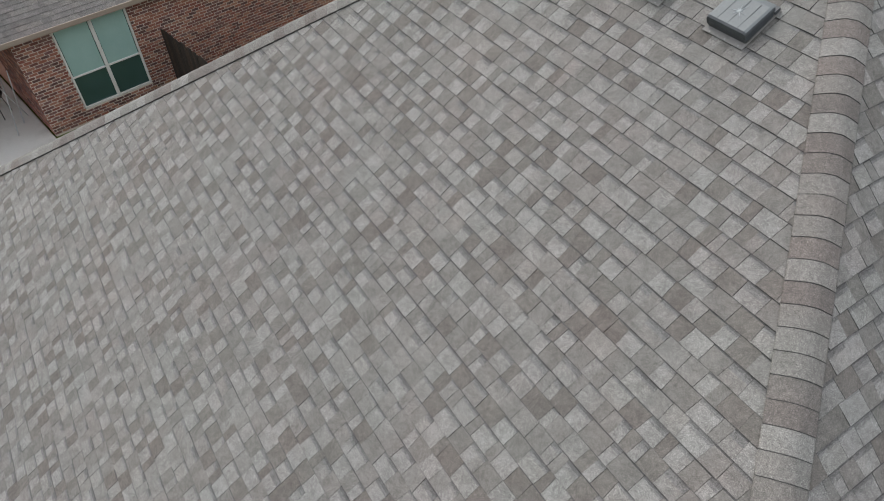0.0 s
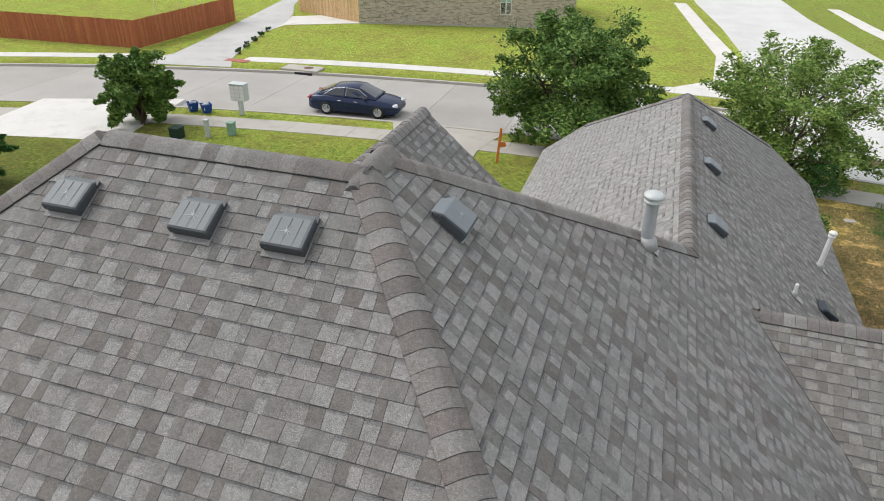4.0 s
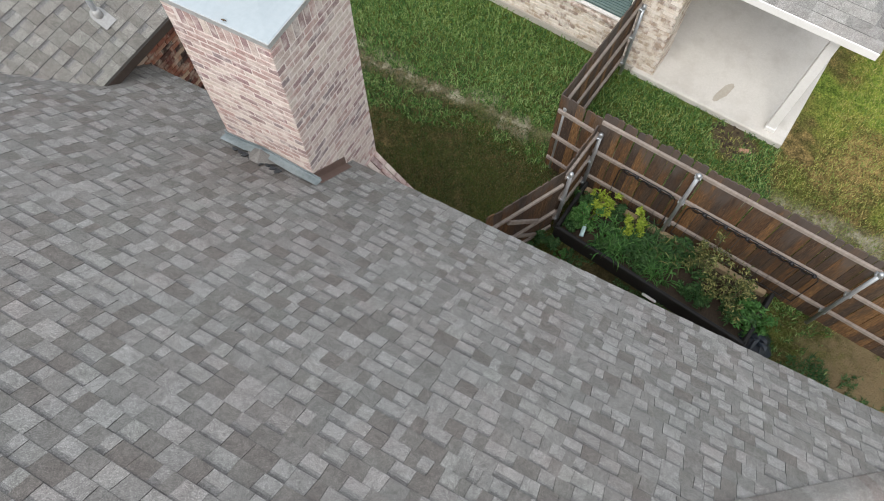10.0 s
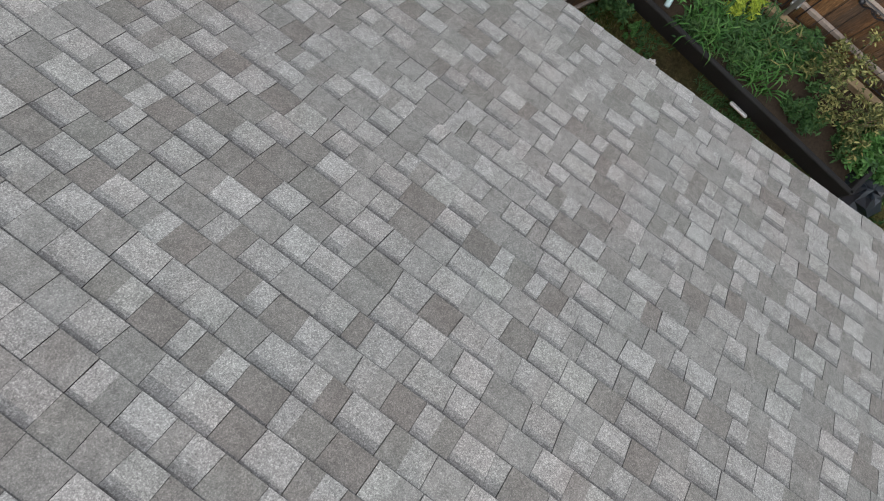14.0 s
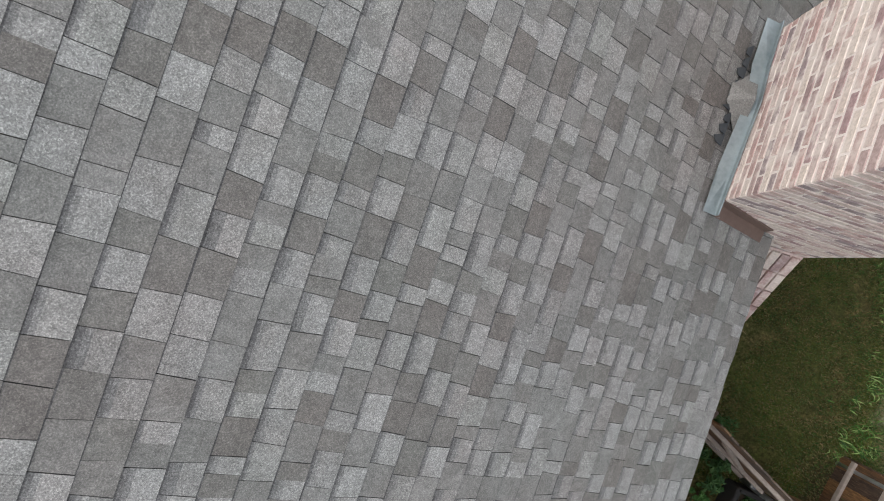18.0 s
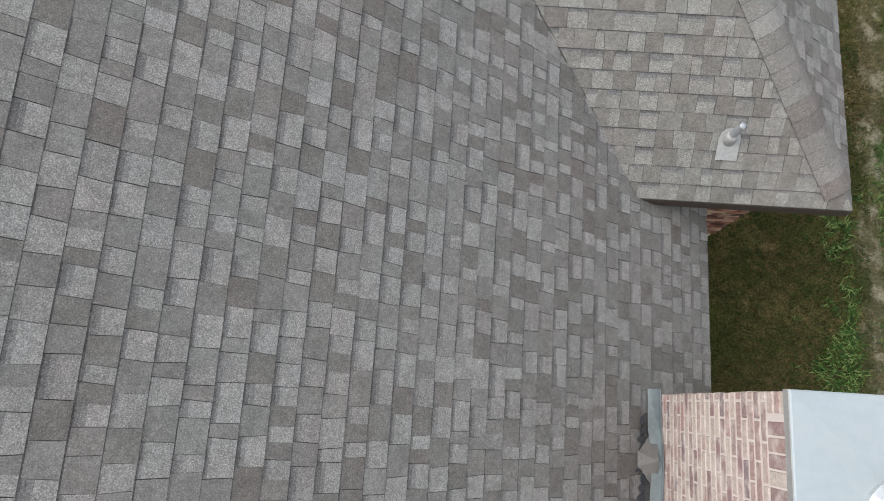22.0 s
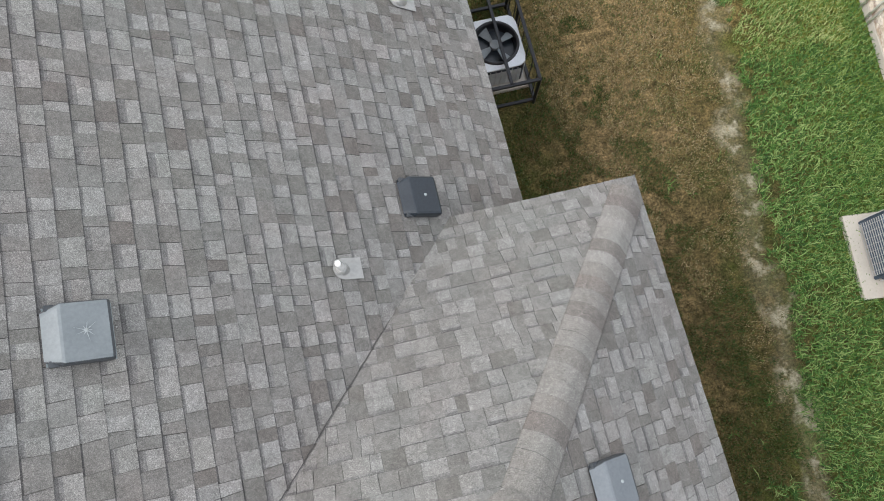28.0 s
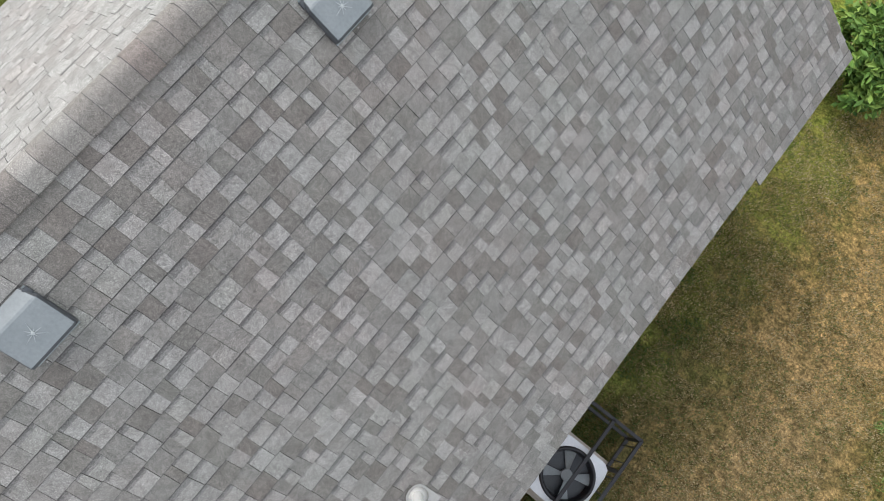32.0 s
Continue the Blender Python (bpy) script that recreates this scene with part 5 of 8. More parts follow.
VENT_N = surf("vent_navy_plastic", (0.125, 0.143, 0.162), (0.175, 0.195, 0.212), 50, 5, 0.5, 0.0, 0.05, 0.5)
box_vent(Matrix.Translation((3.94, 8.79, WE + 0.802 * (5.16 - 3.94))) @ pose(0, 0, 0, 0, math.degrees(math.atan(0.802)), 0), "blue-grey moulded roof vent on the wing's hip end", (VENT_N, VENT_D), 0.33, VENT_D, False)["group"] = "box vents"
box_vent(on_east(3.14, 11.32) @ Matrix.Scale(1.02, 4), "black moulded roof vent beside the wing's valley", (BLACKV, BLACKV), 0.35, BLACKV, False)


def pipe_vent(m, label, radius, tall, cap=False, mat=PVC, flash=FLASH_G, lean=E_TILT):
    """An upright pipe through a sheet flashing with a boot."""
    ob = thing("vent_pipe", label, "vent pipe")
    ob.matrix_basis = m
    lo, hi, hw = (0.17, -0.09, 0.085) if not cap else (0.2, -0.12, 0.1)
    ring = [(lo, -hw, 0.017), (lo, hw, 0.017)] + [(hi + 0.09 - 0.09 * math.sin(k * math.pi / 6), hw * math.cos(k * math.pi / 6), 0.017) for k in range(7)]
    f = Mesh().prism(ring, (0, 0, 0.004))
    part("flashing", f, flash, ob, "grey sheet flashing with a rounded upper end")
    up = Matrix.Rotation(radians(-lean), 4, "Y")
    b = Mesh().tube([up @ Vector((0, 0, -0.05)), up @ Vector((0, 0, 0.06)), up @ Vector((0, 0, 0.085))], [radius * 2.1, radius * 1.6, radius * 1.15], 18)
    part("boot", b, FLASH_G, ob, "", True)
    p = Mesh().tube([up @ Vector((0, 0, 0)), up @ Vector((0, 0, tall))], radius, 18, caps=False)
    p.tube([up @ Vector((0, 0, tall)), up @ Vector((0, 0, tall - 0.06))], radius * 0.82, 18)
    part("pipe", p, mat, ob, "", True)
    if cap:
        c = Mesh()
        c.lathe([(radius * 1.0, -0.09), (radius * 1.5, -0.085), (radius * 1.5, -0.06), (radius * 1.05, -0.055), (radius * 1.05, -0.03), (radius * 1.62, -0.025), (radius * 1.66, 0.0), (radius * 1.2, 0.03), (0, 0.045)], (0, 0, tall), 24)
        part("rain_cap", Mesh_turn(c, up), PVC if mat is PVC else PALEBOX, ob, "white rain cap", True)
    return ob


def Mesh_turn(m, mat4):
    m.v = [tuple(mat4 @ Vector(p)) for p in m.v]
    return m


pipe_vent(on_east(2.45, 10.725), "short white pipe through a grey flashing", 0.03, 0.22)
pipe_vent(Matrix.Translation((4.05, 6.86, WE + 0.651 * 0.44 + 0.012)) @ pose(0, 0, 0, 0, 0, -90) @ pose(0, 0, 0, 0, 33.1, 0), "short white-tipped pipe through a grey flashing on the wing", 0.032, 0.26, mat=PVC_G, lean=33.1)
pipe_vent(on_east(3.43, 13.43), "tall pale flue pipe with a round white cap", 0.048, 0.76, True, lean=E_TILT - 4)
pipe_vent(on_east(-0.04, 7.9), "tall grey flue pipe with a ribbed white cap", 0.075, 0.63, True, PVC_G)


# ---- side yard: condenser in its cage ----
def ac_unit(at, rz, w, d, h, label, side, fan_dark=True, lid_mat=ACGREY, pad=None):
    ob = thing("air_conditioner", label, "air conditioner", at, rz)
    px, py, pw, pd = pad or (0, 0, w + 0.16, d + 0.16)
    part("pad", Mesh().box((px, py, 0.04), (pw, pd, 0.1), bevel=0.01), CONC, ob, "concrete pad")
    body = Mesh().box((0, 0, 0.1 + (h - 0.14) / 2), (w - 0.03, d - 0.03, h - 0.15), bevel=0.09)
    part("body", body, side, ob)
    wire = 0.007 if fan_dark else 0.003
    for sx, sy in ((1, 0), (-1, 0), (0, 1), (0, -1)):
        lv = Mesh()
        n = 13
        for i in range(n):
            z = 0.16 + (h - 0.2) * i / (n - 1)
            if sx:
                lv.box((sx * (w / 2 - 0.008), 0, z), (0.012, d - 0.17, wire))
            else:
                lv.box((0, sy * (d / 2 - 0.008), z), (w - 0.17, 0.012, wire))
        m = 7 if fan_dark else 8
        for i in range(m):
            o = -0.5 + (i + 0.5) / m
            if sx:
                lv.box((sx * (w / 2 - 0.006), o * (d - 0.2), 0.09 + h / 2), (0.01, wire, h - 0.14))
            else:
                lv.box((o * (w - 0.2), sy * (d / 2 - 0.006), 0.09 + h / 2), (wire, 0.01, h - 0.14))
        part("grille_panel", lv, ACGREY, ob, "pale wire louvres")
    for sx in (1, -1):
        for sy in (1, -1):
            part("corner_post", Mesh().box((sx * (w / 2 - 0.06), sy * (d / 2 - 0.06), 0.09 + h / 2 - 0.01), (0.05, 0.05, h - 0.04), bevel=0.015), side, ob)
    z = 0.09 + h
    R = min(w, d) * 0.42
    lid = Mesh()
    n = 40
    outer = []
    for i in range(n):
        t = 2 * math.pi * i / n
        c, s = math.cos(t), math.sin(t)
        k = 1 / ((abs(c) / (w / 2)) ** 7 + (abs(s) / (d / 2)) ** 7) ** (1 / 7)
        outer.append((c * k, s * k))
    pts = [(x, y, z - 0.03) for x, y in outer] + [(x, y, z) for x, y in outer] + [(R * math.cos(2 * math.pi * i / n), R * math.sin(2 * math.pi * i / n), z + 0.02) for i in range(n)] + [(R * math.cos(2 * math.pi * i / n) * 0.97, R * math.sin(2 * math.pi * i / n) * 0.97, z - 0.12) for i in range(n)]
    lid.faces(pts, [(r * n + i, r * n + (i + 1) % n, r * n + n + (i + 1) % n, r * n + n + i) for r in range(3) for i in range(n)])
    lid_o = part("top_panel", lid, lid_mat, ob, "grey top panel with a round fan opening")
    part("fan_well", Mesh().lathe([(R * 0.97, -0.12), (R * 0.8, -0.16), (0, -0.17)], (0, 0, z), 30), BLACK if fan_dark else VENT_D, ob)
    fan = Mesh()
    for i in range(4):
        t = i * math.pi / 2 + 0.4
        wide = 0.3 if fan_dark else 0.42
        a, b = t - wide, t + wide
        fan.prism([(0.06 * math.cos(a), 0.06 * math.sin(a), z - 0.04), (R * 0.9 * math.cos(a + 0.1), R * 0.9 * math.sin(a + 0.1), z - 0.02), (R * 0.93 * math.cos(t), R * 0.93 * math.sin(t), z - 0.045), (R * 0.9 * math.cos(b), R * 0.9 * math.sin(b), z - 0.07), (0.06 * math.cos(b), 0.06 * math.sin(b), z - 0.06)], (0, 0, -0.005))
    fan.lathe([(0.075, -0.08), (0.075, -0.015), (0, -0.012)], (0, 0, z), 16)
    part("fan", fan, VENT if fan_dark else ACGREY, ob, "fan with curved blades at rest")
    if fan_dark:
        part("fan_ring", Mesh().lathe([(R * 0.9, -0.1), (R * 0.93, 0.01), (R * 0.98, 0.045), (R * 1.06, 0.045), (R * 1.1, 0.012)], (0, 0, z), 36), BLACK, ob, "black moulded ring round the fan", True)
        return ob
    g = Mesh()
    for q in range(3, 8):
        rr = R * q / 7.2
        g.tube([(rr * math.cos(2 * math.pi * i / 28), rr * math.sin(2 * math.pi * i / 28), z + 0.025) for i in range(29)], 0.003, 4, caps=False)
    for i in range(8):
        t = i * math.pi / 4
        g.tube([(0.04 * math.cos(t), 0.04 * math.sin(t), z + 0.026), (R * math.cos(t), R * math.sin(t), z + 0.022)], 0.004, 4)
    part("fan_guard", g, BLACK if fan_dark else ACGREY, ob)
    return ob


AC_LID = surf("ac_pale_lid", (0.5, 0.53, 0.57), (0.6, 0.63, 0.66), 40, 4, 0.4, 0.2, 0.04, 0.4)
ac_unit((4.93, 14.42, 0.0), 0, 0.78, 0.84, 0.54, "grey condenser with a black fan ring inside a steel cage", BLACKV, True, AC_LID)
ac_unit((9.86, 10.22, 0.0), -6, 0.92, 0.94, 0.78, "dark blue condenser with a pale blue-grey top beside the brick wall", ACBLUE, False, AC_LID, (-0.02, -0.07, 1.18, 1.25))
cage = thing("steel_cage", "black square-tube security cage round the condenser", "cage", (0, 0, 0))
cx0, cx1, cy0, cy1, cz = 4.5, 5.395, 13.66, 15.33, 0.74
bar = lambda a, b: Mesh().tube([a, b], 0.03, 4)
for x in (cx0, cx1):
    for y in (cy0, (cy0 + cy1) / 2 + 0.35, cy1):
        part("post", bar((x, y, 0), (x, y, cz)), BLACK, cage)
for z in (0.12, cz):
    for y in (cy0, cy1):
        part("rail", bar((cx0, y, z), (cx1, y, z)), BLACK, cage)
    for x in (cx0, cx1):
        part("rail", bar((x, cy0, z), (x, cy1, z)), BLACK, cage)
part("cross_bar", bar((4.98, cy0, cz), (4.98, cy1, cz)), BLACK, cage)
for i in range(7):
    y = cy0 + 0.12 + i * 0.24
    part("bar", Mesh().tube([(cx1, y, 0.12), (cx1, y, cz)], 0.009, 4), BLACK, cage)


# ---- fence ----
FENCE_H = 1.78


def fence_run(p, q, rails, label, face=1, mat=PICKET, h=FENCE_H, seed=1, posts=(), board=0.14, own=True, ragged=0.03):
    """A board fence from p to q: pickets, three rails on the side that face names, round steel posts with caps."""
    rng = random.Random(seed)
    p, q = Vector((*p, 0)), Vector((*q, 0))
    d = q - p
    L = d.length
    d.normalize()
    nrm = Vector((-d.y, d.x, 0)) * face
    g0 = lawn_z(p.x, p.y)
    ob = thing("fence", label, "fence", (p.x, p.y, g0), math.degrees(math.atan2(d.y, d.x)))
    inv = ob.matrix_basis.inverted()
    n = max(1, math.ceil(L / board))
    shapes = []
    for k in range(4):
        m = Mesh()
        hh, w = h + rng.uniform(-ragged, ragged), board - 0.002 * k
        cr = 0.028
        m.prism([(-w / 2, 0, 0.03), (w / 2, 0, 0.03), (w / 2, 0, hh - cr), (w / 2 - cr, 0, hh), (-w / 2 + cr, 0, hh), (-w / 2, 0, hh - cr)], (0, 0.017, 0))
        shapes.append(m.data("picket", mat))
    if own:
        for i in range(n):
            part("picket", shapes[rng.randrange(4)], None, ob, at=pose((i + 0.5) * L / n, rng.uniform(-0.003, 0.003), rng.uniform(-0.012, 0.012), 0, rng.uniform(-0.6, 0.6), 0))
    else:
        j = Mesh()
        for i in range(n):
            j.box(((i + 0.5) * L / n, 0, h / 2), (board, 0.02, h + rng.uniform(-ragged, ragged)))
        s = part("board_field", j, mat, ob)
        s["kind"] = "stuff"
    fy = 0.035 * face
    for z in rails:
        part("rail", Mesh().box((L / 2, fy if face > 0 else fy + 0.017, z), (L, 0.04, 0.07), bevel=0.006), LUMBER, ob, "weathered grey rail")
    for s in posts:
        po = Mesh().tube([(s, fy * 2.6, -0.05), (s, fy * 2.6, min(h, rails[-1] + 0.06))], 0.03, 12)
        o = part("post", po, METAL, ob, "galvanised steel post", True)
        part("post_cap", Mesh().lathe([(0.036, -0.03), (0.038, 0.012), (0.03, 0.034), (0.015, 0.045), (0, 0.048)], (s, fy * 2.6, min(h, rails[-1] + 0.06)), 14), METAL, o, "", True)
        for z in rails:
            part("bracket", Mesh().box((s, fy * 1.8, z), (0.1, 0.07, 0.05), bevel=0.008), METAL, o)
    return ob


R3 = (0.3, 0.92, 1.55)
DARKPOST = surf("dark_stained_post", (0.035, 0.024, 0.018), (0.085, 0.06, 0.045), 20, 3, 0.9, bump=0.4)
fence_run((7.02, 1.52), (6.05, -7.0), (0.45, 1.12, 1.83), "weathered brown board fence with steel posts behind the garden bed", -1, seed=3, posts=(1.5, 4.0, 6.5), h=2.02, board=0.105)
fence_run((7.02, 1.52), (7.14, 2.2), R3, "short weathered board fence at the jog", 1, seed=4, h=1.9)
fence_run((7.14, 2.2), (9.62, 1.9), R3, "weathered board fence that runs to the neighbouring house", -1, seed=5, posts=(0.0, 2.4), h=1.88)
fence_run((6.99, 1.56), (6.1, 1.68), R3, "weathered brown board fence between posts", 1, seed=6, posts=(0.03, 0.84))
gate = fence_run((6.08, 1.66), (4.9, 2.28), (0.12, 0.62, 1.41), "brown wooden board gate with a grey cross brace", 1, seed=7)
gate.name = "gate"
gate["category"] = "gate"
br = Mesh()
br.box((0.65, 0.04, 0.98), (0.84, 0.035, 0.07), Matrix.Rotation(radians(-45), 3, "Y"))
br.box((0.5, 0.04, 0.36), (0.6, 0.035, 0.06), Matrix.Rotation(radians(-45), 3, "Y"))
part("brace", br, LUMBER, gate, "weathered grey diagonal brace")
part("gate_post", Mesh().box((1.46, -0.02, 0.88), (0.09, 0.09, 1.76), bevel=0.012), DARKPOST, gate, "dark stained square post")


# black iron scroll panels hung on the fence behind the bed
def iron_panel(a, b, z0, z1, label):
    """A hung iron panel: thin rods under a wavy top bar with rounded shoulders, and a row of dark knobs and scrolls along it."""
    a, b = Vector((*a, 0)), Vector((*b, 0))
    d = (b - a).normalized()
    L = (b - a).length
    ob = thing("iron_panel", label, "garden panel", a, math.degrees(math.atan2(d.y, d.x)), "iron panels on the fence")
    r = 0.14
    hoop = [(0, 0, z0)] + [(r - r * math.cos(q * math.pi / 12), 0, z1 - r + r * math.sin(q * math.pi / 12)) for q in range(7)]
    hoop += [(L - x, y, z) for x, y, z in reversed(hoop)]
    part("hoop", Mesh().tube(hoop, 0.008, 6), BLACK, ob)
    part("bar", Mesh().tube([(0, 0, z0), (L, 0, z0)], 0.007, 6), BLACK, ob)
    n = int(L / 0.16)
    wave = [(L * q / (8 * n), 0.004, z1 - 0.075 + 0.028 * math.sin(q * math.pi / 4)) for q in range(4, 8 * n - 3)]
    part("wavy_bar", Mesh().tube(wave, 0.009, 5), BLACK, ob)
    for k in range(1, n):
        part("rod", Mesh().tube([(L * k / n, 0, z0), (L * k / n, 0, z1 - 0.06)], 0.004, 5), BLACK, ob)
    for k in range(n):
        c = L * (k + 0.5) / n
        if k % 2:
            part("knob", Mesh().lathe([(0.0, -0.034), (0.026, -0.022), (0.036, 0.0), (0.026, 0.022), (0.0, 0.034)], (c, 0.012, z1 - 0.06), 10), BLACK, ob, "", True)
        else:
            pts = [(c + (0.01 + 0.0045 * i) * math.cos(i * 0.7), 0.008, z1 - 0.06 + (0.01 + 0.0045 * i) * math.sin(i * 0.7)) for i in range(11)]
            part("scroll", Mesh().tube(pts, 0.007, 5), BLACK, ob)
    return ob


def along_fence(s, off=0.09):
    d = Vector((6.05 - 7.02, -7.0 - 1.52)).normalized()
    return (7.02 + d.x * s + d.y * off, 1.52 + d.y * s - d.x * off)


iron_panel(along_fence(0.5), along_fence(1.42), 0.3, 1.2, "black iron scroll panel hung on the board fence")
iron_panel(along_fence(1.62), along_fence(3.6), 0.3, 1.2, "long black iron scroll panel hung on the board fence")


# ---- plants ----
def leaf_cloud(mesh, centre, radius, n, size, rng, squash=1.0, k=0, shell=0.55):
    """Small folded leaves scattered through a lump, denser towards its outside."""
    cx, cy, cz_ = centre
    for _ in range(n):
        t, p = rng.uniform(0, 2 * math.pi), math.acos(rng.uniform(-1, 1))
        r = radius * (shell + (1 - shell) * rng.random()) * rng.uniform(0.75, 1.08)
        c = Vector((cx + r * math.sin(p) * math.cos(t), cy + r * math.sin(p) * math.sin(t), cz_ + squash * r * math.cos(p)))
        a = Vector((rng.gauss(0, 1), rng.gauss(0, 1), rng.gauss(0, 0.6))).normalized()
        b = a.orthogonal().normalized()
        b = (b + a.cross(b) * rng.uniform(-1, 1)).normalized()
        s = size * rng.uniform(0.7, 1.3)
        nn = a.cross(b) * s * 0.15
        mesh.faces([c - a * s, c - b * s * 0.38 + nn, c + a * s, c + b * s * 0.38 + nn], [(0, 1, 2), (0, 2, 3)], k)


def tree(at, height, spread, trunk_h, label, seed, mat=LEAF, leaf=0.09, clumps=46, per=110, lean=0.0, flowers=0, multi=1):
    """A tapered trunk that forks into limbs, each ending in clumps of leaves."""
    rng = random.Random(seed)
    ob = thing("tree", label, "tree", at)
    tr, cr = Mesh(), Mesh()
    tips = []
    for s in range(multi):
        b0 = Vector((rng.uniform(-0.2, 0.2), rng.uniform(-0.2, 0.2), 0)) if multi > 1 else Vector()
        fork = Vector((lean * (0.3 if multi > 1 else 1.0) + b0.x * 2, b0.y * 2, trunk_h))
        r0 = 0.035 * height ** 0.9 / (1.0 if multi == 1 else 3.4)
        tr.tube([b0 - Vector((0, 0, 0.1)), b0 * 1.2 + Vector((lean * (0.1 if multi > 1 else 0.3), 0, trunk_h * 0.5)), fork], [r0 * 1.25, r0, r0 * 0.8], 10)
        for i in range(7 if multi == 1 else 3):
            t = 2 * math.pi * i / (7 if multi == 1 else 3) + rng.uniform(-0.4, 0.4)
            out = spread * rng.uniform(0.45, 0.9)
            up = rng.uniform(0.3, 0.95)
            end = fork + Vector((out * math.cos(t), out * math.sin(t), (height - trunk_h) * up))
            mid = fork.lerp(end, 0.5) + Vector((rng.uniform(-0.2, 0.2), rng.uniform(-0.2, 0.2), 0.25))
            tr.tube([fork, mid, end], [r0 * 0.6, r0 * 0.35, r0 * 0.1], 7)
            tips.append(end)
            for _ in range(2):
                e2 = mid + Vector((rng.uniform(-1, 1), rng.uniform(-1, 1), rng.uniform(0.2, 1))) * spread * 0.42
                tr.tube([mid, e2], [r0 * 0.25, r0 * 0.07], 5)
                tips.append(e2)
    crown_c = Vector((lean, 0, trunk_h + (height - trunk_h) * 0.45))
    for c in tips:
        leaf_cloud(cr, c, spread * rng.uniform(0.16, 0.28), per, leaf, rng, 0.75, 0, 0.2)
    for i in range(clumps // 3):
        t, u = rng.uniform(0, 2 * math.pi), rng.uniform(-0.95, 1)
        rr = spread * math.sqrt(1 - u * u * 0.9) * rng.uniform(0.7, 1.12)
        end = crown_c + Vector((rr * math.cos(t), rr * math.sin(t), u * (height - trunk_h) * 0.52 * rng.uniform(0.85, 1.1)))
        root = crown_c.lerp(end, 0.25)
        droop = Vector((0, 0, -0.05 * spread))
        tr.tube([root, root.lerp(end, 0.6) - droop, end], [0.02, 0.012, 0.004], 5)
        for f, k in ((0.45, 0.24), (0.68, 0.2), (0.88, 0.14), (1.02, 0.085)):
            p = root.lerp(end, f) + (Vector((0, 0, 0)) if f > 0.8 else -droop)
            leaf_cloud(cr, p, spread * k * rng.uniform(0.85, 1.25), int(per * (0.35 + 2.2 * k)), leaf, rng, 0.7, 0, 0.15)
    part("trunk", tr, BARK, ob, "", True)
    c = part("crown", cr, mat, ob)
    if flowers:
        fl = Mesh()
        for i in range(flowers):
            t = rng.uniform(0, 6.28)
            rr = spread * rng.uniform(0.75, 1.15)
            c0 = Vector((lean + rr * math.cos(t), rr * math.sin(t), trunk_h + (height - trunk_h) * rng.uniform(0.2, 0.72)))
            for _ in range(rng.randrange(2, 5)):
                leaf_cloud(fl, c0 + Vector((rng.uniform(-0.14, 0.14), rng.uniform(-0.14, 0.14), rng.uniform(-0.14, 0.14))), 0.13, 40, 0.042, rng, 1.2, 0, 0.1)
        part("blossom", fl, FLOWER, ob, "clusters of pink-red blossom")
    return ob


def shrub(at, w, h, n, leaf, mat, label, seed, category="shrub"):
    rng = random.Random(seed)
    ob = thing("shrub", label, category, at)
    st, lv = Mesh(), Mesh()
    for i in range(max(4, n // 6)):
        t = rng.uniform(0, 6.28)
        e = Vector((w * 0.45 * rng.random() * math.cos(t), w * 0.45 * rng.random() * math.sin(t), h * rng.uniform(0.6, 1)))
        st.tube([(e.x * 0.15, e.y * 0.15, -0.03), (e.x * 0.5, e.y * 0.5, e.z * 0.6), e], [0.012, 0.008, 0.004], 5)
        leaf_cloud(lv, e, w * rng.uniform(0.13, 0.24), 46, leaf, rng, 0.8, 0, 0.1)
    for i in range(n):
        t, r = rng.uniform(0, 6.28), math.sqrt(rng.random()) * w * 0.42
        leaf_cloud(lv, (r * math.cos(t), r * math.sin(t), h * rng.uniform(0.15, 0.8)), w * 0.14, 40, leaf, rng, 0.8, 0, 0.1)
    part("stem", st, BARK, ob)
    part("foliage", lv, mat, ob)
    return ob

# ---- garden bed ----
bed = thing("garden_bed", "raised bed with a black plastic edge against the fence", "garden bed", (0, 0, 0))
B0, B1, B2, B3 = (6.0, 1.52), (5.56, -1.64), (6.5, -1.78), (6.95, 1.42)
so = Mesh()
so.prism([(*B0, 0.12), (*B1, 0.12), (*B2, 0.12), (*B3, 0.12)][::-1], (0, 0, -0.14))
part("soil", so, SOIL, bed)
for a, b in ((B0, B1), (B1, B2), (B0, B3)):
    d = Vector((b[0] - a[0], b[1] - a[1], 0))
    m = Mesh().box(((a[0] + b[0]) / 2, (a[1] + b[1]) / 2, 0.15), (d.length + 0.04, 0.06, 0.34), Matrix.Rotation(math.atan2(d.y, d.x), 3, "Z"), bevel=0.012)
    part("edging", m, RUBBER, bed)
tim = Mesh()
d = Vector((6.52 - 6.9, -1.7 - 1.4, 0))
tim.box((6.7, -0.15, 0.19), (d.length, 0.09, 0.12), Matrix.Rotation(math.atan2(d.y, d.x), 3, "Z"), bevel=0.012)
part("timber", tim, TIMBER, bed, "pale landscape timber at the back")
shrub((6.3, 1.2, 0.12), 0.46, 0.6, 26, 0.035, LEAF_G, "bright green feathery plant in the bed", 41, "plant")
shrub((6.62, 1.05, 0.12), 0.52, 0.72, 20, 0.03, LEAF_Y, "yellow-green leafy plant in the bed", 42, "plant")
shrub((6.5, 0.44, 0.12), 0.5, 0.6, 18, 0.03, LEAF_Y, "yellow-green leafy plant in the bed", 43, "plant")
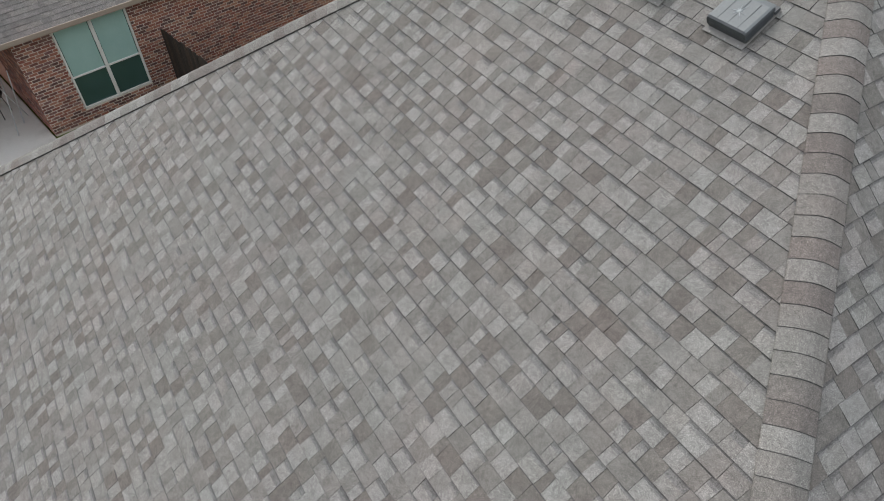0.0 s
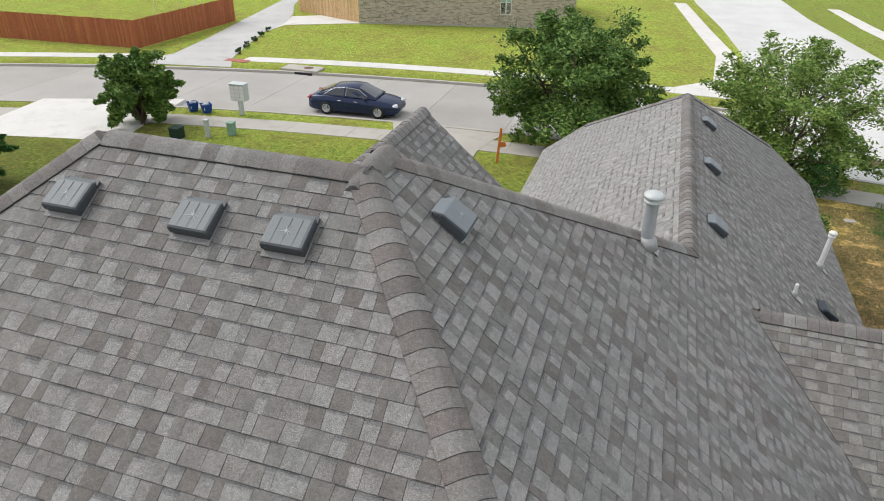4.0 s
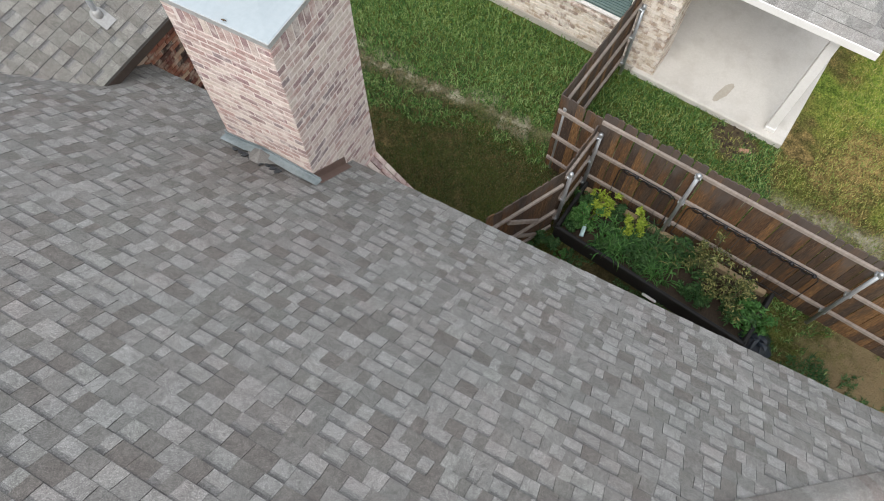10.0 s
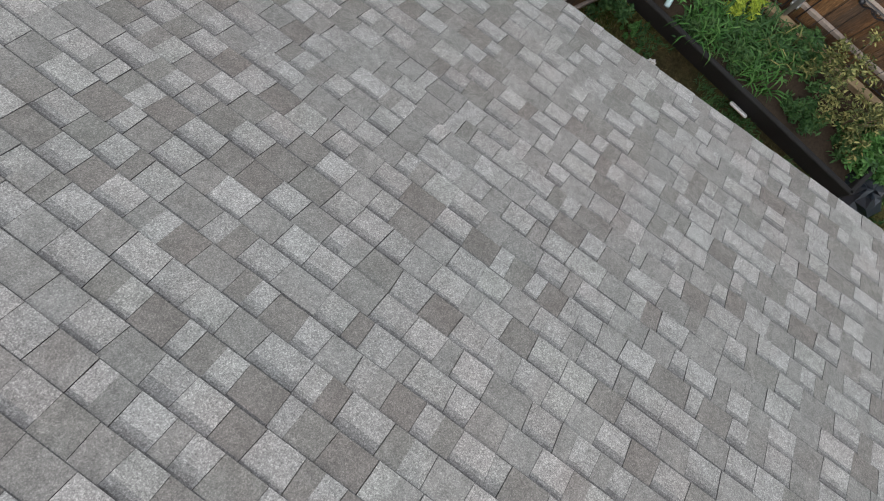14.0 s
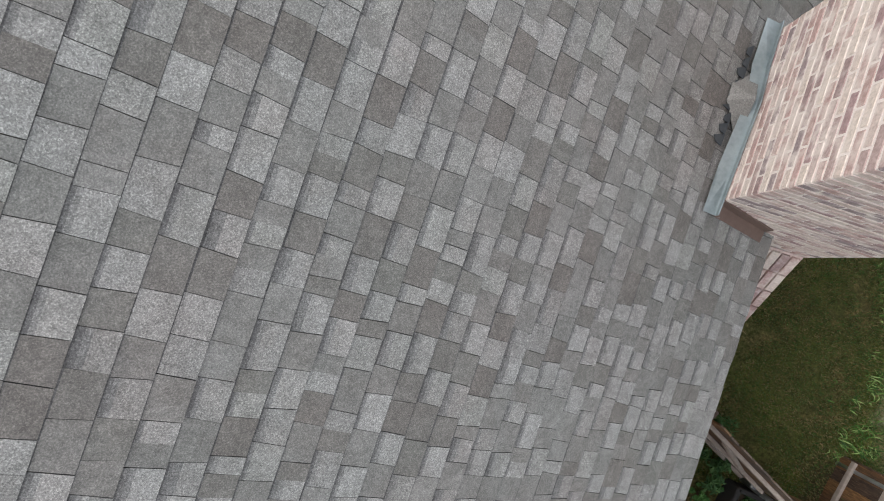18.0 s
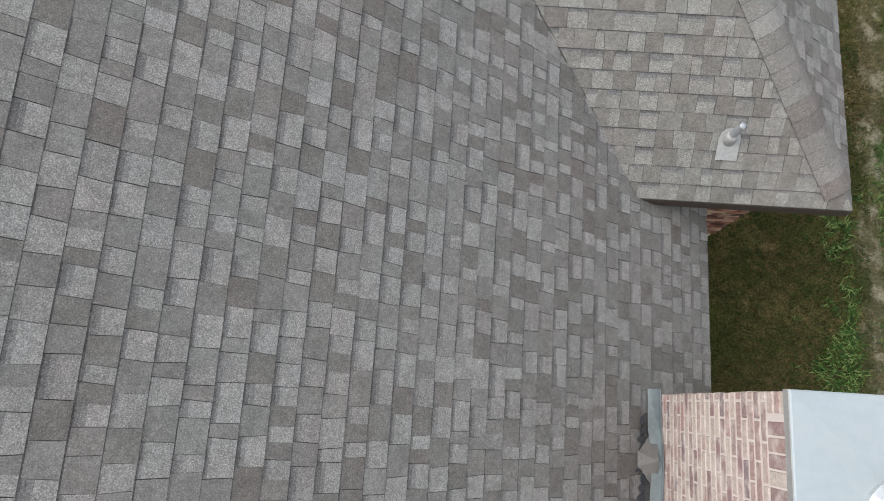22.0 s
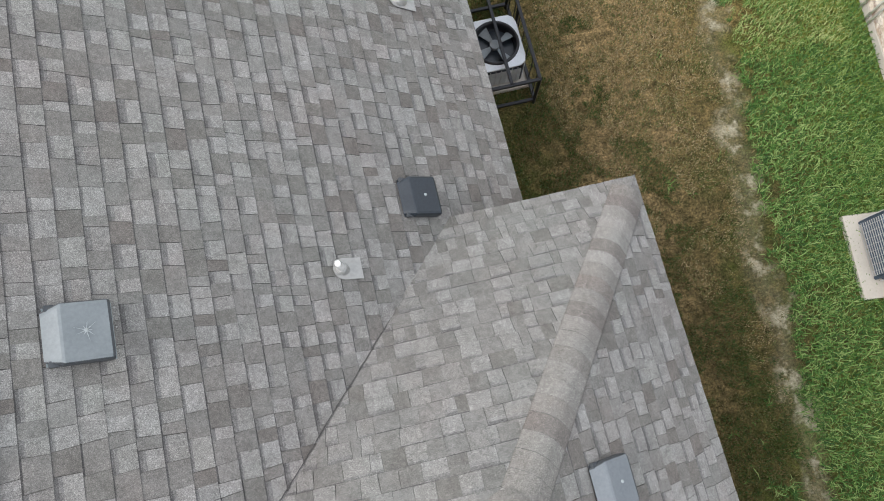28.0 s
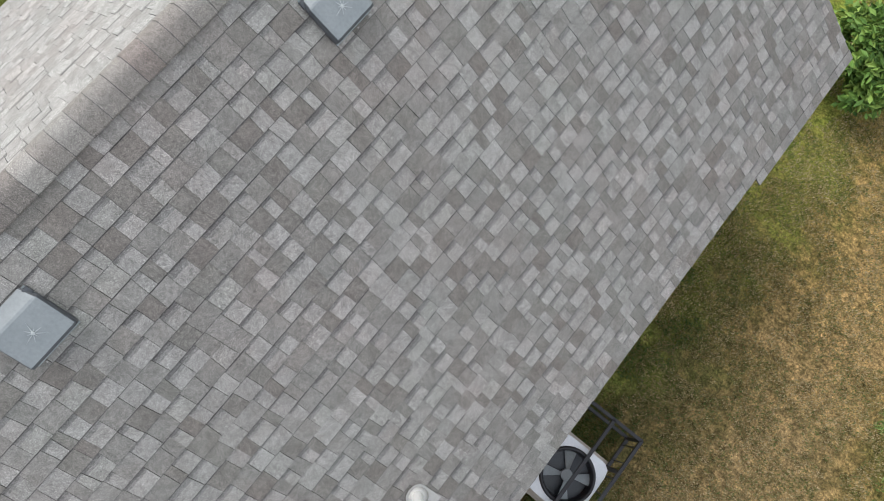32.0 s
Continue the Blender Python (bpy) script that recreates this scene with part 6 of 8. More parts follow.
for px, py, w, h, n, sd in ((6.25, 0.1, 0.7, 0.28, 30, 44), (6.2, 0.72, 0.7, 0.25, 30, 48), (6.45, -0.35, 0.7, 0.35, 26, 49), (6.05, -0.75, 0.6, 0.28, 22, 55), (6.1, -1.4, 0.7, 0.3, 24, 56), (6.7, 0.75, 0.4, 0.25, 14, 57), (6.3, 1.3, 0.5, 0.22, 20, 58), (6.72, 1.3, 0.4, 0.3, 14, 59), (5.75, 1.6, 0.5, 0.15, 12, 60)):
    shrub((px, py, 0.1), w, h, n, 0.035, LEAF_D, "low dark green plants filling the bed", sd, "plant")
shrub((6.4, -0.8, 0.12), 0.8, 0.95, 26, 0.026, LEAF_O, "leggy olive-yellow shrub in the bed", 45, "plant")
shrub((6.1, -1.2, 0.12), 0.8, 0.7, 26, 0.028, LEAF_O, "sprawling olive-green shrub over the bed's edge", 46, "plant")
shrub((5.98, -1.6, 0.05), 0.6, 0.5, 24, 0.04, LEAF_G, "dark green shrub at the bed's end", 47, "plant")


def strap_plant(at, r, n, label, seed, mat=LEAF_G, h=0.5):
    """A clump of long arching strap leaves."""
    rng = random.Random(seed)
    m = Mesh()
    for i in range(n):
        t = rng.uniform(0, 6.28)
        o = Vector((math.cos(t), math.sin(t), 0))
        s = Vector((-o.y, o.x, 0)) * rng.uniform(0.004, 0.008)
        rr, hh = r * rng.uniform(0.6, 1.1), h * rng.uniform(0.6, 1.1)
        b = Vector((rng.uniform(-1, 1), rng.uniform(-1, 1), 0)) * r * 0.9
        p = [b, b + o * rr * 0.35 + Vector((0, 0, hh * 0.8)), b + o * rr * 0.75 + Vector((0, 0, hh * 0.9)), b + o * rr + Vector((0, 0, hh * 0.55))]
        m.faces([p[0] - s, p[0] + s, p[1] + s, p[1] - s, p[2] + s, p[2] - s, p[3]], [(0, 1, 2, 3), (3, 2, 4, 5), (5, 4, 6)])
    ob = thing("strap_leaf_plant", label, "plant", at)
    part("foliage", m, mat, ob)
    return ob


strap_plant((6.2, 0.62, 0.12), 0.27, 170, "clump of long arching green leaves", 51, LEAF_G, 0.33)
strap_plant((6.38, 0.2, 0.12), 0.3, 170, "clump of long arching dark green leaves", 54, LEAF_D, 0.33)
strap_plant((6.15, -0.1, 0.12), 0.24, 150, "clump of long arching green leaves", 52, LEAF_G, 0.3)
strap_plant((6.35, -0.25, 0.12), 0.26, 18, "pale arching dry leaves in the bed", 53, LEAF_O, 0.5)
bot = Mesh().lathe([(0, 0), (0.033, 0.0), (0.035, 0.03), (0.035, 0.16), (0.014, 0.2), (0.014, 0.22), (0, 0.222)], n=12)
CYAN = surf("clear_cyan_plastic", (0.42, 0.62, 0.64), (0.6, 0.76, 0.78), 30, 4, 0.25, 0.0, 0.05, 0.6)
single("bottle", bot, CYAN, "clear pale blue plastic bottle lying in the bed", "bottle", True, pose(6.03, 1.12, 0.3, 84, 0, 95))
bag = Mesh().lathe([(0, 0), (0.05, 0.0), (0.075, 0.03), (0.06, 0.07), (0.03, 0.1), (0.035, 0.13), (0.0, 0.12)], n=9)
rgw = random.Random(31)
bag.v = [(x * rgw.uniform(0.7, 1.3), y * rgw.uniform(0.7, 1.3), z * rgw.uniform(0.8, 1.2)) for x, y, z in bag.v]
single("plastic_bag", bag, WHITE, "crumpled white plastic bag on the soil beside the wall", "litter", False, pose(5.52, 0.88, 0.0, 8, 0, 40))
sheet = Mesh().lathe([(0.0, 0.3), (0.1, 0.29), (0.19, 0.24), (0.25, 0.13), (0.27, 0.0)], n=12)
sheet.v = [(x * rgw.uniform(0.75, 1.2), y * rgw.uniform(0.75, 1.2), z * rgw.uniform(0.8, 1.15)) for x, y, z in sheet.v]
single("plastic_sheet", sheet, BLACKV, "bunched black plastic sheet over the end of the bed", "plastic sheet", False, pose(5.72, -1.82, 0.0, 0, 0, 20))
for x, y, w, sd in ((5.25, 1.4, 0.3, 71), (5.45, 1.1, 0.22, 72), (5.1, 0.75, 0.24, 73), (5.72, 1.3, 0.22, 77), (5.45, 0.35, 0.24, 79), (5.3, -0.5, 0.22, 76)):
    shrub((x, y, 0), w, 0.1, 6, 0.022, LEAF_G, "low green weeds between the wall and the raised bed", sd, "weed")
wt = Mesh().box((0, 0, 0), (0.24, 0.08, 0.03), bevel=0.01)
single("white_board", wt, WHITE, "small white plastic piece leaning on the bed's black edge", "litter", False, pose(5.67, -0.2, 0.1, 50, 0, 82))


single("brick_shard", Mesh().box((0, 0, 0.02), (0.2, 0.07, 0.05), bevel=0.008), BRICK_OWN, "broken red brick on the bare soil by the patio", "brick", False, pose(8.97, -0.67, 0.0, 0, 0, -75))
lump = Mesh()
rg = random.Random(21)
for k in range(26):
    t, r = rg.uniform(0, 6.28), 0.36 * math.sqrt(rg.random())
    q = rg.uniform(0.012, 0.032)
    lump.box((r * math.cos(t), r * math.sin(t), q * 0.5), (2 * q, 1.5 * q, 1.2 * q), Matrix.Rotation(t * 3, 3, "Z"), bevel=0.004)
cl = single("soil_clods", lump, SOIL, "dark clods of bare soil beside the patio slab", "soil", False, pose(9.08, -0.36, 0.0))
cl["kind"] = "stuff"


# ---- neighbouring houses ----
def window(host, m, w, h, label, split=0.45, sign=False):
    """A white twin window: frame, mullion, meeting rails, two upper panes with blinds and two lower dark panes, brick-side sill."""
    win = part("window", Mesh().box((0, 0.02, 0), (w, 0.02, h)), GLASS, host, label, at=m)
    f = 0.05
    for nm, c, s in (("frame", (0, -0.012, h / 2 - f / 2), (w, 0.05, f)), ("frame", (0, -0.012, -h / 2 + f / 2), (w, 0.05, f)),
                     ("frame", (-w / 2 + f / 2, -0.012, 0), (f, 0.05, h)), ("frame", (w / 2 - f / 2, -0.012, 0), (f, 0.05, h)),
                     ("mullion", (0, -0.02, 0), (0.085, 0.05, h)), ("meeting_rail", (-w / 4, -0.014, h * (0.5 - split)), (w / 2 - 0.1, 0.045, 0.045)),
                     ("meeting_rail", (w / 4, -0.014, h * (0.5 - split)), (w / 2 - 0.1, 0.045, 0.045))):
        part(nm, Mesh().box(c, s, bevel=0.006), WHITE, win)
    zt, zb = h / 2 - f, h * (0.5 - split)
    for sx in (-1, 1):
        c = (sx * (w / 4 - 0.005), -0.006, (zt + zb) / 2)
        if not (sign and sx == -1):
            part("blind", Mesh().box(c, (w / 2 - 0.13, 0.01, zt - zb - 0.04)), BLIND, win)
        else:
            part("flag", Mesh().box(c, (w / 2 - 0.13, 0.01, zt - zb - 0.04)), SIGN, win, "green printed flag with gold shapes and pale bars")
            for gx, gz, gw, gh, gm_ in ((0.12, 0.26, 0.2, 0.1, GOLD), (0.22, 0.18, 0.16, 0.08, GOLD), (-0.05, -0.26, 0.09, 0.1, WHITE), (0.08, -0.26, 0.09, 0.1, WHITE), (0.21, -0.26, 0.09, 0.1, WHITE)):
                part("print", Mesh().box((c[0] + gx, c[1] - 0.008, c[2] + gz), (gw, 0.004, gh), bevel=0.001), gm_, win)
    if sign:
        hz = zb + h / 2 - f - 0.06
        for i in range(13):
            part("blind_slat", Mesh().box((w / 4 - 0.005, 0.004, -h / 2 + f + 0.04 + hz * (i + 0.5) / 13), (w / 2 - 0.14, 0.012, hz / 13 * 0.62)), BLIND_D, win, "grey-green blind slat")
    return win


BLIND_D = surf("slatted_blind", (0.13, 0.2, 0.2), (0.2, 0.28, 0.275), 20, 2, 0.6)
GOLD = surf("gold_print", (0.42, 0.4, 0.16), (0.52, 0.5, 0.24), 12, 3, 0.7)
SIGN = surf("green_flag_cloth", (0.03, 0.15, 0.1), (0.06, 0.24, 0.17), 5, 3, 0.7, dirt=(0.4, 0.42, 0.22))


def hip_house(name, label, origin, rz, length, depth, wall_h, over, pitch, brick, mortar, roofmat, trim, seed, base=0.0, bw=0.2, bh=0.07, hole=None, porch=None, ext=0.0, footing=True):
    """A one-storey house with its near wall along local y from 0 to length, at local x = 0; the house lies towards +x."""
    ob = thing(name, label, "house", origin, rz)
    m = Mesh()
    y_s = porch or 0.0
    if hole:
        a, b, c, d = hole
        for ya, yb, za, zb in ((y_s, a, 0, wall_h), (b, length, 0, wall_h), (a, b, 0, c), (a, b, d, wall_h)):
            m.box((0.09, (ya + yb) / 2, (za + zb) / 2), (0.2, yb - ya, zb - za))
    else:
        m.box((0.09, (length + y_s) / 2, wall_h / 2), (0.2, length - y_s, wall_h))
    w = part("wall", m, mortar, ob)
    for nm, c, sz in (("end_wall", (depth / 2, y_s + 0.1, wall_h / 2), (depth - 0.4, 0.2, wall_h)), ("end_wall", (depth / 2, length - 0.1, wall_h / 2), (depth - 0.4, 0.2, wall_h)), ("back_wall", (depth - 0.1, length / 2, wall_h / 2), (0.2, length, wall_h))):
        part(nm, Mesh().box(c, sz), brick, ob)
    foot = Mesh().box((0.02, (length + y_s) / 2, 0.065), (0.12, length - y_s, 0.13))
    if footing:
        part("footing", foot, CONC, ob, "bare concrete footing")
    # hip roof
    e = over
    x0, x1, y0, y1 = -e, depth + e, -e, length + e + ext
    half = (x1 - x0) / 2
    zr = wall_h + half * pitch
    r0, r1 = (x0 + half, y0 + half), (x0 + half, y1 - half)
    A, B, C, D = (x0, y0, wall_h), (x1, y0, wall_h), (x1, y1, wall_h), (x0, y1, wall_h)
    P, Q = (*r0, zr), (*r1, zr)
    rf = Mesh()
    for ring in ([A, P, Q, D][::-1], [A, B, P], [C, D, Q], [B, C, Q, P]):
        rf.prism(ring, (0, 0, -0.1))
    roof = part("roof", rf, DECK, ob)
    cs = Mesh()
    k = math.sqrt(1 + pitch * pitch)
    rng = random.Random(seed)
    rows = int(half * k / 0.145)
    for r in range(rows):
        v = r * 0.145
        dx = v / k
        z = wall_h + dx * pitch
        v2 = (v + 0.15) / k
        ya, yb = y0 + dx, y1 - dx
        y = ya
        while y < yb - 0.02:
            ww = min(rng.choice((0.14, 0.18, 0.22, 0.26, 0.32)), yb - y)
            up = 0.01 if rng.random() < 0.55 else 0.006
            cs.prism([(x0 + dx, y, z + up), (x0 + v2, y, wall_h + v2 * pitch + 0.002), (x0 + v2, y + ww, wall_h + v2 * pitch + 0.002), (x0 + dx, y + ww, z + up)][::-1], (0, 0, -0.014))
            cs.m[-4:] = [1] * 4
            y += ww
    s = part("shingle_field", cs, [roofmat, BAND], roof)
    s["kind"] = "stuff"
    # the hip that faces the street and the one that faces the gardens
    for ya, sg in ((y0, 1), (y1, -1)):
        cs2 = Mesh()
        for r in range(rows):
            v = r * 0.145
            dx = v / k
            v2 = (v + 0.15) / k
            xa, xe = x0 + dx, x1 - dx
            while xa < xe - 0.02:
                xb = min(xa + rng.choice((0.16, 0.22, 0.28, 0.36)), xe)
                up = 0.01 if rng.random() < 0.55 else 0.006
                ta, tb = max(xa, x0 + v2), min(xb, x1 - v2)
                if tb > ta + 0.01:
                    cs2.prism([(xa, ya + sg * dx, wall_h + dx * pitch + up), (xb, ya + sg * dx, wall_h + dx * pitch + up), (tb, ya + sg * v2, wall_h + v2 * pitch + 0.002), (ta, ya + sg * v2, wall_h + v2 * pitch + 0.002)][::sg], (0, 0, -0.012))
                    cs2.m[-4:] = [1] * 4
                xa = xb
        s = part("hip_field", cs2, [roofmat, BAND], roof)
        s["kind"] = "stuff"
    fa = Mesh()
    fa.box((x0 - 0.012, (y0 + y1) / 2, wall_h - 0.05), (0.024, y1 - y0, 0.11))
    part("fascia", fa, trim, ob)
    fb = Mesh()
    fb.box((half, y0 - 0.012, wall_h - 0.06), (x1 - x0, 0.03, 0.15))
    part("fascia", fb, trim, ob)
    fc = Mesh()
    fc.box((half, y1 + 0.012, wall_h - 0.06), (x1 - x0, 0.03, 0.15))
    part("fascia", fc, trim, ob)
    sf = Mesh().box(((x0 + 0.0) / 2 - 0.0, (y0 + y1) / 2, wall_h - 0.12), (e, y1 - y0 - 0.1, 0.015))
    part("soffit", sf, trim, ob)
    return ob, w


WY0, WY1, WZ0, WZ1 = 3.06, 5.0, 0.9, 2.58
# east house: tan tumbled brick, white trim, a covered patio at its garden end
E_RZ = -6.0
eh, ehw = hip_house("house", "one-storey house of pale tumbled brick with white trim and grey roof", (9.39, -1.05, 0), E_RZ, 18.5, 12.5, 2.72, 0.32, 0.6, BRICK_TAN, MORTAR, NEIGH, WHITE, 61, hole=(WY0, WY1, WZ0, WZ1), porch=2.7, ext=0.7)


def face_bricks(host, y0, y1, z0, z1, holes, mat, seed, bw=0.2, bh=0.068, j=0.012, own=0, own_y=(0, 0), x=0.0, sgn=-1):
    """Bricks on the local wall face at x, with openings left free."""
    rng = random.Random(seed)
    jm, cache, n = Mesh(), {}, 0
    r, z = 0, z0
    while z + bh <= z1:
        y = y0 - (bw / 2 if r % 2 else 0)
        while y < y1:
            a, b = max(y, y0), min(y + bw, y1)
            ym, zm = (a + b) / 2, z + bh / 2
            for h in holes:
                if h[2] - 0.03 < zm < h[3] + 0.03 and a < h[1] and b > h[0]:
                    a, b = (a, min(b, h[0])) if a < h[0] else (max(a, h[1]), b)
            ym = (a + b) / 2
            if b - a > 0.03:
                out = rng.uniform(0.0, 0.012)
                if n < own and own_y[0] < ym < own_y[1]:
                    key = round(b - a, 2)
                    if key not in cache:
                        cache[key] = Mesh().box((0, 0, 0), (0.03, key, bh), bevel=0.006).data("brick", mat)
                    part("brick", cache[key], None, host, at=pose(x + sgn * (0.0 + out), ym, zm, rng.uniform(-1, 1), 0, rng.uniform(-1.5, 1.5)))
                    n += 1
                else:
                    jm.box((x + sgn * out, ym, zm), (0.03, b - a, bh))
            y += bw + j
        z += bh + j
        r += 1
    s = part("brickwork", jm, mat, host)
    s["kind"] = "stuff"


face_bricks(ehw, 2.7, 18.5, 0.14, 2.6, [(WY0, WY1, WZ0, WZ1)], BRICK_TAN, 62, own=300, own_y=(2.7, 8.0))
window(eh, pose(0.035, (WY0 + WY1) / 2, (WZ0 + WZ1) / 2, 0, 0, -90), WY1 - WY0 - 0.02, WZ1 - WZ0 - 0.02, "white twin window with a green flag and blinds", 0.5, True)
sill = Mesh().box((-0.03, (WY0 + WY1) / 2, WZ0 - 0.035), (0.09, WY1 - WY0 + 0.1, 0.07), bevel=0.01)
part("window_sill", sill, BRICK_TAN, eh, "sloping brick sill")
# patio end
pat = Mesh().box((2.72, 1.3, 0.06), (5.62, 2.85, 0.14), bevel=0.02)
part("patio_slab", pat, PATIO, eh, "bare concrete patio slab with a dark stain")
P_ST = eh.matrix_basis.inverted() @ Vector((9.88, 0.05, 0))
st = Mesh()
rg = random.Random(3)
st.poly([(P_ST.x + 0.27 * math.cos(t) * rg.uniform(0.7, 1.1) + 0.12 * math.sin(t), P_ST.y + 0.055 * math.sin(t) * rg.uniform(0.5, 1.2) - 0.1 * math.cos(t), 0.134) for t in [i * 0.45 for i in range(14)]])
part("stain", st, surf("dark_stain", (0.38, 0.345, 0.29), (0.47, 0.43, 0.365), 20, 6, 0.9), eh, "dark damp stain")
po = Mesh().box((0.12, 0.18, 1.38), (0.15, 0.15, 2.5), bevel=0.012)
pp = part("patio_post", po, WHITE, eh, "white boxed patio post")
part("post_base", Mesh().box((0.12, 0.18, 0.18), (0.18, 0.18, 0.1), bevel=0.015), WHITE, pp)
pil = Mesh().box((0.32, 2.65, 1.3), (0.62, 0.55, 2.6))
pl = part("brick_pier", pil, MORTAR, eh, "brick pier at the patio corner")
pb = Mesh()
rgb = random.Random(14)
for r in range(31):
    z = 0.16 + r * 0.08
    for i in range(3):
        pb.box((0.01 - rgb.uniform(0, 0.01), 2.38 + (i + 0.5) * 0.182 + (0.03 if r % 2 else -0.03), z), (0.03, 0.17, 0.066))
        pb.box((0.1 + i * 0.21 + (0.05 if r % 2 else 0), 2.37 - rgb.uniform(0, 0.01), z), (0.19, 0.03, 0.066))
s = part("brickwork", pb, BRICK_TAN, pl)
s["kind"] = "stuff"
beam = Mesh().box((2.6, 0.2, 2.56), (5.4, 0.2, 0.2)).box((0.14, 1.4, 2.56), (0.2, 2.2, 0.2))
part("patio_beam", beam, WHITE, eh)

meter_m = eh.matrix_basis @ Matrix.Translation((-0.02, 15.15, 0))
mt = thing("electric_meter", "pale grey meter boxes with conduits on the brick wall", "electric meter")
mt.matrix_basis = meter_m
part("box", Mesh().box((-0.08, 0.1, 1.72), (0.16, 0.3, 0.5), bevel=0.02), PALEBOX, mt)
part("box", Mesh().box((-0.07, -0.22, 1.55), (0.14, 0.24, 0.42), bevel=0.02), PALEBOX, mt)
part("meter_glass", Mesh().tube([(-0.15, 0.1, 1.78), (-0.22, 0.1, 1.78)], 0.085, 18), PALEBOX, mt, "", True)
for y, l in ((0.18, 1.5), (0.02, 1.5), (-0.2, 1.4), (-0.3, 1.4)):
    part("conduit", Mesh().tube([(-0.05, y, l), (-0.05, y, 0.0)], 0.02, 8), PVC, mt, "", True)
part("conduit", Mesh().tube([(-0.05, 0.1, 1.95), (-0.05, 0.1, 2.6)], 0.03, 8), PVC_G, mt, "", True)
db = thing("disconnect_box", "small grey electric box with a loose cable above the condenser", "electric box")
db.matrix_basis = eh.matrix_basis @ Matrix.Translation((-0.02, 11.75, 0))
part("box", Mesh().box((-0.06, 0, 1.35), (0.11, 0.2, 0.26), bevel=0.02), PALEBOX, db)
part("cable", Mesh().tube([(-0.06, -0.02, 1.25), (-0.1, 0.06, 0.95), (-0.22, 0.1, 0.6), (-0.3, 0.05, 0.35)], 0.014, 8), RUBBER, db, "", True)
gmx = thing("gas_meter", "small grey pipes rising beside the wall", "gas meter")
gmx.matrix_basis = eh.matrix_basis @ Matrix.Translation((-0.25, 16.8, -0.1))
part("pipe", Mesh().tube([(0, 0, 0), (0, 0, 0.5), (0.2, 0, 0.55)], 0.025, 8), PVC_G, gmx, "", True)
part("pipe", Mesh().tube([(0, -0.4, 0), (0, -0.4, 0.45), (0.2, -0.4, 0.5)], 0.02, 8), PVC_G, gmx, "", True)
evp = thing("vent_pipe", "white pipe through a black flashing on the pale house's roof", "vent pipe")
evp.matrix_basis = eh.matrix_basis @ Matrix.Translation((0.42, 6.66, 2.72 + 0.74 * 0.6))
part("flashing", Mesh().box((0.02, 0, 0.024), (0.3, 0.34, 0.01), Matrix.Rotation(radians(-31), 3, "Y"), bevel=0.003), BLACKV, evp, "black rubber flashing")
part("boot", Mesh().tube([(0, 0, 0), (0, 0, 0.09)], [0.07, 0.045], 14), BLACKV, evp, "", True)
part("pipe", Mesh().tube([(0, 0, 0.02), (0, 0, 0.36)], 0.032, 12), PVC, evp, "", True)
dish = thing("satellite_dish", "dark grey satellite dish on a tripod on the roof", "satellite dish")
dish.matrix_basis = eh.matrix_basis @ Matrix.Translation((0.35, 16.1, 2.72 + 0.67 * 0.6))
dm = Mesh()
prof = [(0.0, 0.0), (0.12, 0.008), (0.25, 0.035), (0.36, 0.075), (0.37, 0.08), (0.25, 0.028), (0.12, -0.004), (0.0, -0.012)]
dm.lathe(prof, (0, 0, 0), 24)
part("reflector", Mesh_turn(dm, Matrix.Translation((0, 0, 0.55)) @ pose(0, 0, 0, 60, 0, -150)), DISHG, dish, "", True)
part("mast", Mesh().tube([(0, 0, 0), (0, 0, 0.5)], 0.025, 8), METAL, dish, "", True)
for a in (0.6, 2.8):
    part("strut", Mesh().tube([(0.35 * math.cos(a), 0.35 * math.sin(a), 0.6 * 0.35 * math.cos(a)), (0, 0, 0.35)], 0.012, 6), METAL, dish, "", True)
part("feed_arm", Mesh().tube([(0, 0, 0.4), (-0.28, 0.3, 0.62)], 0.014, 6), METAL, dish, "", True)
part("feed_horn", Mesh().box((-0.28, 0.3, 0.66), (0.12, 0.08, 0.1), bevel=0.02), PALEBOX, dish)

# west house: dark red brick, low brown-grey roof, seen over the hip; its local y runs from the street end to the garden end
WL = 13.9
wh, whw = hip_house("house", "one-storey dark red brick house with a brown-grey roof", (-19.88, 12.76, 0), 190.7, WL, 12.0, 2.78, 0.3, 0.55, BRICK_RED, MORTAR_RED, NEIGH_W, CREAM, 71, hole=(WL - 2.8, WL - 0.92, 0.38, 2.64), ext=3.6, footing=False)
w0, w1, wz0, wz1 = WL - 2.8, WL - 0.92, 0.38, 2.64
face_bricks(whw, 0.0, WL, 0.06, 2.62, [(w0, w1, wz0, wz1)], BRICK_RED, 72, bw=0.19, bh=0.06, j=0.018, own=300, own_y=(WL - 4.2, WL))
window(wh, pose(0.035, (w0 + w1) / 2, (wz0 + wz1) / 2, 0, 0, -90), w1 - w0 - 0.02, wz1 - wz0 - 0.02, "white twin window with pale green blinds and dark lower panes", 0.6)
end = Mesh()
rgb = random.Random(15)
for r in range(32):
    for i in range(12):
        end.box((0.1 + i * 0.212 + (0.1 if r % 2 else 0), WL - 0.0 + rgb.uniform(0, 0.008), 0.1 + r * 0.08), (0.195, 0.02, 0.06))
s = part("end_brickwork", end, BRICK_RED, wh)
s["kind"] = "stuff"
frieze = Mesh()
for i in range(int(WL / 0.08)):
    if not w0 < (i + 0.5) * 0.08 < w1:
        frieze.box((-0.012, (i + 0.5) * 0.08, 2.69), (0.035, 0.068, 0.1))
s = part("soldier_course", frieze, BRICK_RED, wh)
s["kind"] = "stuff"
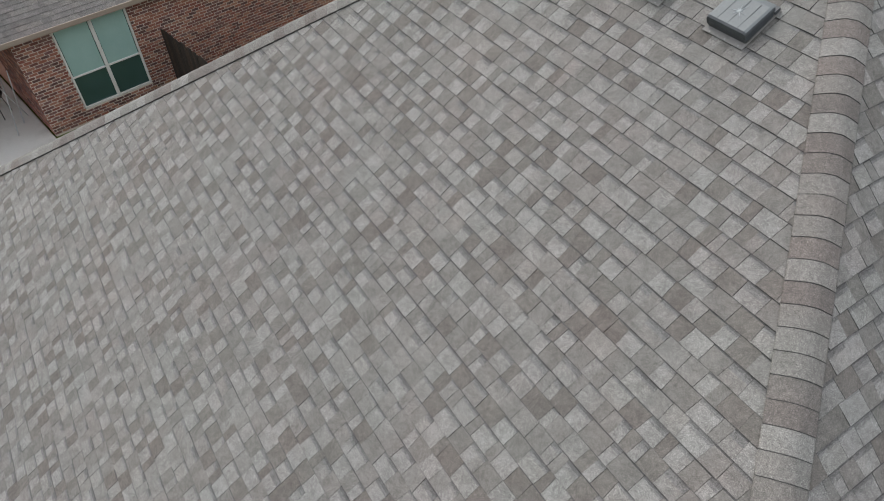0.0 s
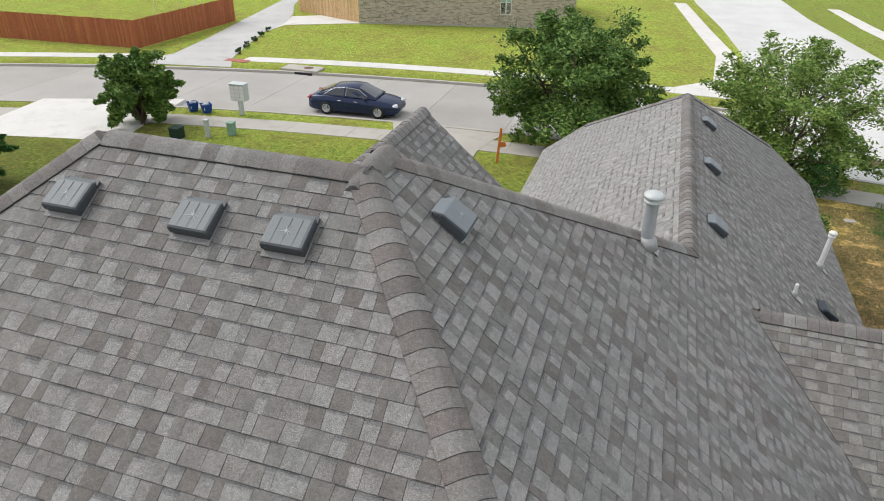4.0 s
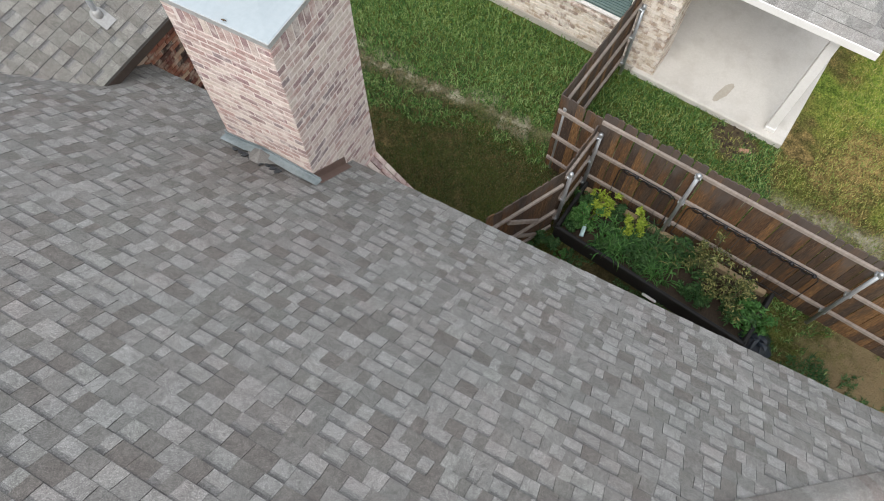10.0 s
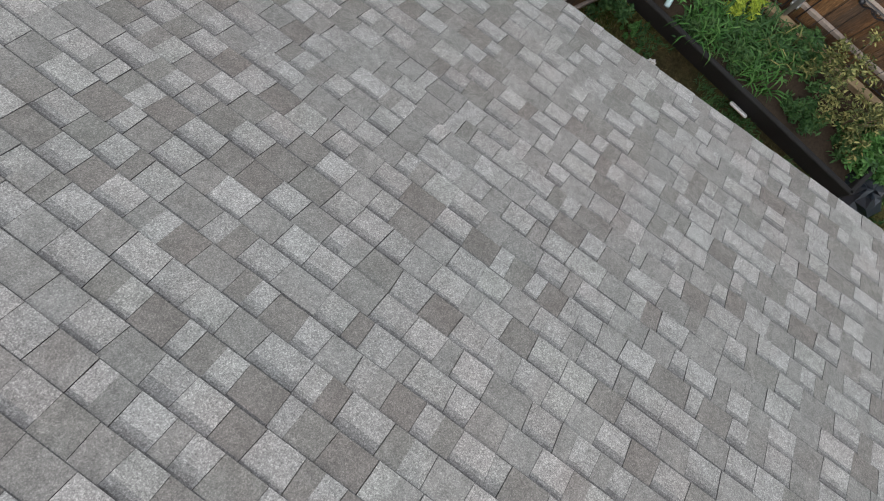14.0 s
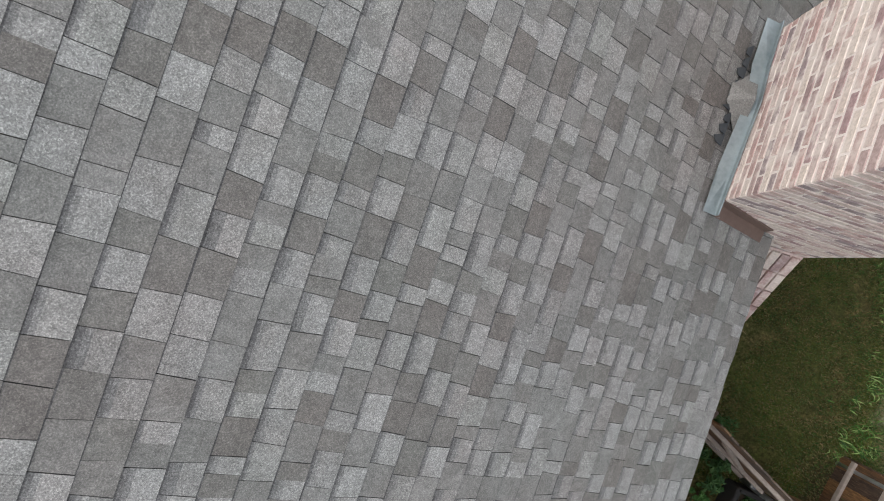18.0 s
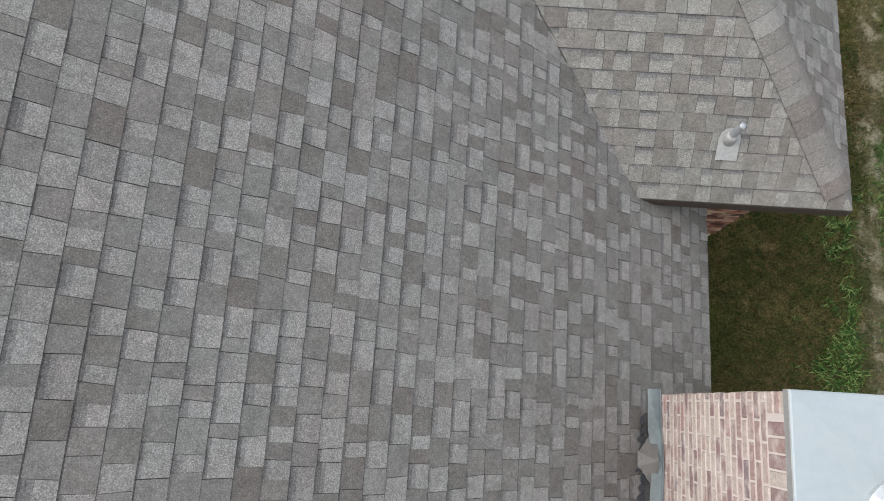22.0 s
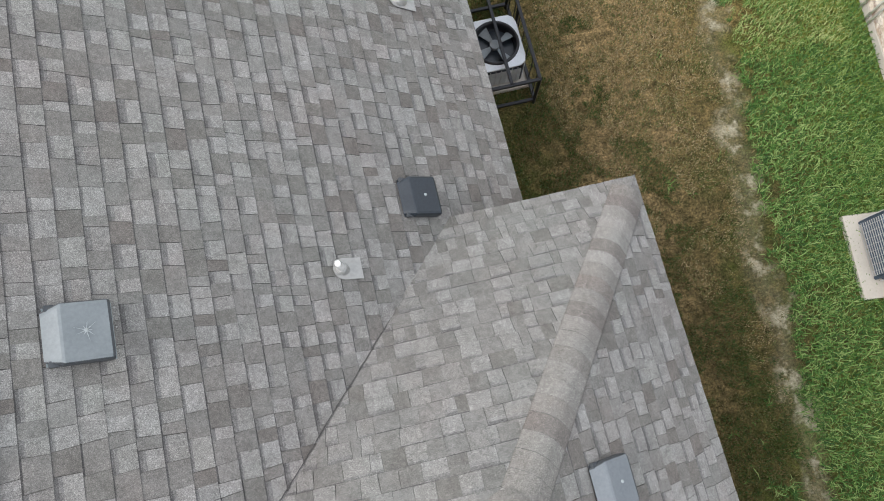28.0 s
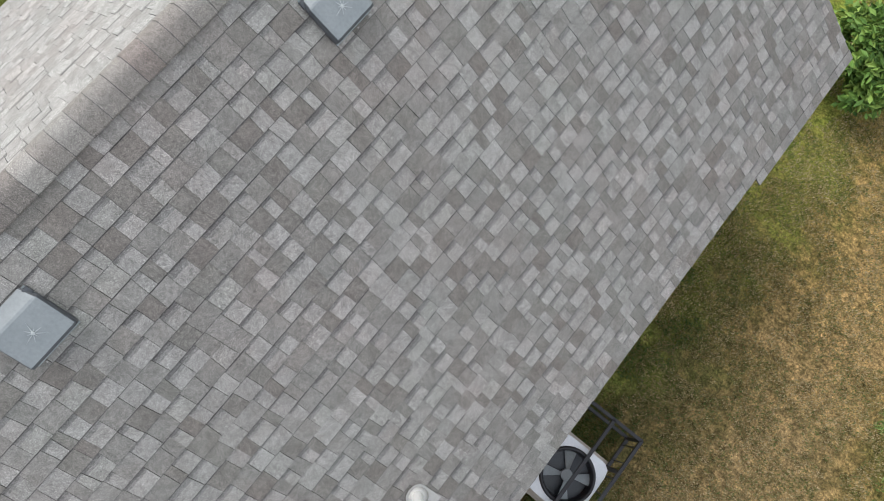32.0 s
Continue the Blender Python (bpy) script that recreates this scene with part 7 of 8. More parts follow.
part("conduit", Mesh().tube([(-0.03, 6.35, 2.62), (-0.03, 6.39, 1.5), (-0.03, 6.45, 0.1)], 0.012, 6), CREAM, wh, "thin cream conduit down the wall")
hb = Mesh().box((-0.09, 8.14, 2.46), (0.16, 0.24, 0.16), bevel=0.02)
part("flood_light", hb, CREAM, wh)
slab = Mesh().box((1.5, WL + 2.4, 0.02), (7.5, 4.7, 0.1), bevel=0.02)
part("patio_slab", slab, CONC_W, wh, "pale concrete slab behind the house")
pvw = thing("vent_pipe", "short pipe with flashing on the brown-grey roof", "vent pipe")
pvw.matrix_basis = wh.matrix_basis @ Matrix.Translation((0.2, WL - 3.62, 2.78 + 0.5 * 0.55))
part("flashing", Mesh().box((0, 0, 0.02), (0.3, 0.3, 0.01), Matrix.Rotation(radians(-28.8), 3, "Y")), FLASH_G, pvw)
part("pipe", Mesh().tube([(0, 0, 0), (0, 0, 0.3)], 0.035, 10), PVC, pvw, "", True)
fence_run((-17.85, 2.5), (-12.6, 3.5), R3, "dark weathered board fence between the two houses", 1, PICKET_D, seed=8, posts=(0.1, 2.4))
# chairs and scaffold-like frame on the neighbour's patio: a folding frame against the wall
fr_t = thing("folding_frame", "pale tubular folding frame leaning by the patio", "frame", (-18.3, -1.5, 0.07), 10)
for a, b in (((0, 0, 0), (0.3, 0.2, 1.6)), ((0.5, -0.3, 0), (-0.1, 0.1, 1.7)), ((-0.3, 0.2, 0), (0.35, -0.2, 1.5))):
    part("tube", Mesh().tube([a, b], 0.012, 6), PALEBOX, fr_t, "", True)
gr = thing("grill", "black covered kettle grill on the neighbour's patio", "grill", (-19.0, -1.9, 0.07))
part("bowl", Mesh().lathe([(0.0, 0.5), (0.18, 0.53), (0.27, 0.66), (0.28, 0.75), (0.24, 0.88), (0.12, 0.97), (0, 1.0)], n=20), BLACK, gr, "", True)
for a in range(3):
    t = a * 2.094
    part("leg", Mesh().tube([(0.16 * math.cos(t), 0.16 * math.sin(t), 0.56), (0.26 * math.cos(t), 0.26 * math.sin(t), 0)], 0.012, 6), BLACK, gr)

# ---- across the street ----
def far_house(at, rz, L, D, H, label, brick, roofmat, wins, seed):
    """A house across the street: walls, hip roof, and the windows that can be told apart."""
    ob, w = hip_house("house", label, at, rz, L, D, H, 0.4, 0.6, brick, MORTAR, roofmat, WHITE, seed)
    face_bricks(w, 0, L, 0.1, H - 0.15, [(y0, y1, z0, z1) for y0, y1, z0, z1 in wins], brick, seed + 1, bw=0.3, bh=0.1, j=0.014)
    for y0, y1, z0, z1 in wins:
        window(ob, pose(-0.02, (y0 + y1) / 2, (z0 + z1) / 2, 0, 0, -90), y1 - y0, z1 - z0, "white-framed window")
    return ob


far_house((-7.1, 56.7, -0.36), 104, 17.5, 11, 3.4, "grey-tan brick house across the street", BRICK_FAR, NEIGH, [(5.1, 6.0, 1.0, 2.7)], 81)
far_house((42.9, 67.6, -0.36), 90, 15, 11, 3.2, "brick house beyond the side street", BRICK_FAR, NEIGH_W, [(3, 4.5, 0.8, 2.3), (12.2, 13.6, 0.8, 2.5)], 83)
tan = fence_run((-31.2, 55.4), (-24.2, 52.7), (0.4, 1.0, 1.6), "new pale pine board fence across the street", 1, PICKET_P, 1.9, 9, board=0.15)
far_fences = ((-46, 37.6, -34.3, 38.4), (-34.3, 38.4, -33.8, 49.4))
for i, (a, b, c, d_) in enumerate(far_fences):
    fence_run((a, b), (c, d_), (0.4, 1.5), "orange-brown cedar board fence across the alley", 1, PICKET_O, 1.9, 10 + i, board=0.15)
fence_run((-60, 62), (-38, 66), (0.4, 1.5), "orange-brown cedar board fence far down the alley", 1, PICKET_P, 1.9, 14, board=0.15)
cano = thing("canopy", "pale pink canvas garden canopy behind the cedar fence", "canopy", (-38.0, 49.0, -0.36))
cm = Mesh()
cm.faces([(-2, -1.6, 2.1), (2, -1.6, 2.1), (2, 1.6, 2.1), (-2, 1.6, 2.1), (0, 0, 3.1)], [(0, 1, 4), (1, 2, 4), (2, 3, 4), (3, 0, 4)])
for a, b in (((-2, -1.6), (2, -1.6)), ((2, -1.6), (2, 1.6))):
    cm.faces([(*a, 2.1), (*b, 2.1), (*b, 1.85), (*a, 1.85)], [(0, 1, 2, 3)])
part("cover", cm, CANVAS, cano)
for x in (-1.95, 1.95):
    for y in (-1.55, 1.55):
        part("pole", Mesh().tube([(x, y, 0), (x, y, 2.1)], 0.03, 6), WHITE, cano)

GZ = -0.335
CONC_A = surf("alley_concrete", (0.44, 0.43, 0.41), (0.58, 0.57, 0.55), 20, 0.35, 0.9, bump=0.15, dirt=(0.38, 0.37, 0.34))
patch("alley_road", [(-32.2, 35.0), (-25.6, 36.3), (-26.8, 38.2), (-28.0, 41.7), (-29.4, 46.5), (-29.5, 50.0), (-31.2, 54.3), (-33.3, 58.3), (-36.0, 66.0), (-37.0, 74.0), (-39.0, 74.0), (-35.5, 59.6), (-33.5, 49.9), (-32.0, 43.0), (-31.2, 38.1)], GZ + 0.002, CONC_A, "grey-white concrete alley that leads off the street", "road")
patch("drive_north", [(-29.3, 46.8), (-29.3, 49.5), (-24.0, 52.4), (-25.7, 56.3), (-30.6, 53.0), (-29.6, 50.0)], GZ + 0.006, CONC_W, "pale concrete drive beside the far house", "driveway")
patch("driveway", [(-11.4, 13.7), (-7.2, 13.7), (-7.2, 27.6), (-6.9, 29.0), (-6.6, 30.1), (-12.2, 29.9), (-11.8, 29.0), (-11.5, 27.6)], GZ + 0.006, CONC, "concrete driveway up to the street", "driveway", 0.25)
patch("drive_west", [(-30.0, 19.0), (-22.6, 22.0), (-24.0, 29.6), (-31.0, 27.0)], GZ + 0.006, CONC_W, "pale concrete driveway of the neighbour", "driveway", 0.25)
patch("side_street", [(4.6, 38.75), (11.7, 37.95), (18.6, 36.65), (18.3, 37.14), (17.25, 37.4), (15.96, 37.97), (15.4, 39.49), (15.74, 43.35), (15.4, 47.0), (14.7, 52.9), (12.0, 69.3), (10.0, 90.0), (1.0, 90.0), (2.6, 74.0), (4.4, 62.0), (5.4, 52.0), (4.9, 44.0)], GZ - 0.004, CONC_R, "pale concrete side street", "road", 0.2)
patch("pavement_side_west", [(3.6, 41.0), (4.6, 43.5), (5.0, 51.0), (3.6, 60.0), (1.6, 74.0), (0.4, 74.0), (2.3, 60.0), (3.6, 51.0), (3.2, 44.0), (0.6, 41.2)], GZ + 0.004, CONC_W, "white concrete pavement round the corner", "pavement")
patch("pavement_side_east", [(17.42, 40.75), (18.7, 39.39), (22.2, 37.93), (22.6, 39.02), (20.12, 39.75), (18.92, 41.63), (19.33, 44.87), (19.6, 52.0), (17.0, 66.0), (15.7, 76.0), (14.6, 76.0), (15.6, 66.0), (18.0, 52.0), (17.7, 44.83)], GZ + 0.004, CONC_W, "white concrete pavement beside the side street", "pavement")
strip("pavement_north_east", 41.25, 42.4, 22.3, 70.0, GZ + 0.009, CONC_W, "white concrete pavement beside the street", "pavement", 1.5, 0.1, 0.014)
patch("kerb_ramp", [(15.5, 40.2), (15.5, 39.5), (16.0, 38.05), (17.25, 37.48), (18.25, 37.22), (18.65, 38.9), (18.68, 39.36), (17.4, 40.72), (16.1, 41.7)], GZ + 0.002, CONC_W, "pale concrete kerb ramp at the corner", "pavement")
patch("pavement_cross", [(15.4, 53.2), (18.4, 53.6), (18.3, 54.6), (15.2, 54.2)], GZ + 0.006, CONC_W, "short pale path across the verge", "pavement")
for x, y in ((-26.2, 37.9), (-32.2, 36.9), (17.0, 38.95)):
    patch("tactile_paving", [(x - 0.8, y - 0.35), (x + 0.8, y - 0.3), (x + 0.8, y + 0.35), (x - 0.8, y + 0.3)], GZ + 0.012, REDPAV, "brick-red tactile paving at the kerb ramp", "pavement")
mh = Mesh().lathe([(0.0, 0.0), (0.52, 0.0), (0.57, -0.01)], (9.6, 32.3, -0.466), 28)
single("manhole_cover", mh, RUST, "round rusty manhole cover in the street", "manhole cover")
inlet = thing("storm_inlet", "concrete storm drain inlet in the far kerb", "storm drain", (-21.2, 0, 0))
yk = KERB_N - bend(-21.2)
part("lid", Mesh().box((0, yk + 0.5, -0.3), (2.5, 1.1, 0.14), bevel=0.02), CONC, inlet)
part("opening", Mesh().box((0, yk - 0.22, -0.42), (2.0, 0.06, 0.16)), BLACK, inlet)
part("manhole", Mesh().lathe([(0, 0), (0.3, 0)], (0.4, yk + 0.55, -0.225), 18), RUST, inlet)


def g_at(x, y):
    return lawn_z(x, y)


# street lamp
lp = thing("street_lamp", "black fluted street lamp with a clear lantern", "street lamp", (10.2, 28.75, -0.36))
part("base", Mesh().lathe([(0.24, 0), (0.24, 0.1), (0.17, 0.16), (0.14, 0.42), (0.1, 0.5), (0.075, 0.6)], n=16), BLACK, lp, "", True)
part("pole", Mesh().lathe([(0.075, 0.58), (0.06, 4.1), (0.09, 4.12), (0.09, 4.2), (0.13, 4.32), (0.13, 4.4)], n=16), BLACK, lp, "", True)
part("lantern", Mesh().lathe([(0.1, 4.4), (0.16, 4.5), (0.17, 4.7), (0.12, 4.8)], n=16), PALEBOX, lp, "pale glass lantern", True)
part("roof_cap", Mesh().lathe([(0.19, 4.78), (0.17, 4.84), (0.08, 4.95), (0.03, 5.0), (0, 5.06)], n=16), PALEBOX, lp, "", True)

# mailboxes, bins, service posts
mbx = thing("mailbox_unit", "pale grey cluster mailbox on a pedestal", "mailbox", (-19.7, 28.3, GZ), 4)
part("cabinet", Mesh().box((0, 0, 1.15), (0.8, 0.45, 0.8), bevel=0.02), PALEBOX, mbx)
part("pedestal", Mesh().box((0, 0, 0.38), (0.2, 0.2, 0.78), bevel=0.01), PALEBOX, mbx)
part("roof", Mesh().box((0, 0, 1.58), (0.86, 0.5, 0.06), bevel=0.02), PALEBOX, mbx)
for i in range(3):
    for j in range(4):
        part("door", Mesh().box((-0.25 + i * 0.25, -0.23, 0.85 + j * 0.19), (0.22, 0.012, 0.17), bevel=0.004), WHITE, mbx)
for x in (-22.35, -21.55):
    bn = thing("recycling_bin", "blue plastic bin full of rubbish at the kerb", "bin", (x, 28.0, -0.34), 6, "bins at the kerb")
    part("tub", Mesh().lathe([(0.0, 0.02), (0.26, 0.02), (0.34, 0.42), (0.37, 0.43), (0.36, 0.46), (0.33, 0.44), (0.32, 0.36), (0, 0.35)], n=4), BLUEBIN, bn)
    part("mark", Mesh().box((0.02, -0.262, 0.25), (0.1, 0.01, 0.14)), WHITE, bn)
    jk = Mesh()
    rgj = random.Random(int(abs(x) * 10))
    for _ in range(7):
        jk.box((rgj.uniform(-0.15, 0.15), rgj.uniform(-0.15, 0.15), 0.43), (0.16, 0.12, 0.1), Matrix.Rotation(rgj.uniform(0, 3), 3, "Z"), bevel=0.02)
    part("rubbish", jk, PALEBOX, bn)
for x, y, h, w, mt_, nm, lab in ((-19.3, 24.9, 0.85, 0.2, PALEBOX, "service_post", "pale utility marker post"), (-18.5, 25.6, 0.6, 0.32, GREENBOX, "utility_pedestal", "pale green utility pedestal"), (-20.6, 24.4, 0.5, 0.5, GREENDK, "utility_box", "dark green utility box")):
    o = thing(nm, lab, "utility box", (x, y, g_at(x, y)))
    part("body", Mesh().box((0, 0, h / 2), (w, w, h), bevel=0.03), mt_, o)
    part("lid", Mesh().box((0, 0, h), (w + 0.04, w + 0.04, 0.06), bevel=0.02), mt_, o)
om = thing("marker_post", "leaning orange utility marker post", "marker post", (-6.0, 26.4, -0.34))
part("post", Mesh().box((0, 0, 0.75), (0.1, 0.06, 1.6), Matrix.Rotation(radians(4), 3, "Y"), bevel=0.01), ORANGE, om)
part("flag", Mesh().box((0.16, 0, 0.85), (0.26, 0.02, 0.22), Matrix.Rotation(radians(-20), 3, "Y")), ORANGE, om)
for x, y in ((7.28, 25.27), (11.48, 24.3)):
    single("irrigation_cover", Mesh().box((0, 0, 0), (0.4, 0.26, 0.05), bevel=0.02), CONC, "pale valve cover set in the lawn", "cover", False, pose(x, y, g_at(x, y) + 0.02, 0, 0, 10))


# ---- cars ----
def car(at, rz, paint, label):
    """A saloon lofted from cross-sections along its length, with glass, wheels and lights of their own."""
    ob = thing("car", label, "car", at, rz)
    secs = [(-2.42, 0.62, 0.32, 0.62), (-2.36, 0.8, 0.24, 0.8), (-2.1, 0.88, 0.2, 0.93), (-1.5, 0.91, 0.18, 1.0), (-0.6, 0.915, 0.17, 0.98), (0.5, 0.915, 0.17, 0.95), (1.2, 0.91, 0.18, 0.92), (1.8, 0.88, 0.2, 0.83), (2.2, 0.82, 0.24, 0.72), (2.4, 0.66, 0.34, 0.58)]
    body = Mesh()
    rows = []
    for x, w, z0, z1 in secs:
        zm = z0 + (z1 - z0) * 0.55
        rows.append([(x, -w * 0.9, z0), (x, -w, z0 + 0.12), (x, -w, zm), (x, -w * 0.95, z1 - 0.05), (x, -w * 0.78, z1), (x, 0, z1 + 0.02), (x, w * 0.78, z1), (x, w * 0.95, z1 - 0.05), (x, w, zm), (x, w, z0 + 0.12), (x, w * 0.9, z0)])
    n = len(rows[0])
    pts = [p for r_ in rows for p in r_]
    body.faces(pts, [(i * n + k, i * n + n + k, i * n + n + k + 1, i * n + k + 1) for i in range(len(rows) - 1) for k in range(n - 1)] + [tuple(range(n)), tuple((len(rows) - 1) * n + k for k in range(n - 1, -1, -1))])
    part("body", body, paint, ob, "", True)
    belt = [(-1.95, 0.74, 0.985), (-1.0, 0.84, 0.985), (-0.3, 0.85, 0.975), (0.35, 0.845, 0.965), (1.3, 0.76, 0.935)]
    crest = [(-1.9, 0.66, 1.0), (-0.98, 0.575, 1.375), (-0.3, 0.6, 1.445), (0.3, 0.585, 1.425), (1.28, 0.7, 0.95)]
    cabin = Mesh()
    prof_n = 9
    for (bx, bw, bz), (tx, tw, tz) in zip(belt, crest):
        ring = [(bx, -bw, bz), ((bx + tx) / 2, -(bw + tw) / 2 - 0.03, (bz + tz) / 2), (tx, -tw - 0.02, tz - 0.03), (tx, -tw + 0.05, tz + 0.005), (tx, 0, tz + 0.035)]
        ring += [(x, -y, z) for x, y, z in ring[3::-1]]
        cabin.v.extend(ring)
    cabin.f = [(i * prof_n + k, i * prof_n + prof_n + k, i * prof_n + prof_n + k + 1, i * prof_n + k + 1) for i in range(4) for k in range(prof_n - 1)]
    cabin.m = [0] * len(cabin.f)
    part("cabin", cabin, paint, ob, "", True)

    def lerp_line(line, x):
        for (xa, wa, za), (xb, wb, zb) in zip(line, line[1:]):
            if xa <= x <= xb:
                t = (x - xa) / (xb - xa)
                return Vector((x, wa + t * (wb - wa), za + t * (zb - za)))
        return Vector(line[0] if x < line[0][0] else line[-1])

    def side_pt(x, f, s):
        lo, hi = lerp_line(belt, x), lerp_line(crest, x)
        p = lo.lerp(hi, f)
        return Vector((p.x, s * (p.y + 0.03 * math.sin(math.pi * f) + 0.022), p.z + 0.008))

    for nm, i0, i1, f0, f1 in (("rear_window", 0, 1, 0.1, 0.93), ("windscreen", 4, 3, 0.06, 0.95)):
        g = Mesh()
        (xa, wa, za), (xb, wb, zb) = crest[i0], crest[i1]
        for k in range(5):
            f = f0 + (f1 - f0) * k / 4
            x, w, z = xa + f * (xb - xa), (wa + f * (wb - wa)) * 0.93, za + f * (zb - za)
            g.v.extend([(x, -w, z + 0.022), (x, -w * 0.5, z + 0.04), (x, 0, z + 0.047), (x, w * 0.5, z + 0.04), (x, w, z + 0.022)])
        g.f = [(k * 5 + j, k * 5 + j + 1, k * 5 + 6 + j, k * 5 + 5 + j) for k in range(4) for j in range(4)]
        g.m = [0] * 16
        part(nm, g, CARGLASS, ob, "dark tinted glass", True)
    for s in (-1, 1):
        for poly in (((-1.5, 0.16), (-0.4, 0.1), (-0.4, 0.86), (-0.95, 0.83), (-1.2, 0.66)), ((-0.3, 0.1), (0.98, 0.14), (0.82, 0.45), (0.34, 0.84), (-0.3, 0.86))):
            g = Mesh()
            g.poly([side_pt(x, f, s) for x, f in (poly if s < 0 else poly[::-1])])
            wn_ = part("side_window", g, CARGLASS, ob, "dark tinted glass")
            part("trim", Mesh().tube([side_pt(x, f + 0.03, s) for x, f in poly[2:]] + [side_pt(*poly[0], s)], 0.011, 5), CHROME, wn_)
        part("door_seam", Mesh().tube([(-0.34, s * 0.918, 0.3), (-0.34, s * 0.918, 0.66), (-0.34, s * 0.875, 0.93)], 0.005, 4), BLACK, ob)
        for hx in (-0.55, 0.35):
            part("door_handle", Mesh().box((hx - 0.1, s * 0.915, 0.78), (0.2, 0.03, 0.03), bevel=0.01), CHROME, ob)
        part("mirror", Mesh().box((0.75, s * 0.97, 0.98), (0.14, 0.2, 0.12), bevel=0.04), paint, ob)
        part("headlight", Mesh().box((2.22, s * 0.6, 0.66), (0.28, 0.36, 0.13), Matrix.Rotation(radians(s * -22), 3, "Z"), bevel=0.04), CHROME, ob)
        part("tail_light", Mesh().box((-2.3, s * 0.62, 0.8), (0.2, 0.4, 0.14), Matrix.Rotation(radians(s * 20), 3, "Z"), bevel=0.04), CARRED, ob)
        part("sill_trim", Mesh().tube([(-1.0, s * 0.9, 0.24), (1.0, s * 0.9, 0.24)], 0.02, 5), BLACK, ob)
        for x in (-1.38, 1.4):
            wl = Mesh()
            prof = [(0.2, -0.1), (0.31, -0.11), (0.335, -0.07), (0.335, 0.07), (0.31, 0.11), (0.2, 0.1)]
            wl.lathe(prof, n=24)
            tyre = part("wheel", Mesh_turn(wl, Matrix.Translation((x, s * 0.84, 0.335)) @ pose(0, 0, 0, 90, 0, 0)), RUBBER, ob, "", True)
            rim = Mesh()
            rim.lathe([(0.215, 0.02), (0.22, 0.1), (0.2, 0.105), (0.19, 0.06), (0.0, 0.055)], n=20)
            for k in range(10):
                t = k * math.pi / 5
                rim.box((0.12 * math.cos(t), 0.12 * math.sin(t), 0.08), (0.17, 0.03, 0.03), Matrix.Rotation(t, 3, "Z"))
            part("rim", Mesh_turn(rim, Matrix.Translation((x, s * 0.84, 0.335)) @ pose(0, 0, 0, 90 if s < 0 else -90, 0, 0)), CHROME, tyre)
    part("grille", Mesh().box((2.36, 0, 0.5), (0.1, 0.9, 0.16), bevel=0.03), BLACK, ob)
    return ob


car((-14.66, 31.22, -0.475), 3.5, CARPAINT, "dark blue saloon parked at the near kerb")
car((18.25, 30.25, -0.475), -20, CARSILVER, "silver saloon parked beyond the crape myrtle")

# ---- trees and shrubs ----
tree((-3.6, 29.65, -0.36), 5.7, 3.8, 0.3, "broad dark green street tree", 91, LEAF, 0.1, 270, 170)
tree((5.4, 28.9, -0.36), 5.6, 3.5, 0.2, "airy light green street tree with drooping sprays", 92, LEAF2, 0.085, 260, 120)
tree((12.0, 19.35, -0.22), 5.9, 1.5, 1.2, "crape myrtle with pink-red blossom in a stone ring", 93, LEAF_M, 0.055, 210, 150, lean=0.5, flowers=40, multi=5)
tree((-23.3, 25.4, -0.33), 3.5, 1.8, 0.1, "dense dark green magnolia", 94, LEAF, 0.11, 200, 170)
tree((-23.7, 16.7, -0.02), 3.3, 1.6, 0.2, "feathery green shrub-like tree by the west house", 95, LEAF_G, 0.09, 170, 120, multi=3)
tree((22.0, 54.5, -0.36), 2.8, 1.15, 0.9, "small young tree across the side street", 96, LEAF, 0.08, 60, 100)
shrub((6.4, 27.3, -0.34), 1.7, 1.7, 70, 0.06, LEAF_G, "rounded light green shrub under the street tree", 97)
shrub((5.0, 22.0, -0.05), 1.7, 1.2, 110, 0.075, LEAF, "broad-leaved green shrub at the house's front corner", 98)
rg = random.Random(9)
for i in range(5):
    shrub((-27.2 - i * 0.5, 39.6 + i * 1.8, -0.36), 0.5, 0.4, 12, 0.05, LEAF_D, "small clipped shrub beside the alley", 100 + i)
for i in range(6):
    a = 2.75 + i * 0.36
    x, y = 12.15 + 0.85 * math.cos(a), 18.9 + 1.1 * math.sin(a)
    m = Mesh()
    m.lathe([(0.0, -0.06), (0.19, -0.03), (0.21, 0.05), (0.17, 0.11), (0.0, 0.125)], n=9)
    m.v = [(px * rg.uniform(0.85, 1.25), py * rg.uniform(0.8, 1.1), pz) for px, py, pz in m.v]
    single("edging_stone", m, STONE, "pale rounded stone edging the tree's bed", "stone", True, pose(x, y, g_at(x, y), 0, 0, rg.uniform(0, 90)), "stones round the tree")
patch("mulch_bed", [(12.15 + 0.72 * math.cos(i * 0.52), 18.95 + 0.95 * math.sin(i * 0.52)) for i in range(12)], -0.03, SOIL, "dark mulch under the crape myrtle", "ground", 0.3)


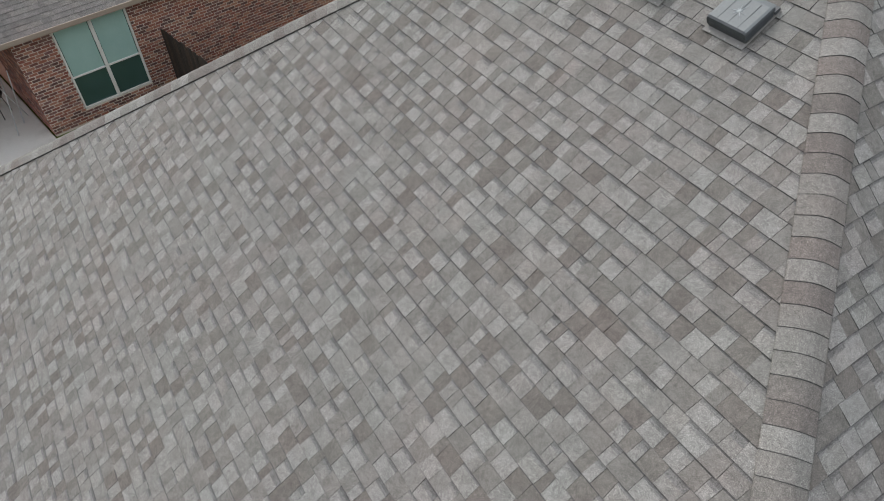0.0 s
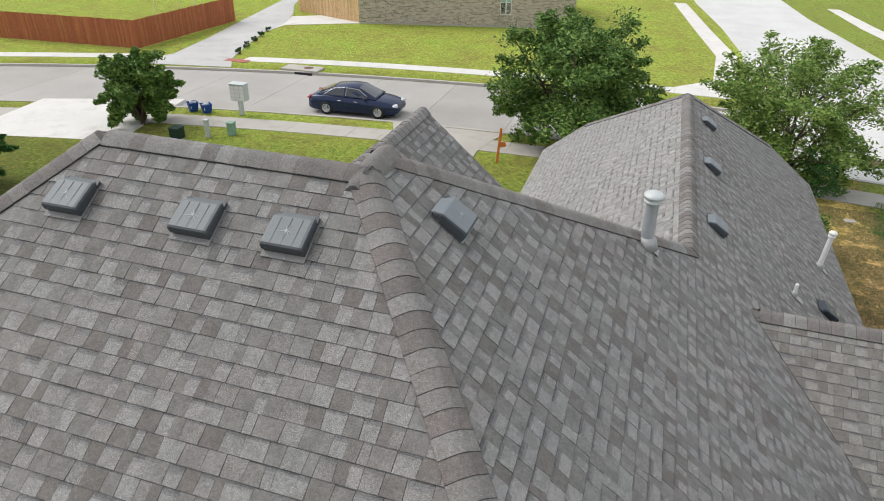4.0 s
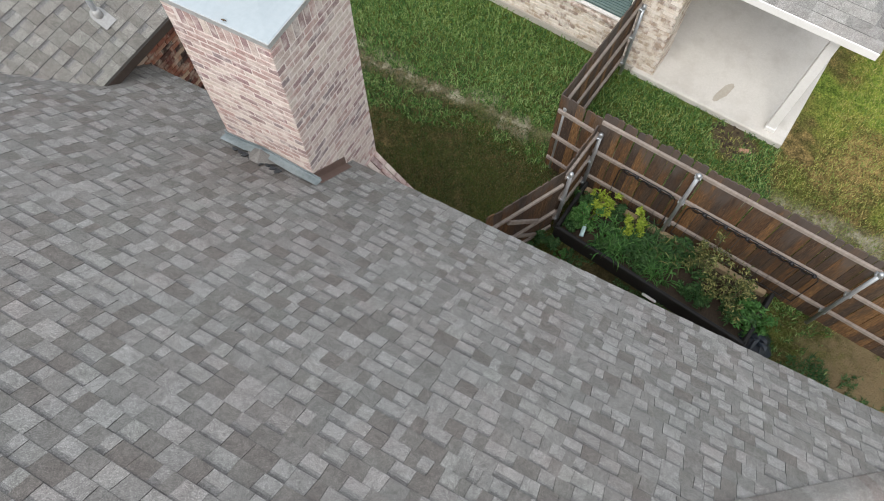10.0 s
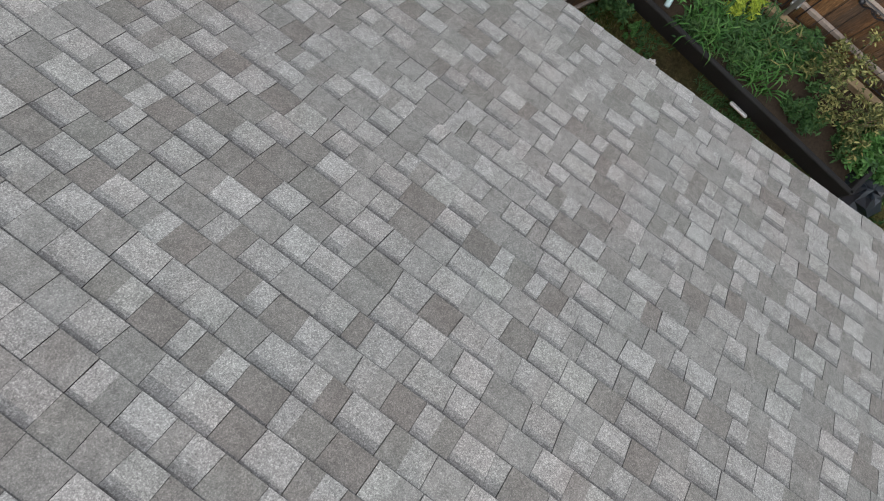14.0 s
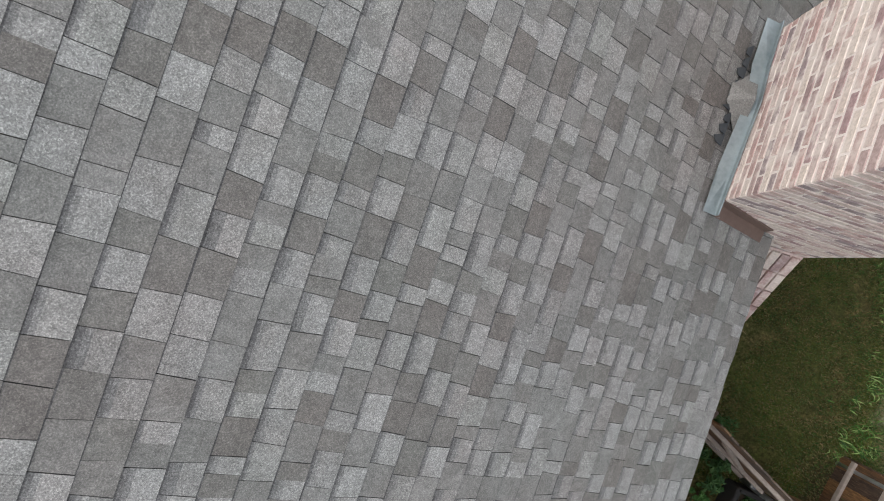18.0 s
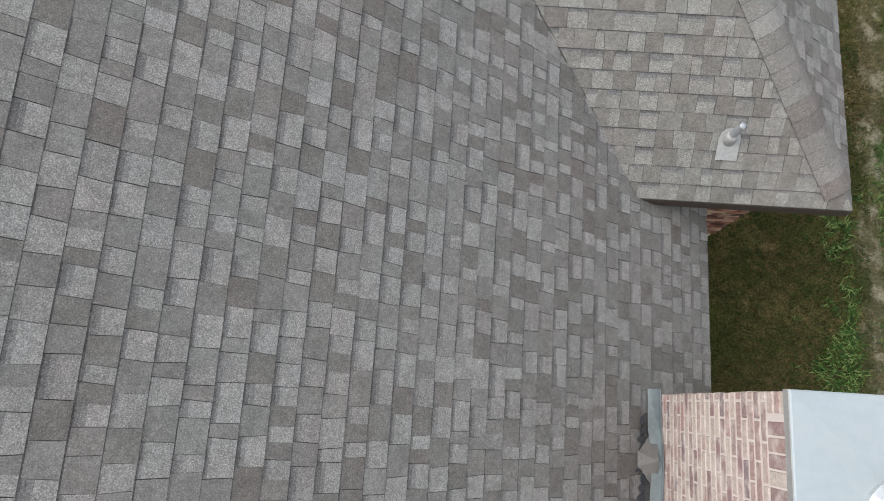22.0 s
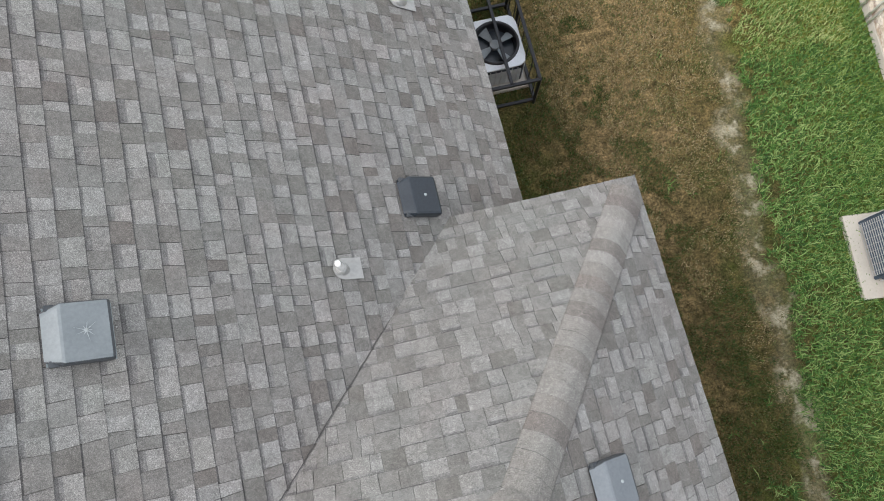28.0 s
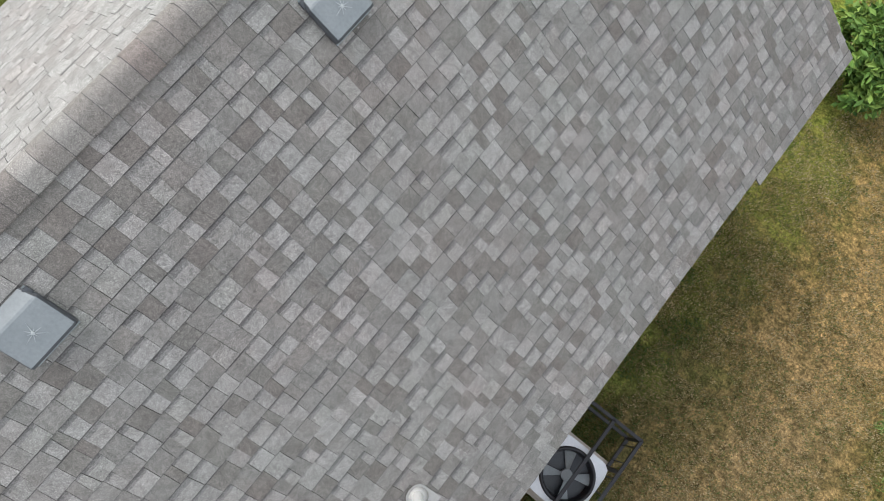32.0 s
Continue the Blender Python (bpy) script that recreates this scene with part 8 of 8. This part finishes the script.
# ---- grass blades ----
def blades(name, x0, x1, y0, y1, n, h, mat, label, seed, keep, width=0.004, long=1.0, bent=False):
    """Grass as single blades: a triangle each, or, bent, a strip that arches over at its middle."""
    rng = np.random.default_rng(seed)
    x, y = rng.uniform(x0, x1, n), rng.uniform(y0, y1, n)
    ok = np.array([keep(a, b) for a, b in zip(x, y)])
    x, y = x[ok], y[ok]
    n = len(x)
    z = np.array([lawn_z(a, b) for a, b in zip(x, y)])
    t = rng.uniform(0, 2 * np.pi, n)
    hh = h * rng.uniform(0.5, 1.3, n) * (1 - 0.2 * np.clip((7.6 - x) / 1.2, 0, 1) * np.clip((9 - y) / 2, 0, 1)) * (1 - 0.15 * np.clip((7.5 - y) / 2, 0, 1))
    w = width * (1 + 1.5 * rng.random(n))
    le = long * hh * rng.uniform(0.3, 1.1, n)
    c, s = np.cos(t), np.sin(t)
    p0 = np.stack([x - s * w, y + c * w, z - 0.01], 1)
    p1 = np.stack([x + s * w, y - c * w, z - 0.01], 1)
    if bent:
        m0 = np.stack([x + c * le * 0.45 - s * w * 0.8, y + s * le * 0.45 + c * w * 0.8, z + hh], 1)
        m1 = np.stack([x + c * le * 0.45 + s * w * 0.8, y + s * le * 0.45 - c * w * 0.8, z + hh], 1)
        p2 = np.stack([x + c * le, y + s * le, z + hh * 0.75], 1)
        v, k = np.stack([p0, p1, m1, m0, p2], 1).reshape(-1, 3), 5
        base = np.arange(n, dtype=np.int32)[:, None] * 5
        loops = (base + np.array([0, 1, 2, 0, 2, 3, 3, 2, 4], dtype=np.int32)).ravel()
    else:
        p2 = np.stack([x + c * le, y + s * le, z + hh], 1)
        v, k = np.stack([p0, p1, p2], 1).reshape(-1, 3), 3
        loops = np.arange(3 * n, dtype=np.int32)
    tris = len(loops) // 3
    me = bpy.data.meshes.new(name)
    me.vertices.add(k * n)
    me.vertices.foreach_set("co", v.ravel())
    me.loops.add(3 * tris)
    me.loops.foreach_set("vertex_index", loops)
    me.polygons.add(tris)
    me.polygons.foreach_set("loop_start", np.arange(0, 3 * tris, 3, dtype=np.int32))
    me.polygons.foreach_set("loop_total", np.full(tris, 3, dtype=np.int32))
    me.materials.append(mat)
    me.update()
    me.validate()
    tagged(new(name, me), label, "grass", "", "stuff")


def wall_x(y):
    return 9.34 + (y + 1.55) * 0.105


def line_x(y):
    return 7.62 + 0.0105 * (y - 5) ** 2


def tan_turf(a, b):
    """Above nought where the side yard's turf is sunburnt: away from the house and towards the street."""
    return 2.4 * (a - 6.0) + 0.9 * (b - 13.9) + 3.4 * noise.noise((a * 1.8, b * 1.8, 8))


def green(a, b):
    if (a - 9.05) ** 2 + (b + 0.4) ** 2 < 0.16 + 0.25 * noise.noise((a * 4, b * 4, 17)):
        return False
    if a > wall_x(b) - 0.1 and -1.7 < b < 17.6:
        return False
    if 5.6 < a < 7.0 and -1.8 < b < 1.5 or (a - 12.15) ** 2 + (b - 18.95) ** 2 < 1.0 or (a - 6.1) ** 2 + (b - 2.9) ** 2 < 1.2 + noise.noise((a, b, 5)) + 2.5 * noise.noise((a * 8, b * 8, 4)):
        return False
    if a > 6.9 + 0.1 * b and b < -1.3 + 0.9 * noise.noise((a * 0.7, b * 0.7, 24)):
        return False
    if a < 6.6 and b < -2.4 + 0.7 * noise.noise((a, b, 25)) and noise.noise((a * 3, b * 3, 26)) < 0.25:
        return False
    near_house = min(max((10 - b) / 4, 0.0), 1.0) * (1.2 if a > line_x(b) or b < 1.5 else 0.5)
    tuft = noise.noise((a * 0.8, b * 0.8, 0)) * 0.7 + noise.noise((a * 7, b * 7, 2)) * 0.9
    gap = max(0.0, 0.34 - abs(a - line_x(b))) * (5.0 if b < 7.5 else 3.2) * min(max((19 - b) / 3, 0.0), 1.0)
    verge = b < 7.5 and a > line_x(b) - 0.75 + noise.noise((a * 1.5, b * 1.5, 15)) * 0.6
    if a < line_x(b) - 0.1 and 1.5 < b < 19.0 and not verge and (b < 16 or a < 8.0) and noise.noise((a * 5, b * 5, 14)) < (0.35 if b < 9 else 0.56):
        return False
    front = min(max((b + noise.noise((a * 0.5, b * 0.5, 12)) * 2.5 - 15.5) / 3, 0.0), 1.0) * 4.0 * min(max((a + noise.noise((a, b, 16)) * 0.8 - 7.5) / 1.2, 0.0), 1.0)
    thin = max(0.0, b - 22.5) * 0.25 + noise.noise((a * 31, b * 31, 7)) * min(max(b - 20, 0.0), 4.0) * 0.9
    clump = 0.9 * noise.noise((a * 4.5, b * 4.5, 23)) if 7.5 < b < 15 else 0.0
    return (a - line_x(b)) * 0.7 + near_house + tuft + clump - gap + front - thin > 0.0


# the stretch whose blades carry sunlight in their colour
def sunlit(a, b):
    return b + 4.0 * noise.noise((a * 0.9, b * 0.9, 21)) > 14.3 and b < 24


blades("grass", 4.3, 14.5, -6, 27.4, 520000, 0.074, BLADE, "green lawn grass in the side yard", 1, lambda a, b: not sunlit(a, b) and green(a, b), 0.0036, 2.1, True)
blades("sunlit_grass", 7.0, 14.5, 11.5, 24.0, 150000, 0.06, BLADE_S, "lawn grass towards the street, sunlight put into its paler yellow-green", 10, lambda a, b: sunlit(a, b) and green(a, b), 0.0036, 1.7, True)
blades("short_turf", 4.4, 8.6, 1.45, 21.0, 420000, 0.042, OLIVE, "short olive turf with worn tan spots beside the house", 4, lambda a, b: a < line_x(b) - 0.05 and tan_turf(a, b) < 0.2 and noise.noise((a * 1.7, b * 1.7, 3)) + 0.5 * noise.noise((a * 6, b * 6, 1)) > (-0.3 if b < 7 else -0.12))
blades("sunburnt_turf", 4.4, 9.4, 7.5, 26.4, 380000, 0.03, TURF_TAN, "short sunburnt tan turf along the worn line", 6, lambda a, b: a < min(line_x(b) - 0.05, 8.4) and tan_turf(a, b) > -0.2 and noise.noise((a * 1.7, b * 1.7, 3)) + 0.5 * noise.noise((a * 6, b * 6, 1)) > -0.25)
blades("dry_grass", 4.3, 8.6, -4, 20, 60000, 0.05, STRAW, "straw-coloured thin grass near the house", 2, lambda a, b: not (5.6 < a < 7.0 and -1.8 < b < 1.5) and a < line_x(b) + 0.3 and noise.noise((a * 2, b * 2, 9)) + 0.6 * noise.noise((a * 7, b * 7, 6)) > -0.1)
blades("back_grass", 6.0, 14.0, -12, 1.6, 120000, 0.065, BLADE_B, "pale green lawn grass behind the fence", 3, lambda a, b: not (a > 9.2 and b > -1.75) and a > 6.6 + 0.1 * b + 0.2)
blades("weeds", 4.3, 6.0, -4.0, 2.2, 40000, 0.07, LEAF_D, "sparse dark weeds on the bare soil beside the bed", 9, lambda a, b: not (a > 5.5 + 0.13 * (b + 1.64) and b > -1.75) and noise.noise((a * 2.4, b * 2.4, 11)) + 0.7 * noise.noise((a * 9, b * 9, 13)) > 0.05, 0.006, 1.5)
